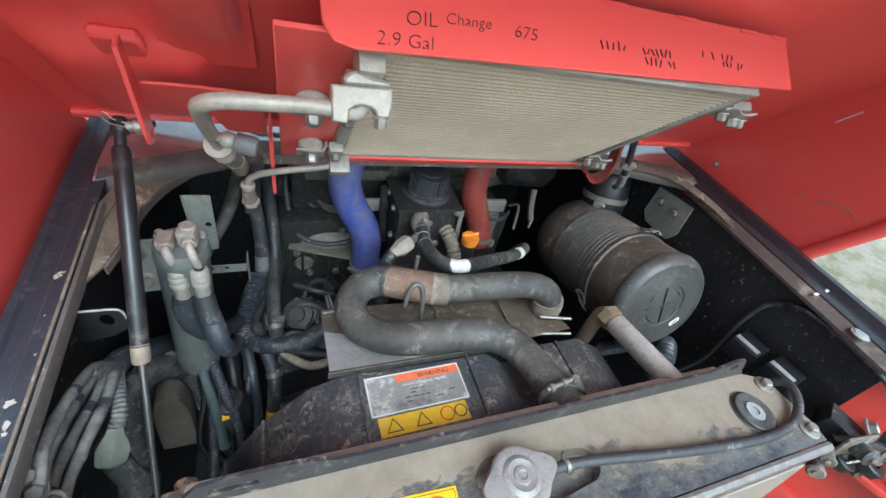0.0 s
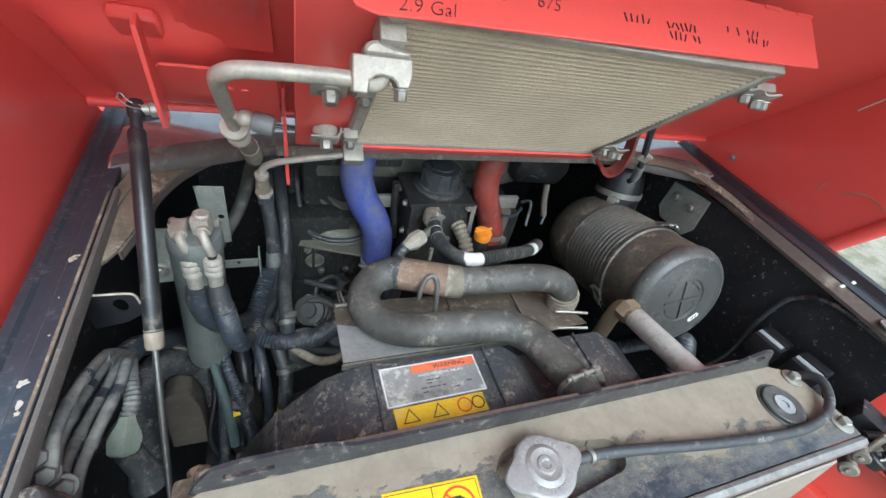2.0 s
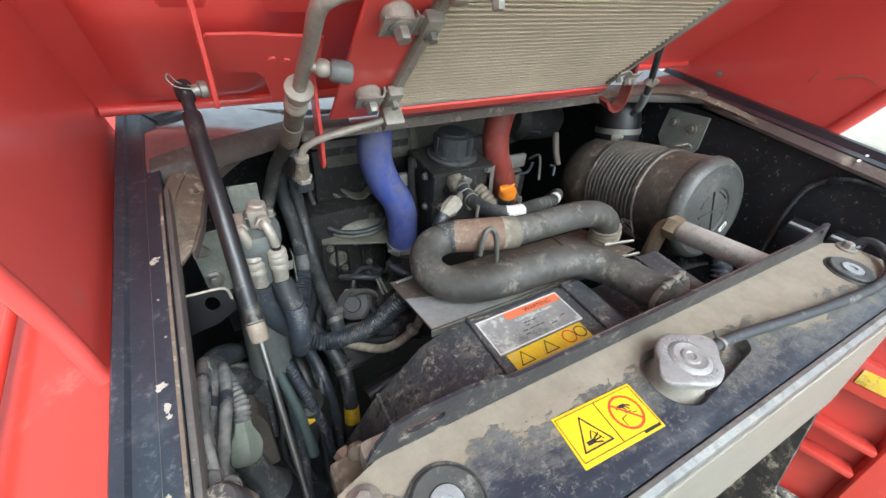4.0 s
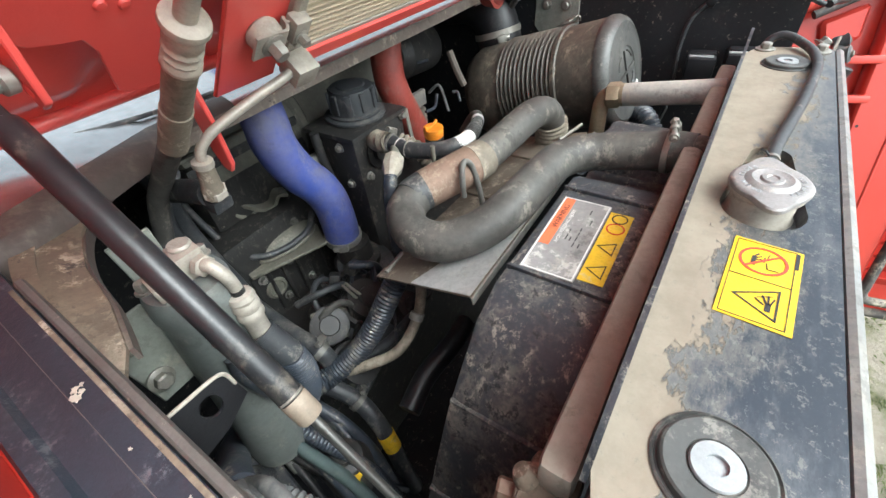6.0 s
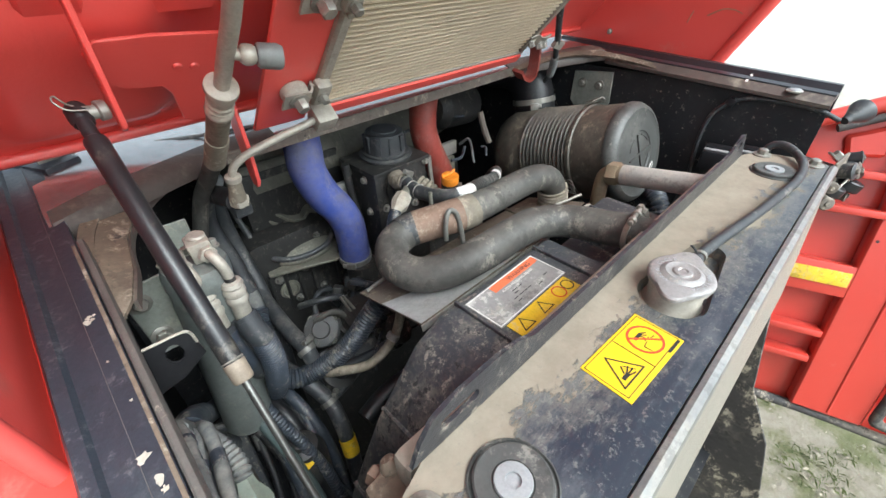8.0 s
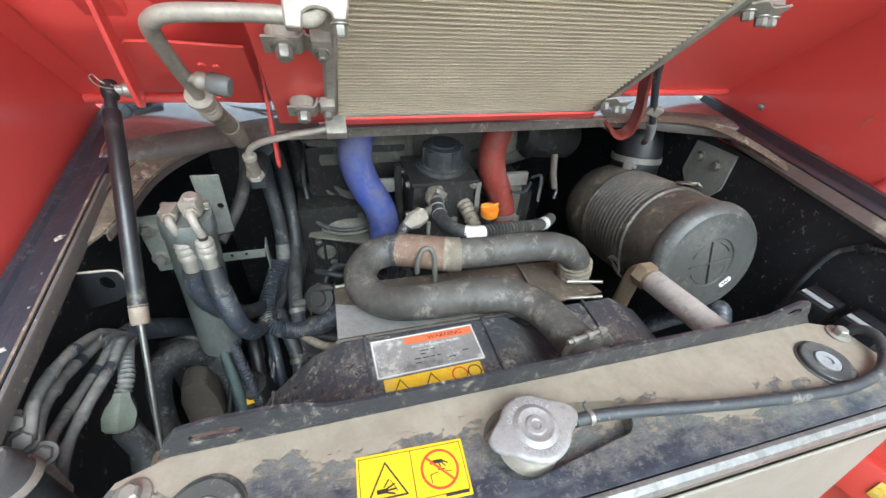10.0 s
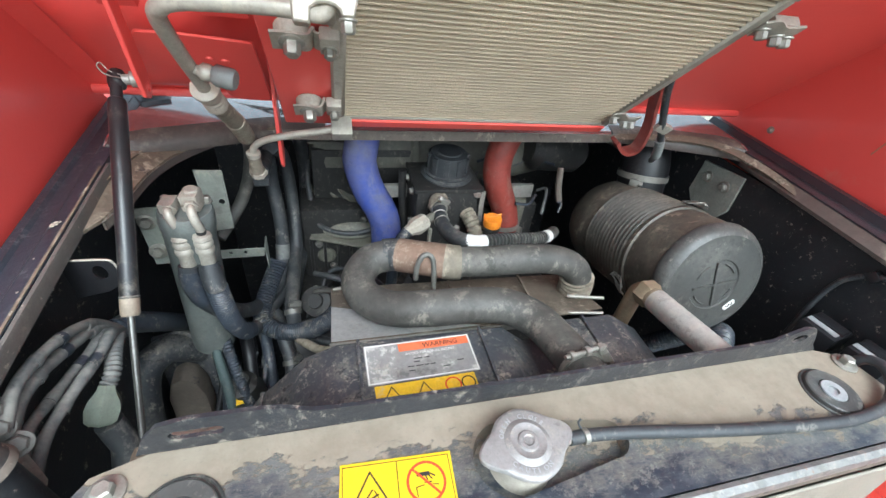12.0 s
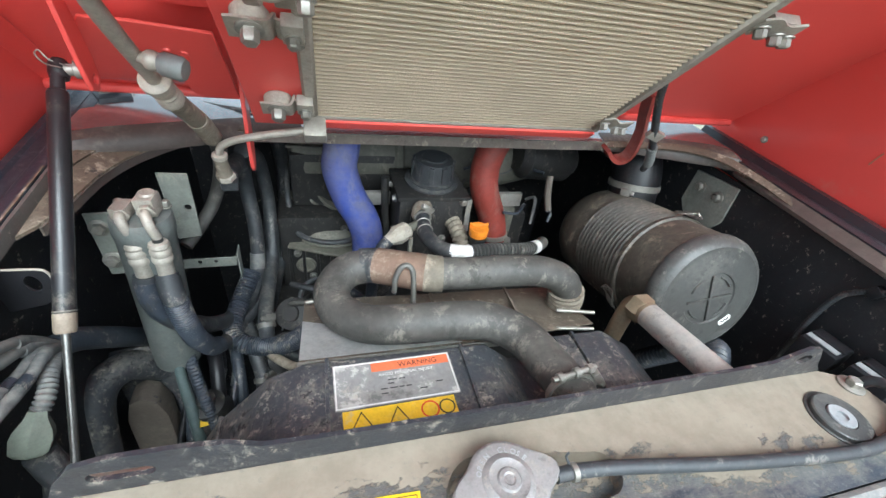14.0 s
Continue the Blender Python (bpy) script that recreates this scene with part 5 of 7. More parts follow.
hose = thing("coolant_hose", (0, 0.24, 1.16), "large dusty black rubber coolant hose bent into a loop", "hose")
HR = 0.0215
part("lower_run", tube([(0.060, 0.058, 1.223), (0.062, 0.0845, 1.220), (0.059, 0.117, 1.2145), (0.049, 0.158, 1.2095), (0.022, 0.183, 1.2095), (-0.018, 0.190, 1.211), (-0.072, 0.196, 1.206), (-0.112, 0.212, 1.194), (-0.137, 0.236, 1.186), (-0.1475, 0.258, 1.185), (-0.1475, 0.281, 1.189), (-0.130, 0.302, 1.195), (-0.104, 0.307, 1.199)], HR, 20, 10, wobble=0.015), RUBBER, hose)
part("black_sleeve", tube([(-0.112, 0.3075, 1.198), (-0.102, 0.3065, 1.1995), (-0.088, 0.300, 1.2025)], HR + 0.001, 20, 3), HOSE_DARK, hose)
part("tee_pipe", tube([(-0.092, 0.302, 1.2020), (-0.062, 0.286, 1.207), (-0.032, 0.2715, 1.2105)], HR + 0.0015, 22, 4, wobble=0.04), RUST, hose, "rusty steel joining pipe")
part("joint_bead", tube([(-0.036, 0.2735, 1.210), (-0.026, 0.270, 1.2105), (-0.016, 0.268, 1.211)], HR + 0.002, 20, 3, wobble=0.05), HOSE_TAN, hose)
part("upper_run", tube([(-0.030, 0.2712, 1.2105), (0.014, 0.266, 1.212), (0.070, 0.2625, 1.215), (0.113, 0.260, 1.2135), (0.1435, 0.257, 1.204), (0.1625, 0.256, 1.186), (0.1675, 0.255, 1.162)], HR - 0.001, 20, 10, wobble=0.015), RUBBER, hose)
part("end_sleeve", tube([(0.1645, 0.2558, 1.180), (0.167, 0.255, 1.168), (0.168, 0.2545, 1.150)], HR + 0.003, 18, 4, rib=0.0015, pitch=0.008, wobble=0.05), HOSE_TAN, hose)
part("hose_clamp", hose_clamp((0.0618, 0.082, 1.2205), (0.05, 0.95, -0.08), HR + 0.0005, 0.006, (0.8, 0.0, 0.6)), ZINC, hose, "worm-drive clamp")
part("t_bolt", tube([(0.0320, 0.0780, 1.2480), (0.0560, 0.0820, 1.2480), (0.0800, 0.0860, 1.2480)], 0.0026, 10), ZINC, hose, "bright T-bolt")
for f_ in (0.10, 0.48, 0.80):
    part("t_bolt_nut", lathe(Vector((0.0320, 0.0780, 1.2480)) + Vector((0.0480, 0.0080, 0.0000)) * f_, (0.0480, 0.0080, 0.0000), [(0, 0.0040), (0.0008, 0.0048), (0.0056, 0.0048), (0.0064, 0.0038)], 6 if f_ > 0.7 else 14), ZINC, hose)
part("inlet_pipe", tube([(0.060, 0.066, 1.222), (0.059, 0.056, 1.223), (0.059, 0.050, 1.223)], HR - 0.001, 18, 3), RUBBER, hose)
hk = thing("hose_hook", (-0.055, 0.262, 1.16), "bent round-bar steel hose hook", "hook")
part("bar", tube([(-0.0765, 0.259, 1.195), (-0.0760, 0.260, 1.214), (-0.0705, 0.2625, 1.2285), (-0.0620, 0.2640, 1.2310), (-0.0555, 0.2600, 1.2230), (-0.0535, 0.253, 1.195), (-0.0530, 0.247, 1.158)], 0.0034, 12), DULL_BOLT, hk)
part("post", tube([(-0.048, 0.318, 1.150), (-0.048, 0.318, 1.20), (-0.048, 0.318, 1.232)], 0.0028, 10), ENGINE_LIT, hk)

# ---- grey return pipe ----
rp = thing("return_pipe", (0.222, 0.12, 1.20), "pale dusty pipe with a tarnished hexagon nut", "pipe")
P0, P1 = Vector((0.2245, 0.186, 1.2065)), Vector((0.2245, 0.052, 1.229))
pd = (P1 - P0).normalized()
part("pipe", lathe(P0 + pd * 0.012, pd, [(0, 0.0142), (0.003, 0.0156), ((P1 - P0).length - 0.012, 0.0156)], 24), PALEPIPE, rp)
part("nut", lathe(P0 - pd * 0.010, pd, [(0, 0.0152), (0.003, 0.0186), (0.017, 0.0186), (0.020, 0.0165)], 6), BRASS, rp, "tarnished hexagon nut")
part("collar", lathe(P0 + pd * 0.009, pd, [(0, 0.0152), (0.004, 0.0158), (0.008, 0.0150)], 24), BRASS, rp)
part("elbow", tube([P0 - pd * 0.002, P0 - pd * 0.013 + Vector((0, 0, -0.004)), P0 - pd * 0.017 + Vector((0, 0, -0.025)), P0 - pd * 0.017 + Vector((0, 0, -0.10))], 0.0115, 18), BRASS, rp)

# ---- air cleaner ----
air = thing("air_cleaner", (0.31, 0.34, 1.08), "dusty black plastic air cleaner canister with ribbed body and round cover", "air cleaner")
C0 = Vector((0.361, 0.205, 1.192))
AD = Vector((0.05, 1.0, -0.268)).normalized()
prof = [(0.012, 0.082), (0.020, 0.0885), (0.086, 0.0880), (0.088, 0.0915), (0.094, 0.0915), (0.096, 0.0870)]
h = 0.098
for k in range(12):
    prof += [(h, 0.0858), (h + 0.0016, 0.0905), (h + 0.0028, 0.0914), (h + 0.0040, 0.0905), (h + 0.0056, 0.0858)]
    h += 0.0092
prof += [(h + 0.002, 0.0885), (h + 0.060, 0.0880), (h + 0.078, 0.080), (h + 0.088, 0.062), (h + 0.092, 0.0)]
part("canister", lathe(C0, AD, prof, 56), CLEANER, air)
cover = part("cover", lathe(C0 + AD * 0.022, -AD, [(0.0, 0.0895), (0.004, 0.0910), (0.012, 0.0900), (0.020, 0.0850), (0.0235, 0.078), (0.0225, 0.075), (0.024, 0.064), (0.0245, 0.041), (0.0225, 0.0395), (0.0225, 0.0)], 56), COVER, air, "dark grey round cover with embossed cross")
cu = Vector((0, 0, 1)) - AD * AD.z
cu.normalize()
cr = cu.cross(-AD)
CF = Matrix((cr, cu, -AD)).transposed()
CM = Matrix.Translation(C0 - AD * 0.0005) @ CF.to_4x4()
for a in (10, 100):
    part("embossed_bar", block(CM @ Vector((0, 0, 0.0016)), (0.072, 0.0035, 0.003), (CM @ pose(0, 0, 0, 0, 0, a)).to_3x3(), 0.001), COVER, cover)
for a0 in (25, 115, 205, 295):
    pts = [CM @ Vector((0.0335 * math.cos(radians(a0 + 8 + k * 6)), 0.0335 * math.sin(radians(a0 + 8 + k * 6)), 0.001)) for k in range(8)]
    part("embossed_arc", tube(pts, 0.0013, 8, 2), COVER, cover)
part("lettering", text_mesh("TOP", 0.014, CM @ pose(0.004, 0.052, -0.001, 0, 0, -12), 0.0008), COVER, cover)
part("badge", slab([CM @ Vector((0.040 + x, -0.036 + y, 0.0015)) for x, y in [(c * math.cos(radians(40)) - d * math.sin(radians(40)), c * math.sin(radians(40)) + d * math.cos(radians(40))) for c, d in ((-0.009, -0.0045), (0.009, -0.0045), (0.011, 0), (0.009, 0.0045), (-0.009, 0.0045), (-0.011, 0))]], -AD * 0.0006, 0), WHITE, cover, "small white pill-shaped badge")
part("badge_mark", tube([CM @ Vector((0.040 + c * 0.766 - d * 0.643, -0.036 + c * 0.643 + d * 0.766, 0.0023)) for c, d in ((-0.006, 0.002), (-0.003, -0.002), (0, 0.0015), (0.003, -0.002), (0.006, 0.002))], 0.0008, 6, 2), INK, cover)
for at in (1.42, -0.81):
    rad_v = CF @ Vector((-math.cos(at + 0.35), math.sin(at + 0.35), 0))
    base = C0 + AD * 0.092 + rad_v * 0.092
    for k in range(3):
        w = [base + AD * (0.017 * math.sin(t * 1.7 + k)) + rad_v * (0.005 + 0.005 * math.cos(t * 2.1 + k)) + rad_v.cross(AD) * (0.032 * (t / 6 - 0.5) + 0.006 * math.sin(t * 3 + k)) for t in range(7)]
        part("wire_latch", tube(w, 0.0010, 6, 4), ZINC, air, "bent wire latch")
el = thing("intake_elbow", (0.40, 0.45, 1.20), "black rubber intake elbow with a steel band", "elbow")
part("elbow", tube([(0.410, 0.462, 1.175), (0.412, 0.470, 1.205), (0.415, 0.482, 1.242), (0.418, 0.505, 1.268), (0.422, 0.545, 1.280), (0.424, 0.60, 1.276)], 0.044, 28), BOX_BLACK, el)
part("band", hose_clamp((0.4135, 0.4765, 1.226), (0.05, 0.25, 1), 0.0448, 0.011, (-0.8, -0.6, 0)), ZINC, el, "steel hose band")
tb = thing("drain_tube", (0.336, 0.39, 1.30), "thin black tube held by a sheet-metal clip", "tube")
part("tube", tube([(0.246, 0.330, 1.442), (0.262, 0.342, 1.415), (0.2955, 0.3614, 1.3675), (0.326, 0.382, 1.332), (0.347, 0.400, 1.305), (0.362, 0.420, 1.285)], 0.0052, 12), HOSE_DARK, tb)
part("ribbed_end", tube([(0.318, 0.3765, 1.341), (0.336, 0.390, 1.319), (0.350, 0.403, 1.3015)], 0.0068, 14, 6, rib=0.0012, pitch=0.004), CAPGREY, tb)
part("clip", block((0.2975, 0.3610, 1.3655), (0.024, 0.008, 0.015), Euler((0.5, 0.3, 0)).to_matrix(), 0.0015), ALU, tb)
# bracket plate on the side wall
bp = thing("wall_bracket", (0.488, 0.385, 1.20), "grey steel bracket plate bolted to the side wall", "bracket")
part("plate", slab([(0.488, y, z) for y, z in ((0.341, 1.290), (0.338, 1.228), (0.352, 1.205), (0.415, 1.205), (0.430, 1.222), (0.428, 1.282))], (0.0045, 0, 0), 0.001), DRIER, bp)
for y, z in ((0.405, 1.2605), (0.3655, 1.2605)):
    part("bolt", bolt((0.488, y, z), (-1, 0, 0), 0.0068, 1.5, 1.0), ZINC, bp)

# ---- breather hose with white bands ----
br = thing("breather_hose", (0.07, 0.36, 1.16), "black corrugated breather hose with white taped ends", "hose")
part("smooth_end", tube([(-0.006, 0.428, 1.196), (-0.011, 0.395, 1.193), (-0.008, 0.355, 1.197), (0.004, 0.328, 1.202), (0.022, 0.319, 1.203)], 0.0110, 18), HOSE_DARK, br)
for p_, a_ in (((-0.0095, 0.405, 1.1935), (-0.1, -1, 0)), ((-0.0105, 0.388, 1.1935), (-0.05, -1, 0.05))):
    part("tie_wire", tube(ring_points(p_, a_, 0.0116, 20) + ring_points(p_, a_, 0.0116, 20)[:2], 0.0009, 6, 2), STEEL, br, "twisted steel tie wire")
part("white_band", tube([(0.010, 0.3235, 1.203), (0.022, 0.319, 1.2035), (0.038, 0.322, 1.201)], 0.0108, 18, 4), WHITE, br, "white tape band")
# Near-black core under grey ridges: groove shade put into the colour.
part("groove_shade_core", tube([(0.036, 0.3215, 1.201), (0.070, 0.335, 1.192), (0.110, 0.356, 1.176), (0.150, 0.378, 1.158)], 0.0092, 18, 8), INK, br)
run = curve_points([(0.036, 0.3215, 1.201), (0.070, 0.335, 1.192), (0.110, 0.356, 1.176), (0.152, 0.379, 1.157), (0.186, 0.396, 1.146)], 10)
for a_, b_ in zip(run[::2], run[1::2]):
    part("ridge", lathe(a_, b_ - a_, [(0, 0.0090), (0.0008, 0.0112), (0.0034, 0.0112), (0.0042, 0.0090)], 18), COVER, br)
part("white_band", tube([(0.186, 0.396, 1.146), (0.192, 0.3995, 1.1445), (0.198, 0.403, 1.1435)], 0.0116, 18, 4), WHITE, br, "white tape band")
part("far_end", tube([(0.148, 0.377, 1.159), (0.178, 0.392, 1.148), (0.202, 0.405, 1.143), (0.215, 0.415, 1.142), (0.222, 0.43, 1.13), (0.224, 0.45, 1.10)], 0.0102, 16), RUBBER, br)

# ---- charge air hoses ----
bh = thing("charge_hose", (-0.06, 0.50, 1.02), "dusty bright blue silicone charge-air hose", "hose")
part("hose", tube([(-0.112, 0.560, 1.345), (-0.118, 0.532, 1.300), (-0.126, 0.514, 1.262), (-0.129, 0.509, 1.238), (-0.123, 0.508, 1.210), (-0.112, 0.504, 1.181), (-0.096, 0.498, 1.153), (-0.085, 0.497, 1.120), (-0.082, 0.498, 1.082), (-0.081, 0.502, 1.040)], 0.0278, 24, 10, wobble=0.01), BLUE, bh)
part("band", hose_clamp((-0.081, 0.501, 1.048), (0.0, 0.1, -1), 0.0282, 0.010, (-0.7, -0.7, 0)), ZINC, bh)
rh = thing("charge_hose", (0.13, 0.50, 1.10), "dull dusty red silicone charge-air hose", "hose")
part("hose", tube([(0.200, 0.575, 1.345), (0.165, 0.553, 1.305), (0.141, 0.538, 1.272), (0.130, 0.531, 1.246), (0.127, 0.527, 1.220), (0.130, 0.521, 1.193), (0.142, 0.519, 1.163), (0.155, 0.519, 1.136), (0.162, 0.514, 1.110), (0.167, 0.506, 1.080)], 0.0262, 22, 10, wobble=0.01), REDHOSE, rh)
part("band", hose_clamp((0.1645, 0.510, 1.095), (0.1, -0.2, -1), 0.0266, 0.009, (0.7, -0.7, 0)), ZINC, rh)
dip = thing("dipstick_cap", (0.098, 0.432, 1.14), "orange plastic cap on a dark neck", "cap")
part("neck", lathe((0.094, 0.424, 1.122), (-0.05, -0.05, 1), [(0, 0.013), (0.026, 0.013), (0.028, 0.0155), (0.036, 0.0155), (0.037, 0.0135)], 20), ENGINE_SHADE, dip)
part("cap", lathe((0.0925, 0.4225, 1.158), (-0.05, -0.05, 1), [(0, 0.0135), (0.001, 0.0155), (0.014, 0.0165), (0.016, 0.0155), (0.0158, 0)], 22), ORANGE, dip, "orange cap")
part("grip", slab([(0.0925 + x, 0.4225 + 0.002, 1.173 + z) for x, z in ((-0.0165, -0.004), (-0.0165, 0.008), (-0.008, 0.003), (0.004, 0.003), (0.0165, 0.007), (0.0165, -0.004))], (0, 0.004, 0), 0.001), ORANGE, dip)

# ---- engine ----
eng = thing("engine", (0.0, 0.6, 0.56), "dusty oily diesel engine with grey castings", "engine")
part("block", span((-0.27, 0.42, 0.58), (0.30, 0.86, 0.945), 0.02), ENGINE_SHADE, eng)
part("head", span((-0.24, 0.56, 0.93), (0.26, 0.84, 1.11), 0.012), ENGINE_SHADE, eng)
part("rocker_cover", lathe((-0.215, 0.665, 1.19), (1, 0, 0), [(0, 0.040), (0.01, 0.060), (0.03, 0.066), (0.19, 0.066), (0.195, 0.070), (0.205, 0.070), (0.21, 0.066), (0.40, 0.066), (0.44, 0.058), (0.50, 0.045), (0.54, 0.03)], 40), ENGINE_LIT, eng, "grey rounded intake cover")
part("cover_side", span((-0.212, 0.600, 1.11), (-0.02, 0.70, 1.215), 0.008), ENGINE_SHADE, eng)
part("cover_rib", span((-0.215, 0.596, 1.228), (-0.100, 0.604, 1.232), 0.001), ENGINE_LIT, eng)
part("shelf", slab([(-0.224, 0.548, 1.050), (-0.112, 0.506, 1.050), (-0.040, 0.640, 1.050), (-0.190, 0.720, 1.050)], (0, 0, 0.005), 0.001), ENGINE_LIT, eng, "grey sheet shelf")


def dome(centre, size, power=2.6, n=28):
    """A cast lid: a flattened, squarish dome."""
    bm = bmesh.new()
    rings_ = []
    for j in range(9):
        e = 0.5 * math.pi * j / 8
        row = []
        for k in range(n):
            a = 2 * math.pi * k / n
            c_, s_ = math.cos(a), math.sin(a)
            q = (abs(c_) ** power + abs(s_) ** power) ** (-1 / power) * math.cos(e) ** 0.6
            row.append(bm.verts.new((centre[0] + size[0] * q * c_, centre[1] + size[1] * q * s_, centre[2] + size[2] * math.sin(e))))
        rings_.append(row)
    for a, b in zip(rings_, rings_[1:]):
        for k in range(n):
            bm.faces.new((a[k], a[(k + 1) % n], b[(k + 1) % n], b[k]))
    bm.faces.new(rings_[0])
    bmesh.ops.remove_doubles(bm, verts=bm.verts, dist=1e-5)
    return bm


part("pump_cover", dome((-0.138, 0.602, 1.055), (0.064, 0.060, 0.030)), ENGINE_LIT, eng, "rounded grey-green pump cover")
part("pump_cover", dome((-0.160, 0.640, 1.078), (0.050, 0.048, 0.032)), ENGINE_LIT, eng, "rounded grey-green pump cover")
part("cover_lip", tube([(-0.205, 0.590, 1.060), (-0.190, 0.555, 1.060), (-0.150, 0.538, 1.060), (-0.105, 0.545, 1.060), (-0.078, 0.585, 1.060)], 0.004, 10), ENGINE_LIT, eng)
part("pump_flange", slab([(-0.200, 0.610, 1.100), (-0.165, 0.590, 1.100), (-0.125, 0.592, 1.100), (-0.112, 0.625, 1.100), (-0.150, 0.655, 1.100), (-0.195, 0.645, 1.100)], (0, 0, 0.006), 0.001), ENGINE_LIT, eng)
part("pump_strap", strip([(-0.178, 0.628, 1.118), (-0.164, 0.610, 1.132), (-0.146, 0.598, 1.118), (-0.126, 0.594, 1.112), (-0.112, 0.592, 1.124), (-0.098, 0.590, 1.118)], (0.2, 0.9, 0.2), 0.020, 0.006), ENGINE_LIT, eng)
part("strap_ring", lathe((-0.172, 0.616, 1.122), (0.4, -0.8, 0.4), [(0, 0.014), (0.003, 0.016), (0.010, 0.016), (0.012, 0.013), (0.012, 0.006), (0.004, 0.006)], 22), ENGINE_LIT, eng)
for p in ((-0.152, 0.604, 1.106), (-0.104, 0.588, 1.123), (-0.188, 0.622, 1.106), (-0.128, 0.612, 1.106), (-0.120, 0.560, 1.084)):
    part("bolt", bolt(p, (0, -0.2, 1), 0.0052, 1.4, 1.1), DULL_BOLT, eng)
part("pump_pipe", tube([(-0.218, 0.66, 1.165), (-0.222, 0.625, 1.14), (-0.216, 0.590, 1.095), (-0.200, 0.558, 1.074), (-0.160, 0.540, 1.068), (-0.115, 0.538, 1.072), (-0.090, 0.55, 1.085)], 0.0050, 12), HOSE_DARK, eng)
part("pressed_tab", slab([(-0.232, 0.640, 1.118), (-0.205, 0.598, 1.118), (-0.196, 0.604, 1.118), (-0.190, 0.650, 1.118)], (0, 0, 0.003), 0.0006), ENGINE_LIT, eng)
for k in range(6):
    part("cast_rib", span((-0.226 + 0.026 * k, 0.553, 0.955), (-0.220 + 0.026 * k, 0.562, 1.046), 0.002), ENGINE_SHADE, eng)
for x, z in ((-0.208, 1.030), (-0.182, 0.972), (-0.156, 1.030), (-0.130, 0.972)):
    part("bolt", bolt((x, 0.5595, z), (0, -1, 0), 0.0055, 1.4, 1.2), DULL_BOLT, eng)
part("core_plug", lathe((-0.194, 0.5595, 1.000), (0, -1, 0), [(0, 0.019), (0.003, 0.018), (0.004, 0.014), (0.002, 0.012), (0.002, 0)], 24), ENGINE_LIT, eng, "round core plug")
part("pulley", lathe((-0.150, 0.415, 0.955), (0, -0.35, 1), [(0, 0.030), (0.004, 0.048), (0.009, 0.041), (0.014, 0.048), (0.019, 0.041), (0.024, 0.048), (0.028, 0.030), (0.034, 0.016), (0.036, 0)], 32), HOSE_DARK, eng, "dark grooved pulley")
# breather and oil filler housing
part("filler_housing", soften(span((-0.036, 0.470, 0.93), (0.080, 0.570, 1.197), 0.0), 0.008), ENGINE_SHADE, eng, "dark cast housing under the filler")
part("housing_flange", span((-0.040, 0.465, 1.198), (0.084, 0.572, 1.2055), 0.002), ENGINE_SHADE, eng)
filler = part("oil_filler_cap", lathe((0.027, 0.520, 1.2055), (0, -0.06, 1), [(0, 0.042), (0.003, 0.047), (0.006, 0.047), (0.008, 0.041), (0.011, 0.0415), (0.012, 0.036), (0.038, 0.0345), (0.046, 0.032), (0.047, 0.022), (0.049, 0.020), (0.049, 0)], 40), HOSE_DARK, eng, "black ribbed oil filler cap")
for k in range(10):
    a = 2 * math.pi * k / 10
    part("grip_rib", block((0.027 + 0.0352 * math.cos(a), 0.5185 + 0.0352 * math.sin(a), 1.234), (0.005, 0.009, 0.028), Euler((0, 0, a)).to_matrix(), 0.0012), HOSE_DARK, filler)
part("boss", lathe((0.010, 0.470, 1.165), (0, -1, 0.1), [(0, 0.026), (0.004, 0.026), (0.006, 0.017), (0.012, 0.016)], 24), ENGINE_SHADE, eng)
fitb = part("outlet_fitting", tube([(0.004, 0.466, 1.186), (-0.002, 0.452, 1.189), (-0.006, 0.440, 1.192), (-0.006, 0.424, 1.195)], 0.0135, 18, 4, rib=0.0045, pitch=0.010), HOSE_TAN, eng, "dusty ribbed fitting")
part("tie_wire", hose_clamp((-0.006, 0.424, 1.194), (0, -0.9, -0.2), 0.0115, 0.004, (0.5, 0, 0.8)), ZINC, fitb)
part("outlet_fitting", tube([(0.060, 0.468, 1.155), (0.064, 0.452, 1.150), (0.068, 0.436, 1.140), (0.072, 0.42, 1.12)], 0.0130, 16, 4, rib=0.003, pitch=0.009), HOSE_TAN, eng, "dusty ribbed fitting")
part("sensor_plug", lathe((-0.034, 0.396, 1.192), (-0.75, -0.42, -0.15), [(0, 0.010), (0.003, 0.0135), (0.022, 0.0145), (0.030, 0.011), (0.044, 0.007)], 8), TANPIPE, eng, "pale dusty sensor plug")
part("sensor_stub", tube([(-0.034, 0.396, 1.192), (-0.018, 0.408, 1.193), (-0.004, 0.42, 1.193)], 0.007, 12, 4), ENGINE_LIT, eng)
part("sensor_lead", tube([(-0.066, 0.378, 1.186), (-0.078, 0.372, 1.172), (-0.086, 0.370, 1.140), (-0.09, 0.37, 1.08)], 0.009, 12), LOOM, eng)
for p, a in (((-0.0365, 0.50, 1.185), (-1, 0, 0)), ((-0.0365, 0.545, 1.188), (-1, 0, 0)), ((-0.0365, 0.495, 1.125), (-1, 0, 0)), ((0.074, 0.468, 1.195), (0, -1, 0)), ((-0.020, 0.4695, 1.135), (0, -1, 0)), ((0.045, 0.4695, 1.12), (0, -1, 0))):
    part("bolt", bolt(p, a, 0.0055, 1.35, 1.0), ZINC, eng)
part("side_bracket", span((-0.085, 0.535, 1.150), (-0.040, 0.545, 1.176), 0.002), STEEL, eng, "dull steel bracket")
part("side_bracket", span((0.150, 0.525, 1.150), (0.215, 0.535, 1.178), 0.002), STEEL, eng, "dull steel bracket")
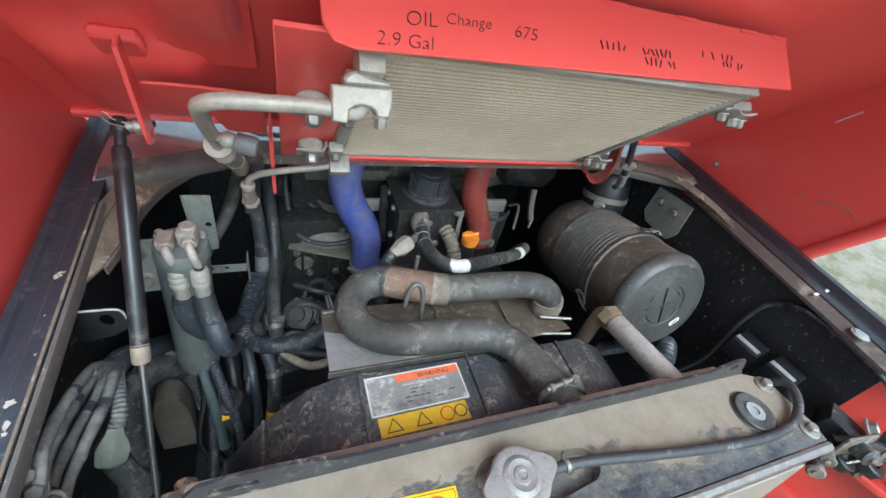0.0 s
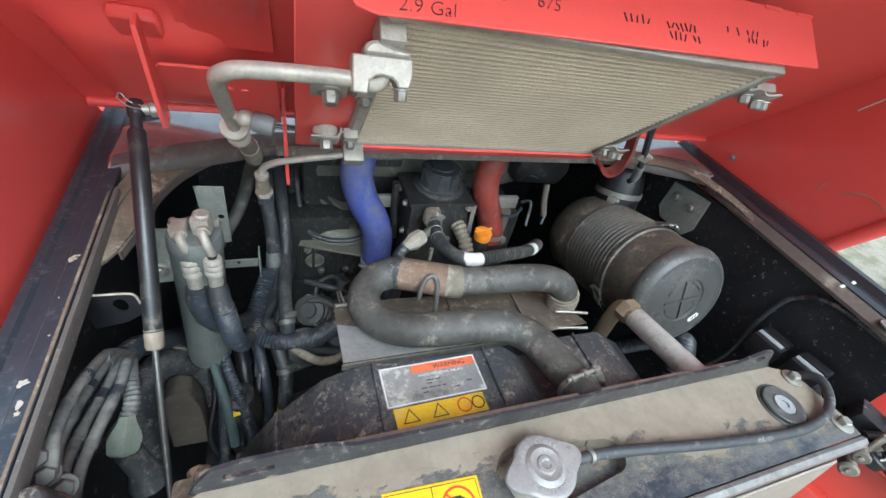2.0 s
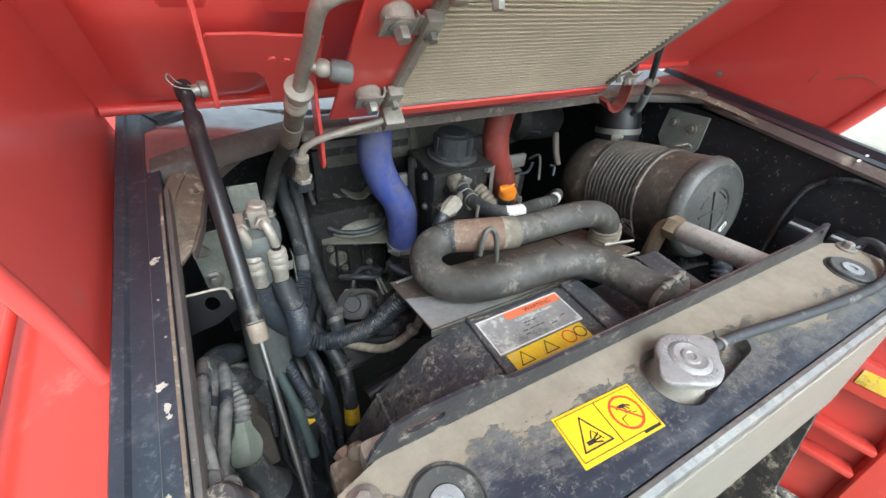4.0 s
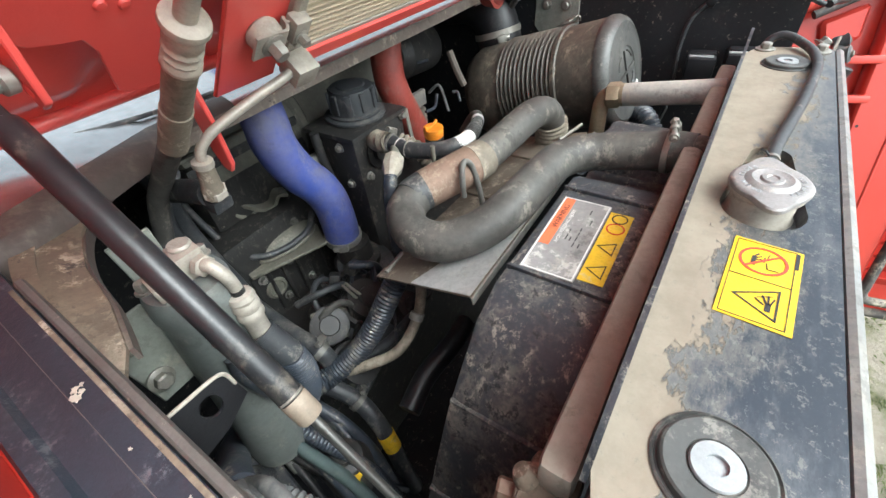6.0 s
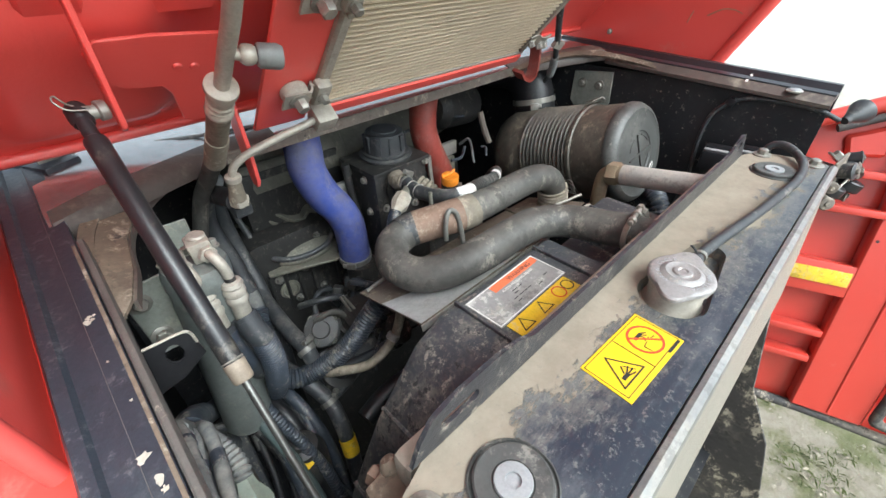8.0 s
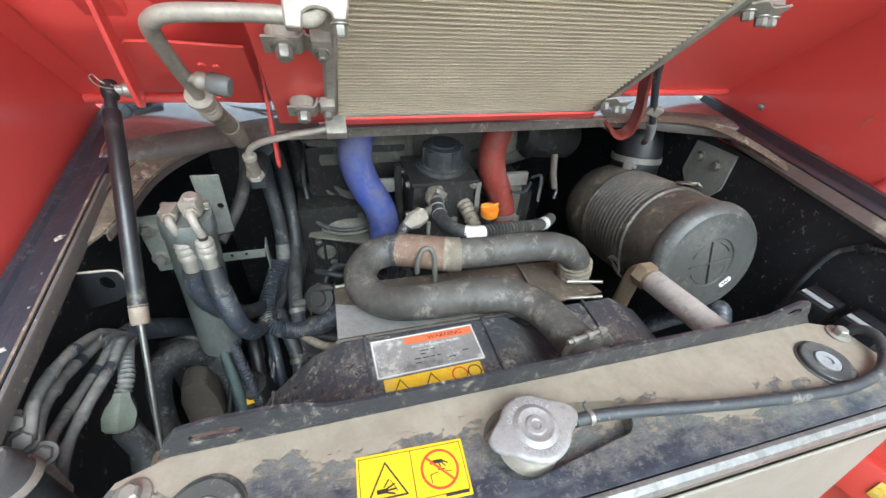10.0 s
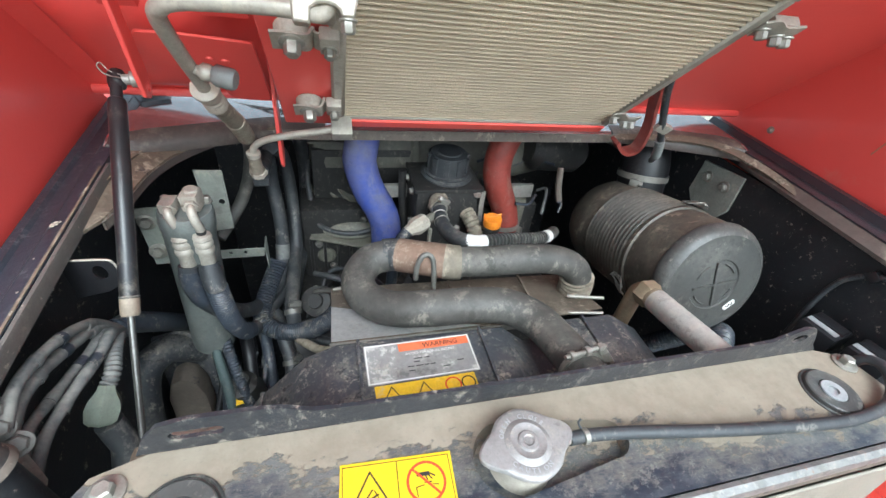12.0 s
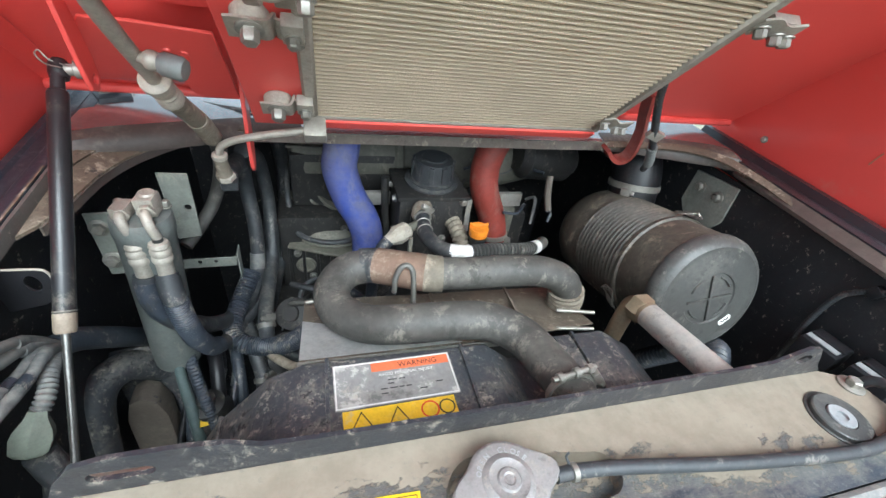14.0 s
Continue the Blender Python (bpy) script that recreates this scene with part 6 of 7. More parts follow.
part("side_tab", span((0.170, 0.52, 1.085), (0.205, 0.54, 1.149), 0.004), ENGINE_LIT, eng)
part("stay", tube([(-0.052, 0.53, 1.21), (-0.050, 0.528, 1.15), (-0.045, 0.52, 1.09)], 0.007, 10), ENGINE_SHADE, eng)
part("steel_strip", strip([(0.084, 0.466, 1.20), (0.083, 0.463, 1.17), (0.084, 0.460, 1.14)], (0.9, 0.3, 0), 0.010, 0.002), STEEL, eng)
part("rear_tank", lathe((0.22, 0.60, 1.225), (1, 0.05, -0.1), [(0, 0.03), (0.015, 0.045), (0.11, 0.045), (0.13, 0.03)], 26), ENGINE_SHADE, eng)
# wiring and injectors below the blue hose
thermo = part("thermostat_housing", lathe((-0.078, 0.486, 0.985), (0.02, 0.05, 1), [(0, 0.036), (0.012, 0.040), (0.020, 0.040), (0.024, 0.030), (0.052, 0.028)], 28), ENGINE_SHADE, eng, "dark pipe flange under the hose")
part("flange_ring", lathe((-0.078, 0.470, 0.990), (0.02, -0.3, 1), [(0, 0.046), (0.004, 0.048), (0.010, 0.048), (0.012, 0.042)], 28), HOSE_DARK, thermo)
lr = random.Random(11)
for k in range(16):
    p = Vector((-0.20 + 0.13 * lr.random(), 0.36 + 0.12 * lr.random(), 0.93 + 0.10 * lr.random()))
    q = p + Vector((lr.uniform(-0.05, 0.05), lr.uniform(-0.04, 0.04), lr.uniform(-0.06, 0.03)))
    mid = (p + q) / 2 + Vector((lr.uniform(-0.02, 0.02), lr.uniform(-0.02, 0.02), lr.uniform(0.0, 0.035)))
    part("wiring", tube([p, mid, q], lr.choice((0.0022, 0.003, 0.0045)), 8, 6), lr.choice((HOSE_DARK, LOOM, ENGINE_SHADE, WIRE_DUST)), eng)
for k in range(9):
    p = (-0.21 + 0.14 * lr.random(), 0.37 + 0.13 * lr.random(), 0.925 + 0.075 * lr.random())
    part("connector", block(p, (0.014 + 0.012 * lr.random(), 0.012, 0.016 + 0.010 * lr.random()), Euler((lr.random(), lr.random(), lr.random())).to_matrix(), 0.002), lr.choice((HOSE_DARK, ENGINE_SHADE, ENGINE_LIT)), eng)
for k in range(10):
    p = Vector((0.08 + 0.18 * lr.random(), 0.46 + 0.15 * lr.random(), 1.12 + 0.12 * lr.random()))
    q = p + Vector((lr.uniform(-0.06, 0.06), lr.uniform(0.0, 0.06), lr.uniform(-0.08, 0.05)))
    part("wiring", tube([p, (p + q) / 2 + Vector((lr.uniform(-0.02, 0.02), 0, lr.uniform(-0.02, 0.03))), q], lr.choice((0.002, 0.003)), 8, 6), lr.choice((HOSE_DARK, LOOM, WIRE_DUST)), eng)
for c, r, ax_, w in (((-0.175, 0.455, 1.015), 0.028, (0.5, -1, 0.5), 0.0045), ((-0.190, 0.440, 0.985), 0.022, (0.2, -1, 0.4), 0.004), ((-0.150, 0.430, 0.990), 0.020, (-0.3, -1, 0.6), 0.003), ((-0.118, 0.440, 1.005), 0.018, (0.3, -1, 0.8), 0.003)):
    pts = ring_points(c, ax_, r, 14)
    part("wire_loop", tube(pts[:12], w, 10, 4), HOSE_DARK if w > 0.0035 else LOOM, eng)
for p, s_, t_ in (((-0.120, 0.445, 1.035), (0.030, 0.018, 0.016), 0.4), ((-0.150, 0.46, 1.025), (0.020, 0.016, 0.024), 0.9), ((-0.105, 0.43, 1.000), (0.018, 0.018, 0.030), 0.2), ((-0.135, 0.41, 0.965), (0.026, 0.022, 0.040), 0.6)):
    part("connector", block(p, s_, Euler((0.3, 0.4, t_)).to_matrix(), 0.003), ENGINE_SHADE, eng)
for p, ax_, r, h_ in (((-0.150, 0.415, 0.985), (0.2, -0.5, 0.8), 0.034, 0.040), ((-0.205, 0.425, 1.000), (-0.3, -0.6, 0.7), 0.026, 0.035), ((-0.225, 0.385, 0.955), (0.1, -0.7, 0.6), 0.030, 0.05), ((-0.115, 0.375, 0.955), (0.3, -0.6, 0.7), 0.026, 0.04)):
    boss = part("pump_housing", lathe(p, ax_, [(0, r * 1.1), (h_ * 0.3, r * 1.1), (h_ * 0.34, r * 0.92), (h_ * 0.7, r * 0.9), (h_ * 0.74, r), (h_ * 0.86, r), (h_ * 0.9, r * 0.55), (h_, r * 0.5), (h_, 0)], 26), ENGINE_SHADE, eng, "dark oily pump housing")
    fr_ = frame_of(ax_)
    for k in range(4):
        a = 0.6 + k * 1.571
        part("bolt", bolt(Vector(p) + fr_ @ Vector((r * 0.98 * math.cos(a), r * 0.98 * math.sin(a), h_ * 0.3)), ax_, 0.0042, 1.3, 1.2), ENGINE_LIT, boss)
for pts, r, mat in (
    ([(-0.215, 0.47, 1.03), (-0.195, 0.445, 1.045), (-0.165, 0.435, 1.04), (-0.145, 0.445, 1.015), (-0.155, 0.455, 0.985)], 0.0055, HOSE_DARK),
    ([(-0.225, 0.45, 0.985), (-0.215, 0.42, 1.03), (-0.190, 0.405, 1.045), (-0.172, 0.405, 1.02), (-0.180, 0.41, 0.98)], 0.0048, RUBBER),
    ([(-0.165, 0.42, 1.05), (-0.158, 0.405, 1.02), (-0.150, 0.395, 0.99), (-0.145, 0.385, 0.95)], 0.0022, ZINC),
    ([(-0.160, 0.42, 1.05), (-0.150, 0.402, 1.02), (-0.138, 0.39, 0.99), (-0.13, 0.38, 0.95)], 0.0022, ZINC),
    ([(-0.13, 0.44, 1.05), (-0.115, 0.425, 1.045), (-0.098, 0.42, 1.03), (-0.092, 0.415, 1.0)], 0.0065, LOOM),
    ([(-0.24, 0.36, 1.0), (-0.21, 0.35, 0.985), (-0.17, 0.345, 0.975), (-0.12, 0.34, 0.98)], 0.008, HOSE_DARK),
):
    part("wiring", tube(pts, r, 10, 8), mat, eng)
part("loom_plug", tube([(0.225, 0.47, 1.245), (0.222, 0.455, 1.215), (0.226, 0.445, 1.190)], 0.006, 8, 4), MUD, eng, "brown dusty plug")
# dark low pipework
pp = thing("wiring_loom", (-0.2, 0.32, 1.0), "black corrugated wiring loom bending under the shield", "loom")
part("loom", tube([(-0.275, 0.475, 1.060), (-0.291, 0.440, 1.034), (-0.301, 0.408, 1.016), (-0.300, 0.386, 1.005), (-0.284, 0.372, 0.998), (-0.257, 0.363, 0.998), (-0.224, 0.345, 1.018), (-0.196, 0.330, 1.050), (-0.172, 0.320, 1.085), (-0.150, 0.315, 1.108)], 0.0140, 16, 8, rib=0.0018, pitch=0.0050), LOOM, pp)
tp = thing("fuel_pipe", (-0.18, 0.26, 1.04), "tan dusted metal pipe under the heat shield", "pipe")
part("pipe", tube([(-0.128, 0.296, 1.13), (-0.140, 0.295, 1.070), (-0.162, 0.294, 1.038), (-0.198, 0.298, 1.020), (-0.228, 0.325, 1.008), (-0.25, 0.36, 0.99)], 0.0070, 14), HOSE_TAN, tp)
part("collar", disc((-0.152, 0.2945, 1.050), (-0.6, 0, -0.6), 0.0095, 0.010, 0.001), STEEL, tp)
lowh = thing("bypass_hose", (-0.265, 0.25, 0.9), "dusty bypass hose with a clamp and a yellow band", "hose")
part("hose", tube([(-0.285, 0.42, 0.985), (-0.270, 0.370, 0.979), (-0.258, 0.335, 0.952), (-0.259, 0.310, 0.930), (-0.263, 0.290, 0.894), (-0.27, 0.27, 0.835), (-0.27, 0.26, 0.78)], 0.0115, 16), HOSE_DARK, lowh)
part("clamp", hose_clamp((-0.258, 0.335, 0.952), (0.1, -0.75, -0.65), 0.0122, 0.008, (0.6, 0, 0.5)), DULL_BOLT, lowh)
part("yellow_band", tube([(-0.2615, 0.296, 0.906), (-0.263, 0.290, 0.894), (-0.2645, 0.285, 0.881)], 0.0124, 16, 3), YELLOW_DUST, lowh, "yellow tape band")
part("branch", tube([(-0.259, 0.340, 0.955), (-0.235, 0.345, 0.950), (-0.190, 0.350, 0.965)], 0.0100, 14), HOSE_DARK, lowh)
for pts, r in (([(-0.245, 0.25, 0.99), (-0.20, 0.255, 1.0), (-0.15, 0.25, 1.005), (-0.10, 0.26, 0.99)], 0.014), ([(-0.33, 0.38, 1.00), (-0.318, 0.33, 0.98), (-0.315, 0.28, 0.92), (-0.32, 0.24, 0.82)], 0.010), ([(-0.305, 0.40, 0.985), (-0.292, 0.34, 0.955), (-0.288, 0.30, 0.90), (-0.295, 0.27, 0.82)], 0.009), ([(-0.35, 0.34, 1.03), (-0.345, 0.29, 0.98), (-0.35, 0.25, 0.90), (-0.36, 0.22, 0.82)], 0.008)):
    hh = thing("rubber_hose", pts[-1], "dark rubber hose running down beside the engine", "hose", "hoses beside the engine")
    part("hose", tube(pts, r, 14), LOOM if r < 0.0095 else BOX_BLACK, hh)
teal = thing("sheathed_lead", (-0.33, 0.26, 0.90), "teal dusted sheathed lead below the drier can", "wiring")
part("lead", tube([(-0.353, 0.315, 1.050), (-0.349, 0.300, 1.025), (-0.344, 0.286, 1.000), (-0.338, 0.268, 0.960), (-0.335, 0.25, 0.90)], 0.0058, 12, 8, r_end=0.0085), TEAL, teal)
part("lead", tube([(-0.340, 0.320, 1.050), (-0.332, 0.300, 1.020), (-0.322, 0.280, 0.985), (-0.312, 0.260, 0.93), (-0.31, 0.24, 0.88)], 0.0075, 12, 8, rib=0.001, pitch=0.005), LOOM, teal)
cr_ = random.Random(21)
for k in range(5):
    x0, y0 = -0.366 + 0.018 * k, 0.350 - 0.004 * cr_.random()
    sag = [(x0, y0 + 0.05, 0.980), (x0 + cr_.uniform(-0.008, 0.012), y0 + 0.005, 0.968 + cr_.uniform(-0.012, 0.004)), (x0 + cr_.uniform(-0.012, 0.016), y0 - 0.040, 0.935), (x0 + cr_.uniform(-0.015, 0.015), y0 - 0.075, 0.88), (x0 + cr_.uniform(-0.015, 0.015), y0 - 0.085, 0.80)]
    bh_ = thing("wiring_lead", sag[-1], "dark dusty sheathed lead hanging beside the engine", "wiring", "leads beside the engine")
    rr = cr_.choice((0.0038, 0.0050, 0.0062, 0.0072))
    part("lead", tube(sag, rr, 12, 8, rib=0.0012 if rr > 0.006 else 0.0, pitch=0.005, wobble=0.06), cr_.choice((LOOM, HOSE_DARK, BOX_BLACK)), bh_)
    part("tape_band", tube([sag[1], Vector(sag[1]) * 0.8 + Vector(sag[2]) * 0.2, Vector(sag[1]) * 0.6 + Vector(sag[2]) * 0.4], rr * 1.25, 12, 3), cr_.choice((WIRE_DUST, LOOM)), bh_)
yl = thing("yellow_tag", (-0.330, 0.275, 0.955), "small yellow tag on a dark pump", "tag")
part("tag", block((-0.330, 0.268, 0.965), (0.016, 0.003, 0.016), Euler((-0.6, 0, 0.2)).to_matrix(), 0.0006), YELLOW_DUST, yl)
part("pump", lathe((-0.325, 0.30, 0.86), (0, -0.1, 1), [(0, 0.03), (0.09, 0.03), (0.10, 0.024), (0.115, 0.022), (0.12, 0.012), (0.13, 0.012)], 22), ENGINE_SHADE, yl, "dark cylindrical pump")

# ---- receiver drier ----
dr = thing("receiver_drier", (-0.352, 0.322, 1.05), "grey-green receiver drier can with aluminium fittings", "receiver drier")
DT, DB = Vector((-0.3385, 0.3235, 1.272)), Vector((-0.3575, 0.331, 1.032))
dd = (DT - DB).normalized()
L = (DT - DB).length
DF = frame_of(dd, (0, -1, 0))
part("can", lathe(DB, dd, [(0, 0.0235), (0.002, 0.0272), (0.010, 0.0278), (L - 0.024, 0.0278), (L - 0.021, 0.0292), (L - 0.012, 0.0292), (L - 0.004, 0.0285), (L, 0.0270), (L, 0)], 40), DRIER_CAN, dr)


def lid_at(u, v, w=0.0):
    """A place over the drier's lid: u across, v away from the front, w up."""
    return DT + Vector((u, v, 0)) + dd * w


for u, v, w, h_ in ((-0.0135, -0.004, 0.016, 0.014), (0.0085, 0.001, 0.019, 0.021)):
    part("fitting_block", block(lid_at(u, v, h_ / 2), (w, 0.021, h_), Euler((0.04, -0.05, -0.10)).to_matrix(), 0.0022), ALU, dr, "aluminium fitting block")
part("fitting_cap", lathe(lid_at(0.0085, 0.003, 0.0205), dd, [(0, 0.0078), (0.002, 0.0082), (0.0035, 0.0070), (0.0035, 0)], 20), ALU, dr)
for u, v, r_ in ((-0.0215, 0.010, 0.0046), (0.0215, 0.009, 0.0042), (-0.002, 0.014, 0.0038)):
    part("bolt", bolt(lid_at(u, v, 0.002), dd, r_, 1.35, 1.6), ZINC, dr)
for u, w, f0, f1 in ((-0.0125, 0.007, Vector((-0.3448, 0.3035, 1.249)), Vector((-0.3440, 0.2975, 1.203))), (0.0100, 0.010, Vector((-0.3207, 0.2975, 1.2535)), Vector((-0.3222, 0.2960, 1.205)))):
    part("hex_nut", lathe(lid_at(u, -0.011, w), (0.15, -1, -0.05), [(0, 0.0070), (0.001, 0.0082), (0.006, 0.0082), (0.007, 0.0062)], 6), ALU, dr)
    mid_ = lid_at(u + 0.002, -0.022, w + 0.001)
    part("stub_pipe", tube([lid_at(u, -0.012, w), mid_, mid_ * 0.55 + f0 * 0.45 + Vector((0.001, -0.004, 0.003)), f0 + Vector((0, 0.0, 0.006)), f0], 0.0048, 14), ALU, dr, "bent aluminium stub pipe")
    fd = (f1 - f0).normalized()
    part("neck_band", lathe(f0 - fd * 0.004, fd, [(0, 0.0052), (0.006, 0.0052)], 14), INK, dr)
    part("ferrule", lathe(f0, fd, [(0, 0.007), (0.001, 0.0090), (0.005, 0.0103), (0.008, 0.0090), (0.0105, 0.0102), (0.014, 0.0103), (0.017, 0.0090), (0.0195, 0.0102), (0.023, 0.0103), (0.026, 0.0090), (0.028, 0.0082), (0.048, 0.0082)], 26), ALU, dr, "crimped aluminium ferrule")
part("strap_plate", slab([(-0.403, 0.345, 1.258), (-0.366, 0.342, 1.262), (-0.354, 0.339, 1.180), (-0.398, 0.341, 1.176)], (0.0, 0.003, 0), 0.001), DRIER, dr, "bolted mounting plate")
for p in ((-0.391, 0.3435, 1.241), (-0.389, 0.3400, 1.199)):
    part("bolt", bolt(p, (0.1, -1, 0.15), 0.0068, 1.5, 1.0), ZINC, dr)
part("back_plate", slab([(-0.3530, 0.4220, 1.2680), (-0.3180, 0.4220, 1.2670), (-0.3190, 0.4220, 1.1720), (-0.3490, 0.4220, 1.1670)], (0, 0.003, 0), 0.001, [ring_points((-0.3270, 0.422, 1.2180), (0, -1, 0), 0.004, 12)]), DRIER, dr, "grey-green back plate with a hole")
ls = thing("loom_bracket", (-0.29, 0.44, 1.05), "thin grey drilled steel bracket strip", "bracket")
part("strip", slab([(-0.3650, 0.455, 1.1060), (-0.2900, 0.455, 1.1070), (-0.2920, 0.455, 1.0900), (-0.3690, 0.455, 1.0880)], (0, 0.002, 0), 0.0005, [ring_points((x, 0.455, 1.0995), (0, 1, 0), 0.003, 8) for x in (-0.3200, -0.3420)]), DRIER, ls)
part("end_flange", slab([(-0.2900, 0.455, 1.1110), (-0.2900, 0.478, 1.1150), (-0.2900, 0.474, 1.0540), (-0.2900, 0.458, 1.0540)], (0.002, 0, 0), 0.0005), DRIER, ls)


def hose_thing(label, pts, r, mat, rib=0.0, pitch=0.005, category="hose", name="rubber_hose"):
    h_ = thing(name, min(pts, key=lambda p: p[2]), label, category)
    part("hose", tube(pts, r, 16, 8, rib=rib, pitch=pitch), mat, h_)
    return h_


h1 = hose_thing("black taped air-conditioning hose looping from the drier to the cowl", [(-0.3440, 0.2978, 1.208), (-0.3455, 0.2935, 1.190), (-0.341, 0.2915, 1.165), (-0.329, 0.303, 1.128), (-0.322, 0.335, 1.088), (-0.319, 0.370, 1.050), (-0.305, 0.410, 1.020), (-0.281, 0.460, 1.015), (-0.270, 0.500, 1.050), (-0.270, 0.530, 1.113), (-0.277, 0.550, 1.175), (-0.2755, 0.540, 1.215), (-0.272, 0.505, 1.248), (-0.268, 0.440, 1.268), (-0.2665, 0.400, 1.276)], 0.0116, HOSE_DARK)
part("wrap", tube([(-0.3442, 0.2965, 1.202), (-0.3455, 0.2935, 1.190), (-0.341, 0.2915, 1.165), (-0.335, 0.2965, 1.146)], 0.0121, 16, 5), LOOM, h1)
part("tape_band", tube([(-0.271, 0.498, 1.047), (-0.270, 0.505, 1.059), (-0.2698, 0.511, 1.071)], 0.0124, 16, 3), WIRE_DUST, h1)
h2 = hose_thing("black hose with a corrugated sleeve looping from the drier", [(-0.3222, 0.2962, 1.210), (-0.3205, 0.2890, 1.196), (-0.3170, 0.2830, 1.180), (-0.3150, 0.2835, 1.150), (-0.3160, 0.3000, 1.101), (-0.3160, 0.3350, 1.042), (-0.309, 0.370, 1.008), (-0.296, 0.415, 0.996), (-0.272, 0.460, 1.001), (-0.254, 0.500, 1.023), (-0.248, 0.535, 1.060), (-0.249, 0.565, 1.105), (-0.252, 0.580, 1.163), (-0.256, 0.560, 1.225), (-0.262, 0.490, 1.270)], 0.0112, HOSE_DARK)
part("sleeve", tube([(-0.3172, 0.2835, 1.182), (-0.3150, 0.2835, 1.150), (-0.3160, 0.3000, 1.101), (-0.3160, 0.3350, 1.042), (-0.313, 0.352, 1.024)], 0.0122, 16, 8, rib=0.0014, pitch=0.0034), LOOM, h2, "finely corrugated sleeve")
part("wrap", tube([(-0.3220, 0.2950, 1.206), (-0.3200, 0.2880, 1.192), (-0.3172, 0.2835, 1.182)], 0.0122, 16, 4), HOSE_DARK, h2)
part("yellow_mark", tube([(-0.2585, 0.489, 1.016), (-0.256, 0.495, 1.020), (-0.254, 0.500, 1.023)], 0.0120, 16, 3), YELLOW_DUST, h2, "yellow tape mark")
hose_thing("thick dark hose hanging behind the other hoses", [(-0.235, 0.66, 1.24), (-0.228, 0.67, 1.17), (-0.228, 0.66, 1.10), (-0.236, 0.62, 1.04), (-0.248, 0.56, 1.00), (-0.262, 0.48, 0.97), (-0.28, 0.42, 0.93)], 0.015, HOSE_DARK)
h3 = hose_thing("dark hose with a steel clamp ending under the shield", [(-0.252, 0.58, 1.10), (-0.252, 0.53, 1.052), (-0.252, 0.48, 1.034), (-0.253, 0.43, 1.030), (-0.251, 0.392, 1.026), (-0.250, 0.378, 1.012), (-0.250, 0.372, 0.985), (-0.250, 0.375, 0.94)], 0.0118, HOSE_DARK)
part("clamp", hose_clamp((-0.2505, 0.386, 1.021), (0.1, -0.75, -0.6), 0.0122, 0.008, (0.4, 0, 0.8)), DULL_BOLT, h3, "worm-drive clamp")

# ---- wiring at the near side ----
wl = thing("wire_bundle", (-0.405, 0.22, 1.18), "tan dusted taped wire bundle fanning out from a trunk", "wiring")
part("trunk", tube([(-0.352, 0.425, 0.985), (-0.393, 0.360, 1.046), (-0.396, 0.290, 1.125), (-0.402, 0.250, 1.168), (-0.405, 0.228, 1.182)], 0.0125, 14), LOOM, wl)
for pts, r in (
    ([(-0.402, 0.230, 1.183), (-0.405, 0.204, 1.220), (-0.402, 0.165, 1.246), (-0.402, 0.135, 1.257), (-0.402, 0.105, 1.260), (-0.400, 0.080, 1.250)], 0.0046),
    ([(-0.402, 0.230, 1.182), (-0.405, 0.205, 1.211), (-0.405, 0.166, 1.230), (-0.405, 0.131, 1.243), (-0.407, 0.105, 1.242), (-0.407, 0.078, 1.228)], 0.0052),
    ([(-0.401, 0.230, 1.181), (-0.400, 0.203, 1.204), (-0.404, 0.174, 1.205), (-0.410, 0.135, 1.208), (-0.408, 0.097, 1.218), (-0.405, 0.072, 1.208)], 0.0046),
    ([(-0.400, 0.230, 1.180), (-0.393, 0.202, 1.205), (-0.393, 0.175, 1.206), (-0.400, 0.127, 1.206), (-0.404, 0.096, 1.202), (-0.405, 0.065, 1.185)], 0.0050),
):
    part("branch", tube(pts, r, 14, 8, wobble=0.14), WIRE_DUST, wl)
    for f_ in (1, 2, 3):
        p_, q_ = Vector(pts[f_]), Vector(pts[f_ + 1])
        part("tape_turn", tube([p_, p_ + (q_ - p_) * 0.12, p_ + (q_ - p_) * 0.24], r * 1.14, 12, 3, wobble=0.1), WIRE_DUST if f_ != 2 else LOOM, wl)
cn = thing("connector_plug", (-0.393, 0.135, 1.13), "grey-green rubber connector boot on a corrugated cable", "connector")
part("cable", tube([(-0.402, 0.226, 1.182), (-0.392, 0.195, 1.192), (-0.386, 0.170, 1.188), (-0.389, 0.155, 1.180)], 0.0066, 14, 8, rib=0.002, pitch=0.0045), WIRE_DUST, cn)
part("boot", lathe((-0.388, 0.158, 1.184), (-0.12, -0.5, -0.55), [(0, 0.007), (0.006, 0.0085), (0.015, 0.0140), (0.021, 0.0155), (0.032, 0.0140), (0.036, 0.010), (0.038, 0.0)], 6), BOOT, cn)
part("socket", lathe((-0.392, 0.140, 1.150), (0.2, -0.2, -1), [(0, 0.012), (0.03, 0.012), (0.05, 0.02)], 16), HOSE_DARK, cn)
hb = thing("wire_bracket", (-0.39, 0.21, 1.27), "bent thin steel bracket on the side wall", "bracket")
part("frame", tube([(-0.412, 0.2155, 1.2885), (-0.392, 0.2155, 1.2880), (-0.376, 0.2160, 1.2870), (-0.3705, 0.2165, 1.2835), (-0.3690, 0.2175, 1.272)], 0.0011, 8, 6), ALU, hb)
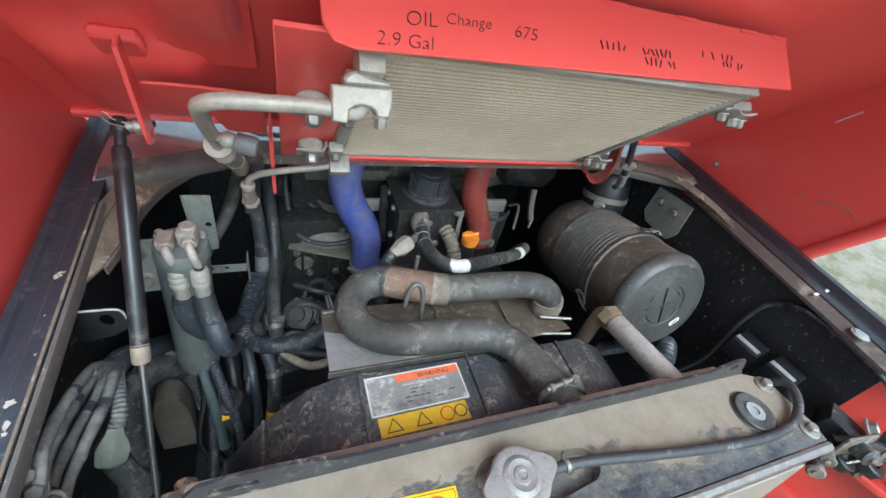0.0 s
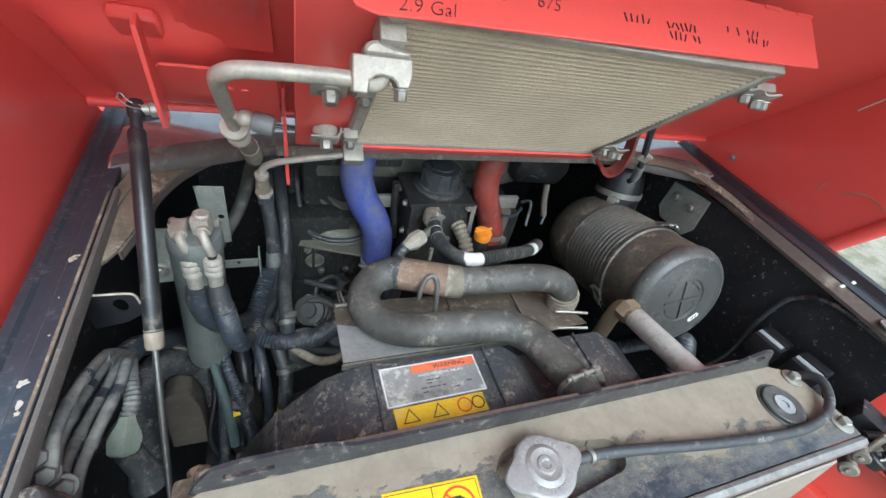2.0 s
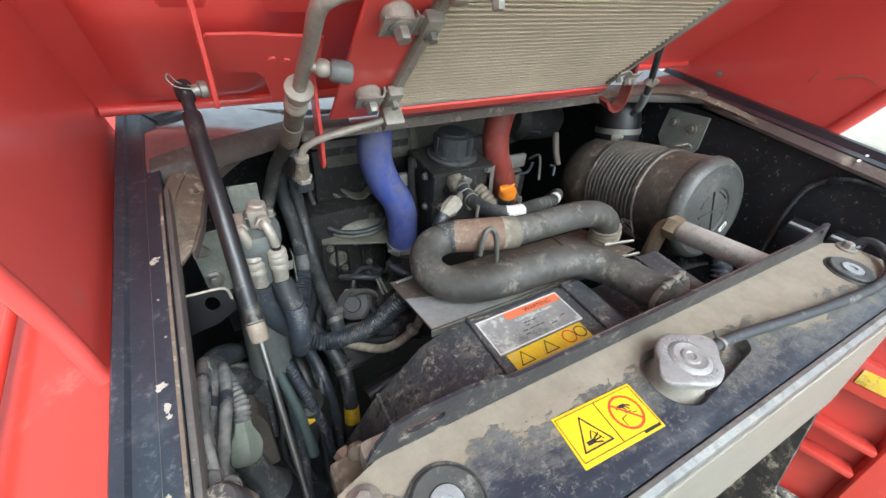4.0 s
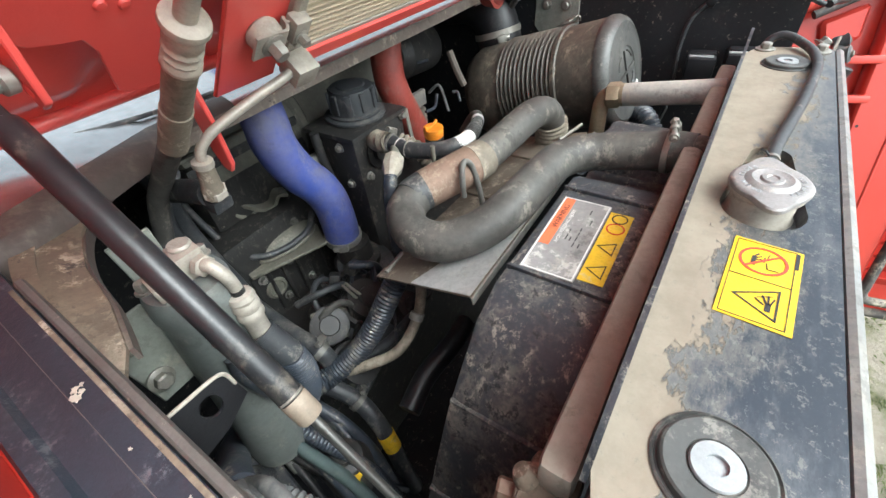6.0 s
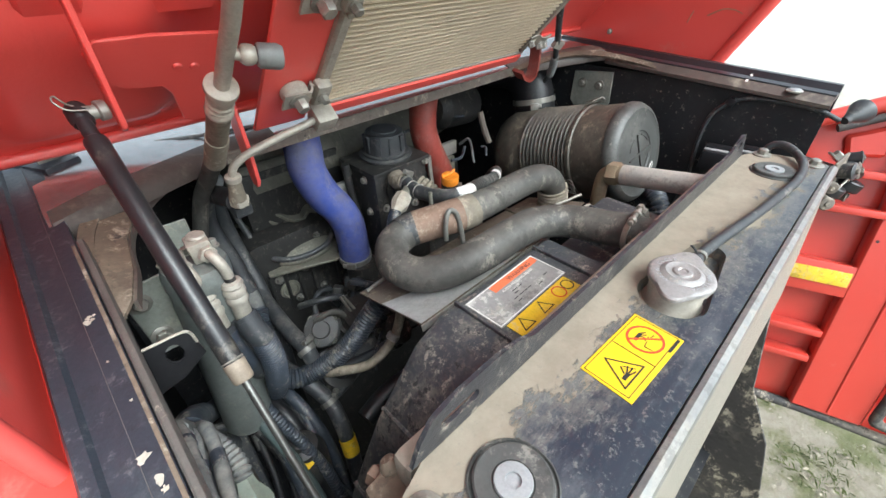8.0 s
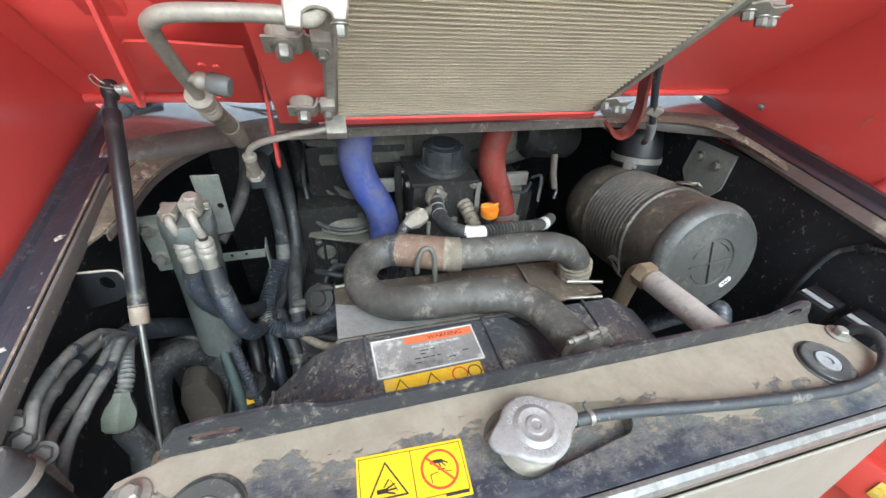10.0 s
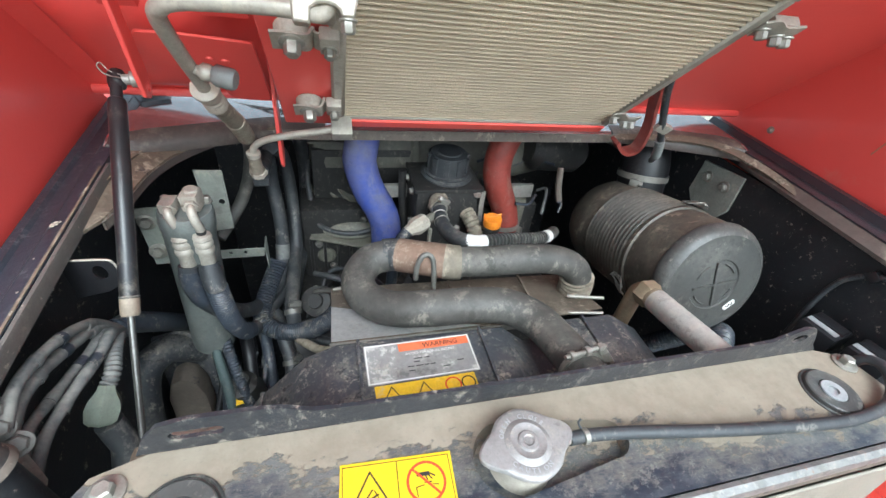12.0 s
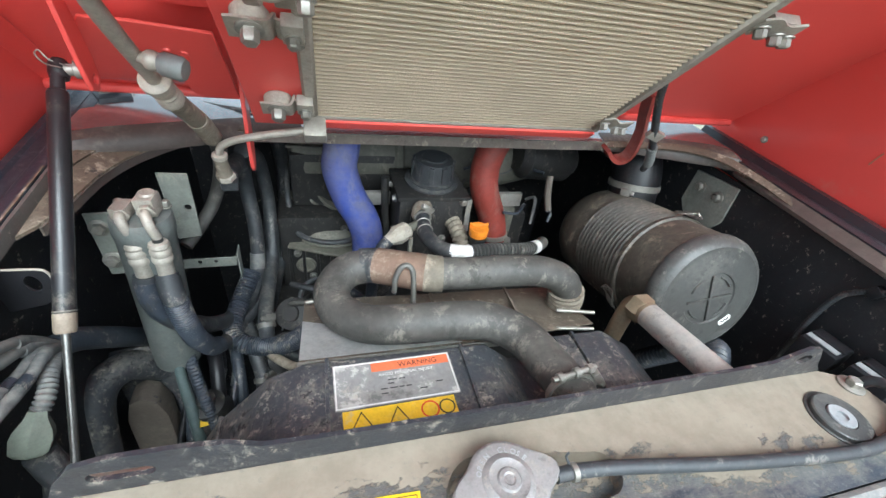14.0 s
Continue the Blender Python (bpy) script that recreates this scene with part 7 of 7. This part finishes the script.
part("sheet", slab([(-0.412, 0.2165, 1.2875), (-0.376, 0.2165, 1.2865), (-0.3695, 0.2175, 1.280), (-0.367, 0.219, 1.258), (-0.385, 0.219, 1.246), (-0.412, 0.219, 1.240)], (0, 0.002, 0), 0, [[(-0.3840 + 0.0058 * math.cos(a), 0.2168, 1.2715 + 0.0085 * math.sin(a)) for a in [0.45 * k for k in range(14)]]]), BOX_BLACK, hb)
rb = thing("valve_casting", (-0.41, 0.31, 0.84), "brown dusted arched casting on a dark plate beside the wall", "casting")
part("plate", slab([(-0.460, 0.327, 0.849), (-0.460, 0.336, 1.007), (-0.445, 0.339, 1.036), (-0.406, 0.341, 1.043), (-0.381, 0.341, 1.030), (-0.369, 0.339, 1.001), (-0.375, 0.329, 0.849)], (0, 0.010, 0), 0.003), PLASTIC, rb, "dark dusted plate")
part("casting", soften(slab([(-0.439, 0.292, 0.837), (-0.435, 0.297, 0.942), (-0.425, 0.300, 0.975), (-0.409, 0.301, 0.984), (-0.392, 0.301, 0.975), (-0.383, 0.299, 0.942), (-0.383, 0.292, 0.837)], (0, 0.034, 0.004), 0), 0.006, 40), MUD, rb)
part("arm", tube([(-0.448, 0.24, 0.90), (-0.440, 0.28, 1.020), (-0.418, 0.318, 1.036), (-0.392, 0.352, 0.990)], 0.020, 14), PLASTIC, rb, "dark curved arm")
for p, a in (((-0.4090, 0.0920, 1.2570), (0.5, -0.6, 0.8)), ((-0.4040, 0.0820, 1.2490), (0.5, -0.6, 0.8)), ((-0.3960, 0.0760, 1.2370), (0.5, -0.6, 0.8))):
    nb = thing("hex_bolt", p, "dusty zinc hexagon bolt on the near-side bracket", "bolt", "bracket bolts")
    part("head", bolt(p, a, 0.0066, 1.4, 1.1), DULL_BOLT, nb)
    part("shank", tube([p, Vector(p) - Vector(a).normalized() * 0.03, Vector(p) - Vector(a).normalized() * 0.06], 0.007, 10), ENGINE_SHADE, nb)
bc = thing("bump_stop", (-0.3891, 0.0483, 1.2484), "round black rubber bump stop on a post", "bump stop")
part("stop", lathe((-0.3924, 0.0483, 1.2602), (-0.2, 0, 1), [(0, 0.0150), (0.008, 0.0148), (0.016, 0.0140), (0.0185, 0.0134), (0.020, 0.0118), (0.0196, 0.0026), (0.0186, 0.0022), (0.0186, 0)], 36), MUDRUBBER, bc)
part("seat_ring", lathe((-0.3924, 0.0483, 1.2602), (-0.2, 0, 1), [(-0.006, 0.0150), (-0.005, 0.0162), (-0.002, 0.0162), (0.001, 0.0151)], 32), LEDGE, bc, "pale dusty seat ring")
part("bracket", soften(slab([(-0.414, 0.098, 1.268), (-0.386, 0.064, 1.205), (-0.392, 0.02, 1.165), (-0.425, 0.02, 1.225)], (-0.003, 0.002, -0.004), 0), 0.001), LEDGE, bc, "rust-stained dark bracket plate")
part("post", lathe((-0.3912, 0.0483, 1.155), (-0.012, 0, 1), [(0, 0.0125), (0.101, 0.0125)], 20), BLACK_SHEET, bc)

# ---- fuse box side ----
fx = thing("fuse_box", (0.46, 0.08, 1.15), "black plastic relay box with white label strips", "relay box")
for k, (y0, y1, z) in enumerate(((0.085, 0.128, 1.196), (0.030, 0.072, 1.206))):
    part("housing", block((0.462, (y0 + y1) / 2, z - 0.016), (0.046, y1 - y0, 0.034), Euler((0, 0, 0.15)).to_matrix(), 0.003), BOX_BLACK, fx)
    part("label_strip", block((0.452, (y0 + y1) / 2, z + 0.0016), (0.010, (y1 - y0) * 0.86, 0.0012), Euler((0, 0, 0.15)).to_matrix(), 0.0003), WASHER, fx, "white label strip")
    part("lid", block((0.468, (y0 + y1) / 2, z + 0.002), (0.020, (y1 - y0) * 0.9, 0.005), Euler((0, 0, 0.15)).to_matrix(), 0.0015), BOX_BLACK, fx)
part("lead", tube([(0.455, 0.03, 1.19), (0.43, 0.01, 1.18), (0.40, 0.02, 1.16), (0.38, 0.06, 1.10)], 0.007, 12), BOX_BLACK, fx)
hose_thing("black corrugated loom clipped along the side wall", [(0.465, 0.155, 1.04), (0.474, 0.142, 1.105), (0.486, 0.148, 1.192), (0.486, 0.143, 1.240), (0.486, 0.130, 1.262), (0.4865, 0.116, 1.274), (0.488, 0.09, 1.283), (0.4885, 0.04, 1.284), (0.4885, 0.0, 1.281), (0.500, -0.03, 1.268)], 0.0036, HOSE_DARK, 0.0006, 0.004, "loom", "wiring_loom")
wc = thing("cable_clip", (0.489, 0.122, 1.272), "small black plastic clip holding the cable to the wall", "clip")
part("clip", block((0.4870, 0.118, 1.272), (0.011, 0.014, 0.014), Euler((0.5, 0, 0)).to_matrix(), 0.002), BOX_BLACK, wc)
tg = thing("rubber_grommet", (0.52, -0.045, 1.27), "black rubber boot on a bent cable", "grommet")
part("boot", lathe((0.503, -0.035, 1.268), (0.85, -0.4, 0.35), [(0, 0.006), (0.010, 0.008), (0.030, 0.018), (0.036, 0.018), (0.038, 0.010)], 18), HOSE_DARK, tg)
hose_thing("dark corrugated duct behind the air cleaner cover", [(0.355, 0.12, 1.02), (0.375, 0.145, 1.09), (0.40, 0.17, 1.105), (0.42, 0.19, 1.09), (0.43, 0.23, 1.04), (0.42, 0.28, 0.95)], 0.017, LOOM, 0.004, 0.008, "duct", "duct")
lt = thing("latch_block", (0.46, -0.04, 1.16), "black and rusty door hinge hardware beside the radiator", "hinge")
for p, s_, mat in (((0.468, -0.035, 1.195), (0.045, 0.05, 0.03), BLACK_SHEET), ((0.445, -0.055, 1.180), (0.03, 0.02, 0.025), PLASTIC), ((0.50, -0.045, 1.165), (0.03, 0.04, 0.02), BLACK_SHEET)):
    part("casting", block(p, s_, Euler((0.2, 0.1, 0.4)).to_matrix(), 0.004), mat, lt)
for p, a, r, h_, mat in (((0.405, -0.048, 1.205), (-0.8, -0.5, 0.1), 0.008, 0.030, MUD), ((0.410, -0.050, 1.180), (-0.8, -0.5, 0.1), 0.009, 0.034, LEDGE), ((0.435, -0.058, 1.215), (-0.2, -0.9, 0.3), 0.011, 0.022, HOSE_DARK), ((0.465, -0.060, 1.205), (0.0, -0.9, 0.3), 0.012, 0.024, MUD), ((0.495, -0.060, 1.215), (0.2, -0.9, 0.3), 0.010, 0.020, HOSE_DARK), ((0.475, -0.068, 1.165), (0.0, -1, 0.1), 0.009, 0.018, LEDGE)):
    pin = part("pin", lathe(p, a, [(0, r * 0.8), (0.003, r), (h_ - 0.004, r), (h_ - 0.002, r * 1.15), (h_, r * 0.9), (h_, r * 0.4), (h_ - 0.004, r * 0.35)], 18), mat, lt, "dirty hinge pin")
    part("pin_bolt", bolt(Vector(p) + Vector(a).normalized() * (h_ - 0.003), a, r * 0.4, 1.3, 1.2), LEDGE, pin)
for p in ((0.489, 0.040, 1.3035),):
    rw = thing("rail_bolt", p, "zinc bolt with a wide washer on the rail end", "bolt")
    part("washer", lathe(p, (0, 0, 1), [(-0.002, 0.010), (-0.001, 0.0115), (0.001, 0.0115), (0.0016, 0.010)], 22), STEEL, rw)
    part("head", lathe(Vector(p) + Vector((0, 0, 0.0015)), (0, 0, 1), [(0, 0.0095), (0.0012, 0.0088), (0.0020, 0.0065), (0.0022, 0)], 22), WASHER, rw, "round zinc bolt head")
part("hex_bolt", bolt((0.4860, -0.0470, 1.2150), (0.35, -0.55, 0.75), 0.0085, 1.5, 1.1), ZINC, lt, "zinc hexagon bolt")
for p, r in (((0.4370, -0.0610, 1.1850), 0.017), ((0.4760, -0.0760, 1.1850), 0.019)):
    part("lug", lathe(Vector(p) - Vector((0, 0, 0.008)), (0.2, -0.3, 1), [(0, r * 0.9), (0.002, r), (0.014, r), (0.016, r * 0.9), (0.016, r * 0.45), (0.010, r * 0.42)], 24), BOX_BLACK, lt, "black round hinge lug")
part("hinge_arm", tube([(0.420, -0.045, 1.205), (0.455, -0.060, 1.212), (0.500, -0.075, 1.205), (0.540, -0.085, 1.18)], 0.008, 12), BLACK_SHEET, lt, "dark hinge arm")
part("hinge_plate", slab([(0.405, -0.052, 1.235), (0.450, -0.058, 1.240), (0.470, -0.060, 1.215), (0.462, -0.062, 1.170), (0.415, -0.056, 1.172)], (0, -0.004, 0), 0.001), LEDGE, lt, "rust-brown hinge plate")
part("spring_wire", tube([(0.43, -0.07, 1.19), (0.45, -0.075, 1.20), (0.47, -0.078, 1.19), (0.49, -0.08, 1.20)], 0.0018, 8), ZINC, lt)

# ---- front door, swung open ----
AZ, LEAN_D = radians(70), radians(17)
DV = Vector((math.cos(AZ), -math.sin(AZ), 0))
D_OUT = Vector((DV.y, -DV.x, 0))
DD = Vector((0, 0, -1)) * math.cos(LEAN_D) + D_OUT * math.sin(LEAN_D)
DN = DV.cross(DD) * (1 if DV.cross(DD).dot(D_OUT) > 0 else -1)
DP = Vector((0.527, -0.085, 1.0))


def dv(s, v, d=0.0):
    """A place on the open, leaning door: s out from its hinge side, v down its face, d proud of its inner face."""
    return DP + DV * s + DD * v + DN * d


door = thing("grille_door", dv(0.2, 0.33), "bright red steel front door swung open, with louvred grille", "door")
ROT_D = Matrix((DV, DN * -1, DD * -1)).transposed()
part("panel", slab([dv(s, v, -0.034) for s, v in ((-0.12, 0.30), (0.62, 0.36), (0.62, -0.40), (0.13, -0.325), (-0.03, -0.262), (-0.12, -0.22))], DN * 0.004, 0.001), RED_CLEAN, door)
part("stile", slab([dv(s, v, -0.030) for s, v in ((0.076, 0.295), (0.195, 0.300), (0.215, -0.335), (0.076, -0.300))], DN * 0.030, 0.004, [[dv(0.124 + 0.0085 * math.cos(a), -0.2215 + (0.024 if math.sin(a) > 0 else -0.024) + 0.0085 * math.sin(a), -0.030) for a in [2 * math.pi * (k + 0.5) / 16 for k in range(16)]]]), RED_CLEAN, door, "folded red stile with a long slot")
part("stile_fold", tube([dv(0.138, 0.29, 0.0), dv(0.138, 0.0, 0.0), dv(0.140, -0.14, 0.0)], 0.0025, 8), RED_CLEAN, door)
part("top_rail", tube([dv(-0.12, -0.23, -0.012), dv(-0.03, -0.268, -0.012), dv(0.05, -0.303, -0.012), dv(0.13, -0.330, -0.012), dv(0.35, -0.375, -0.012), dv(0.6, -0.40, -0.012)], 0.013, 12), RED_CLEAN, door)
part("top_seal", tube([dv(-0.03, -0.245, -0.008), dv(0.05, -0.280, -0.008), dv(0.13, -0.306, -0.008), dv(0.35, -0.350, -0.008), dv(0.6, -0.375, -0.008)], 0.007, 10), MUDRUBBER, door, "grey rubber seal")
part("pressing", slab([dv(s, v, -0.030) for s, v in ((-0.01, -0.235), (0.055, -0.262), (0.055, -0.205), (0.0, -0.200))], DN * 0.012, 0.006), RED_CLEAN, door, "raised pressing")
for v, s0, s1 in ((-0.175, -0.02, 0.086), (-0.112, -0.01, 0.086), (0.128, -0.02, 0.072), (0.185, -0.02, 0.070)):
    part("lug", block(dv((s0 + s1) / 2, v, -0.012), (s1 - s0, 0.040, 0.013), ROT_D, 0.003), RED_CLEAN, door)
part("cross_rail", block(dv(0.005, 0.018, -0.018), (0.185, 0.034, 0.062), ROT_D, 0.003), RED_CLEAN, door)
part("reflector", block(dv(0.032, 0.014, 0.0006), (0.088, 0.002, 0.028), ROT_D, 0.0006), YELLOW_DUST, door, "dusty yellow reflector strip")
part("hole", lathe(dv(0.086, -0.066, 0.0004), DN, [(0, 0.0026), (0.0006, 0.0026)], 12), BLACK_SHEET, door)
part("bolt", bolt(dv(0.119, -0.168, 0.0), DN, 0.0035), ZINC, door)
part("bottom_seal", tube([dv(-0.12, 0.300, -0.014), dv(0.1, 0.305, -0.014), dv(0.3, 0.325, -0.014), dv(0.6, 0.355, -0.014)], 0.010, 10), MUDRUBBER, door, "grey dusty bottom seal")
part("grille_seal", tube([dv(0.245, -0.30, 0.004), dv(0.229, -0.046, 0.004), dv(0.207, 0.24, 0.004), dv(0.208, 0.272, 0.004), dv(0.225, 0.283, 0.004), dv(0.40, 0.303, 0.004), dv(0.60, 0.325, 0.004)], 0.009, 10), MUDRUBBER, door, "grey rubber grille seal")
for k in range(20):
    v = 0.255 - 0.029 * k
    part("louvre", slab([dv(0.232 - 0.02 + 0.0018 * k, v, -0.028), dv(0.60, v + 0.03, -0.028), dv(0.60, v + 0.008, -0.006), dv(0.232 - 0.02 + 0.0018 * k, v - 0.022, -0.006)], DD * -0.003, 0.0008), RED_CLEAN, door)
fp = thing("rubber_flap", (0.37, -0.10, 0.30), "muddy black rubber splash flap below the radiator", "flap")
part("flap", slab([(0.365, 0.03, 1.02), (0.365, -0.075, 1.00), (0.368, -0.118, 0.80), (0.370, -0.183, 0.68), (0.372, -0.235, 0.50), (0.374, -0.265, 0.30), (0.374, 0.03, 0.30)], (0.006, 0, 0), 0.001), MUDRUBBER, fp)
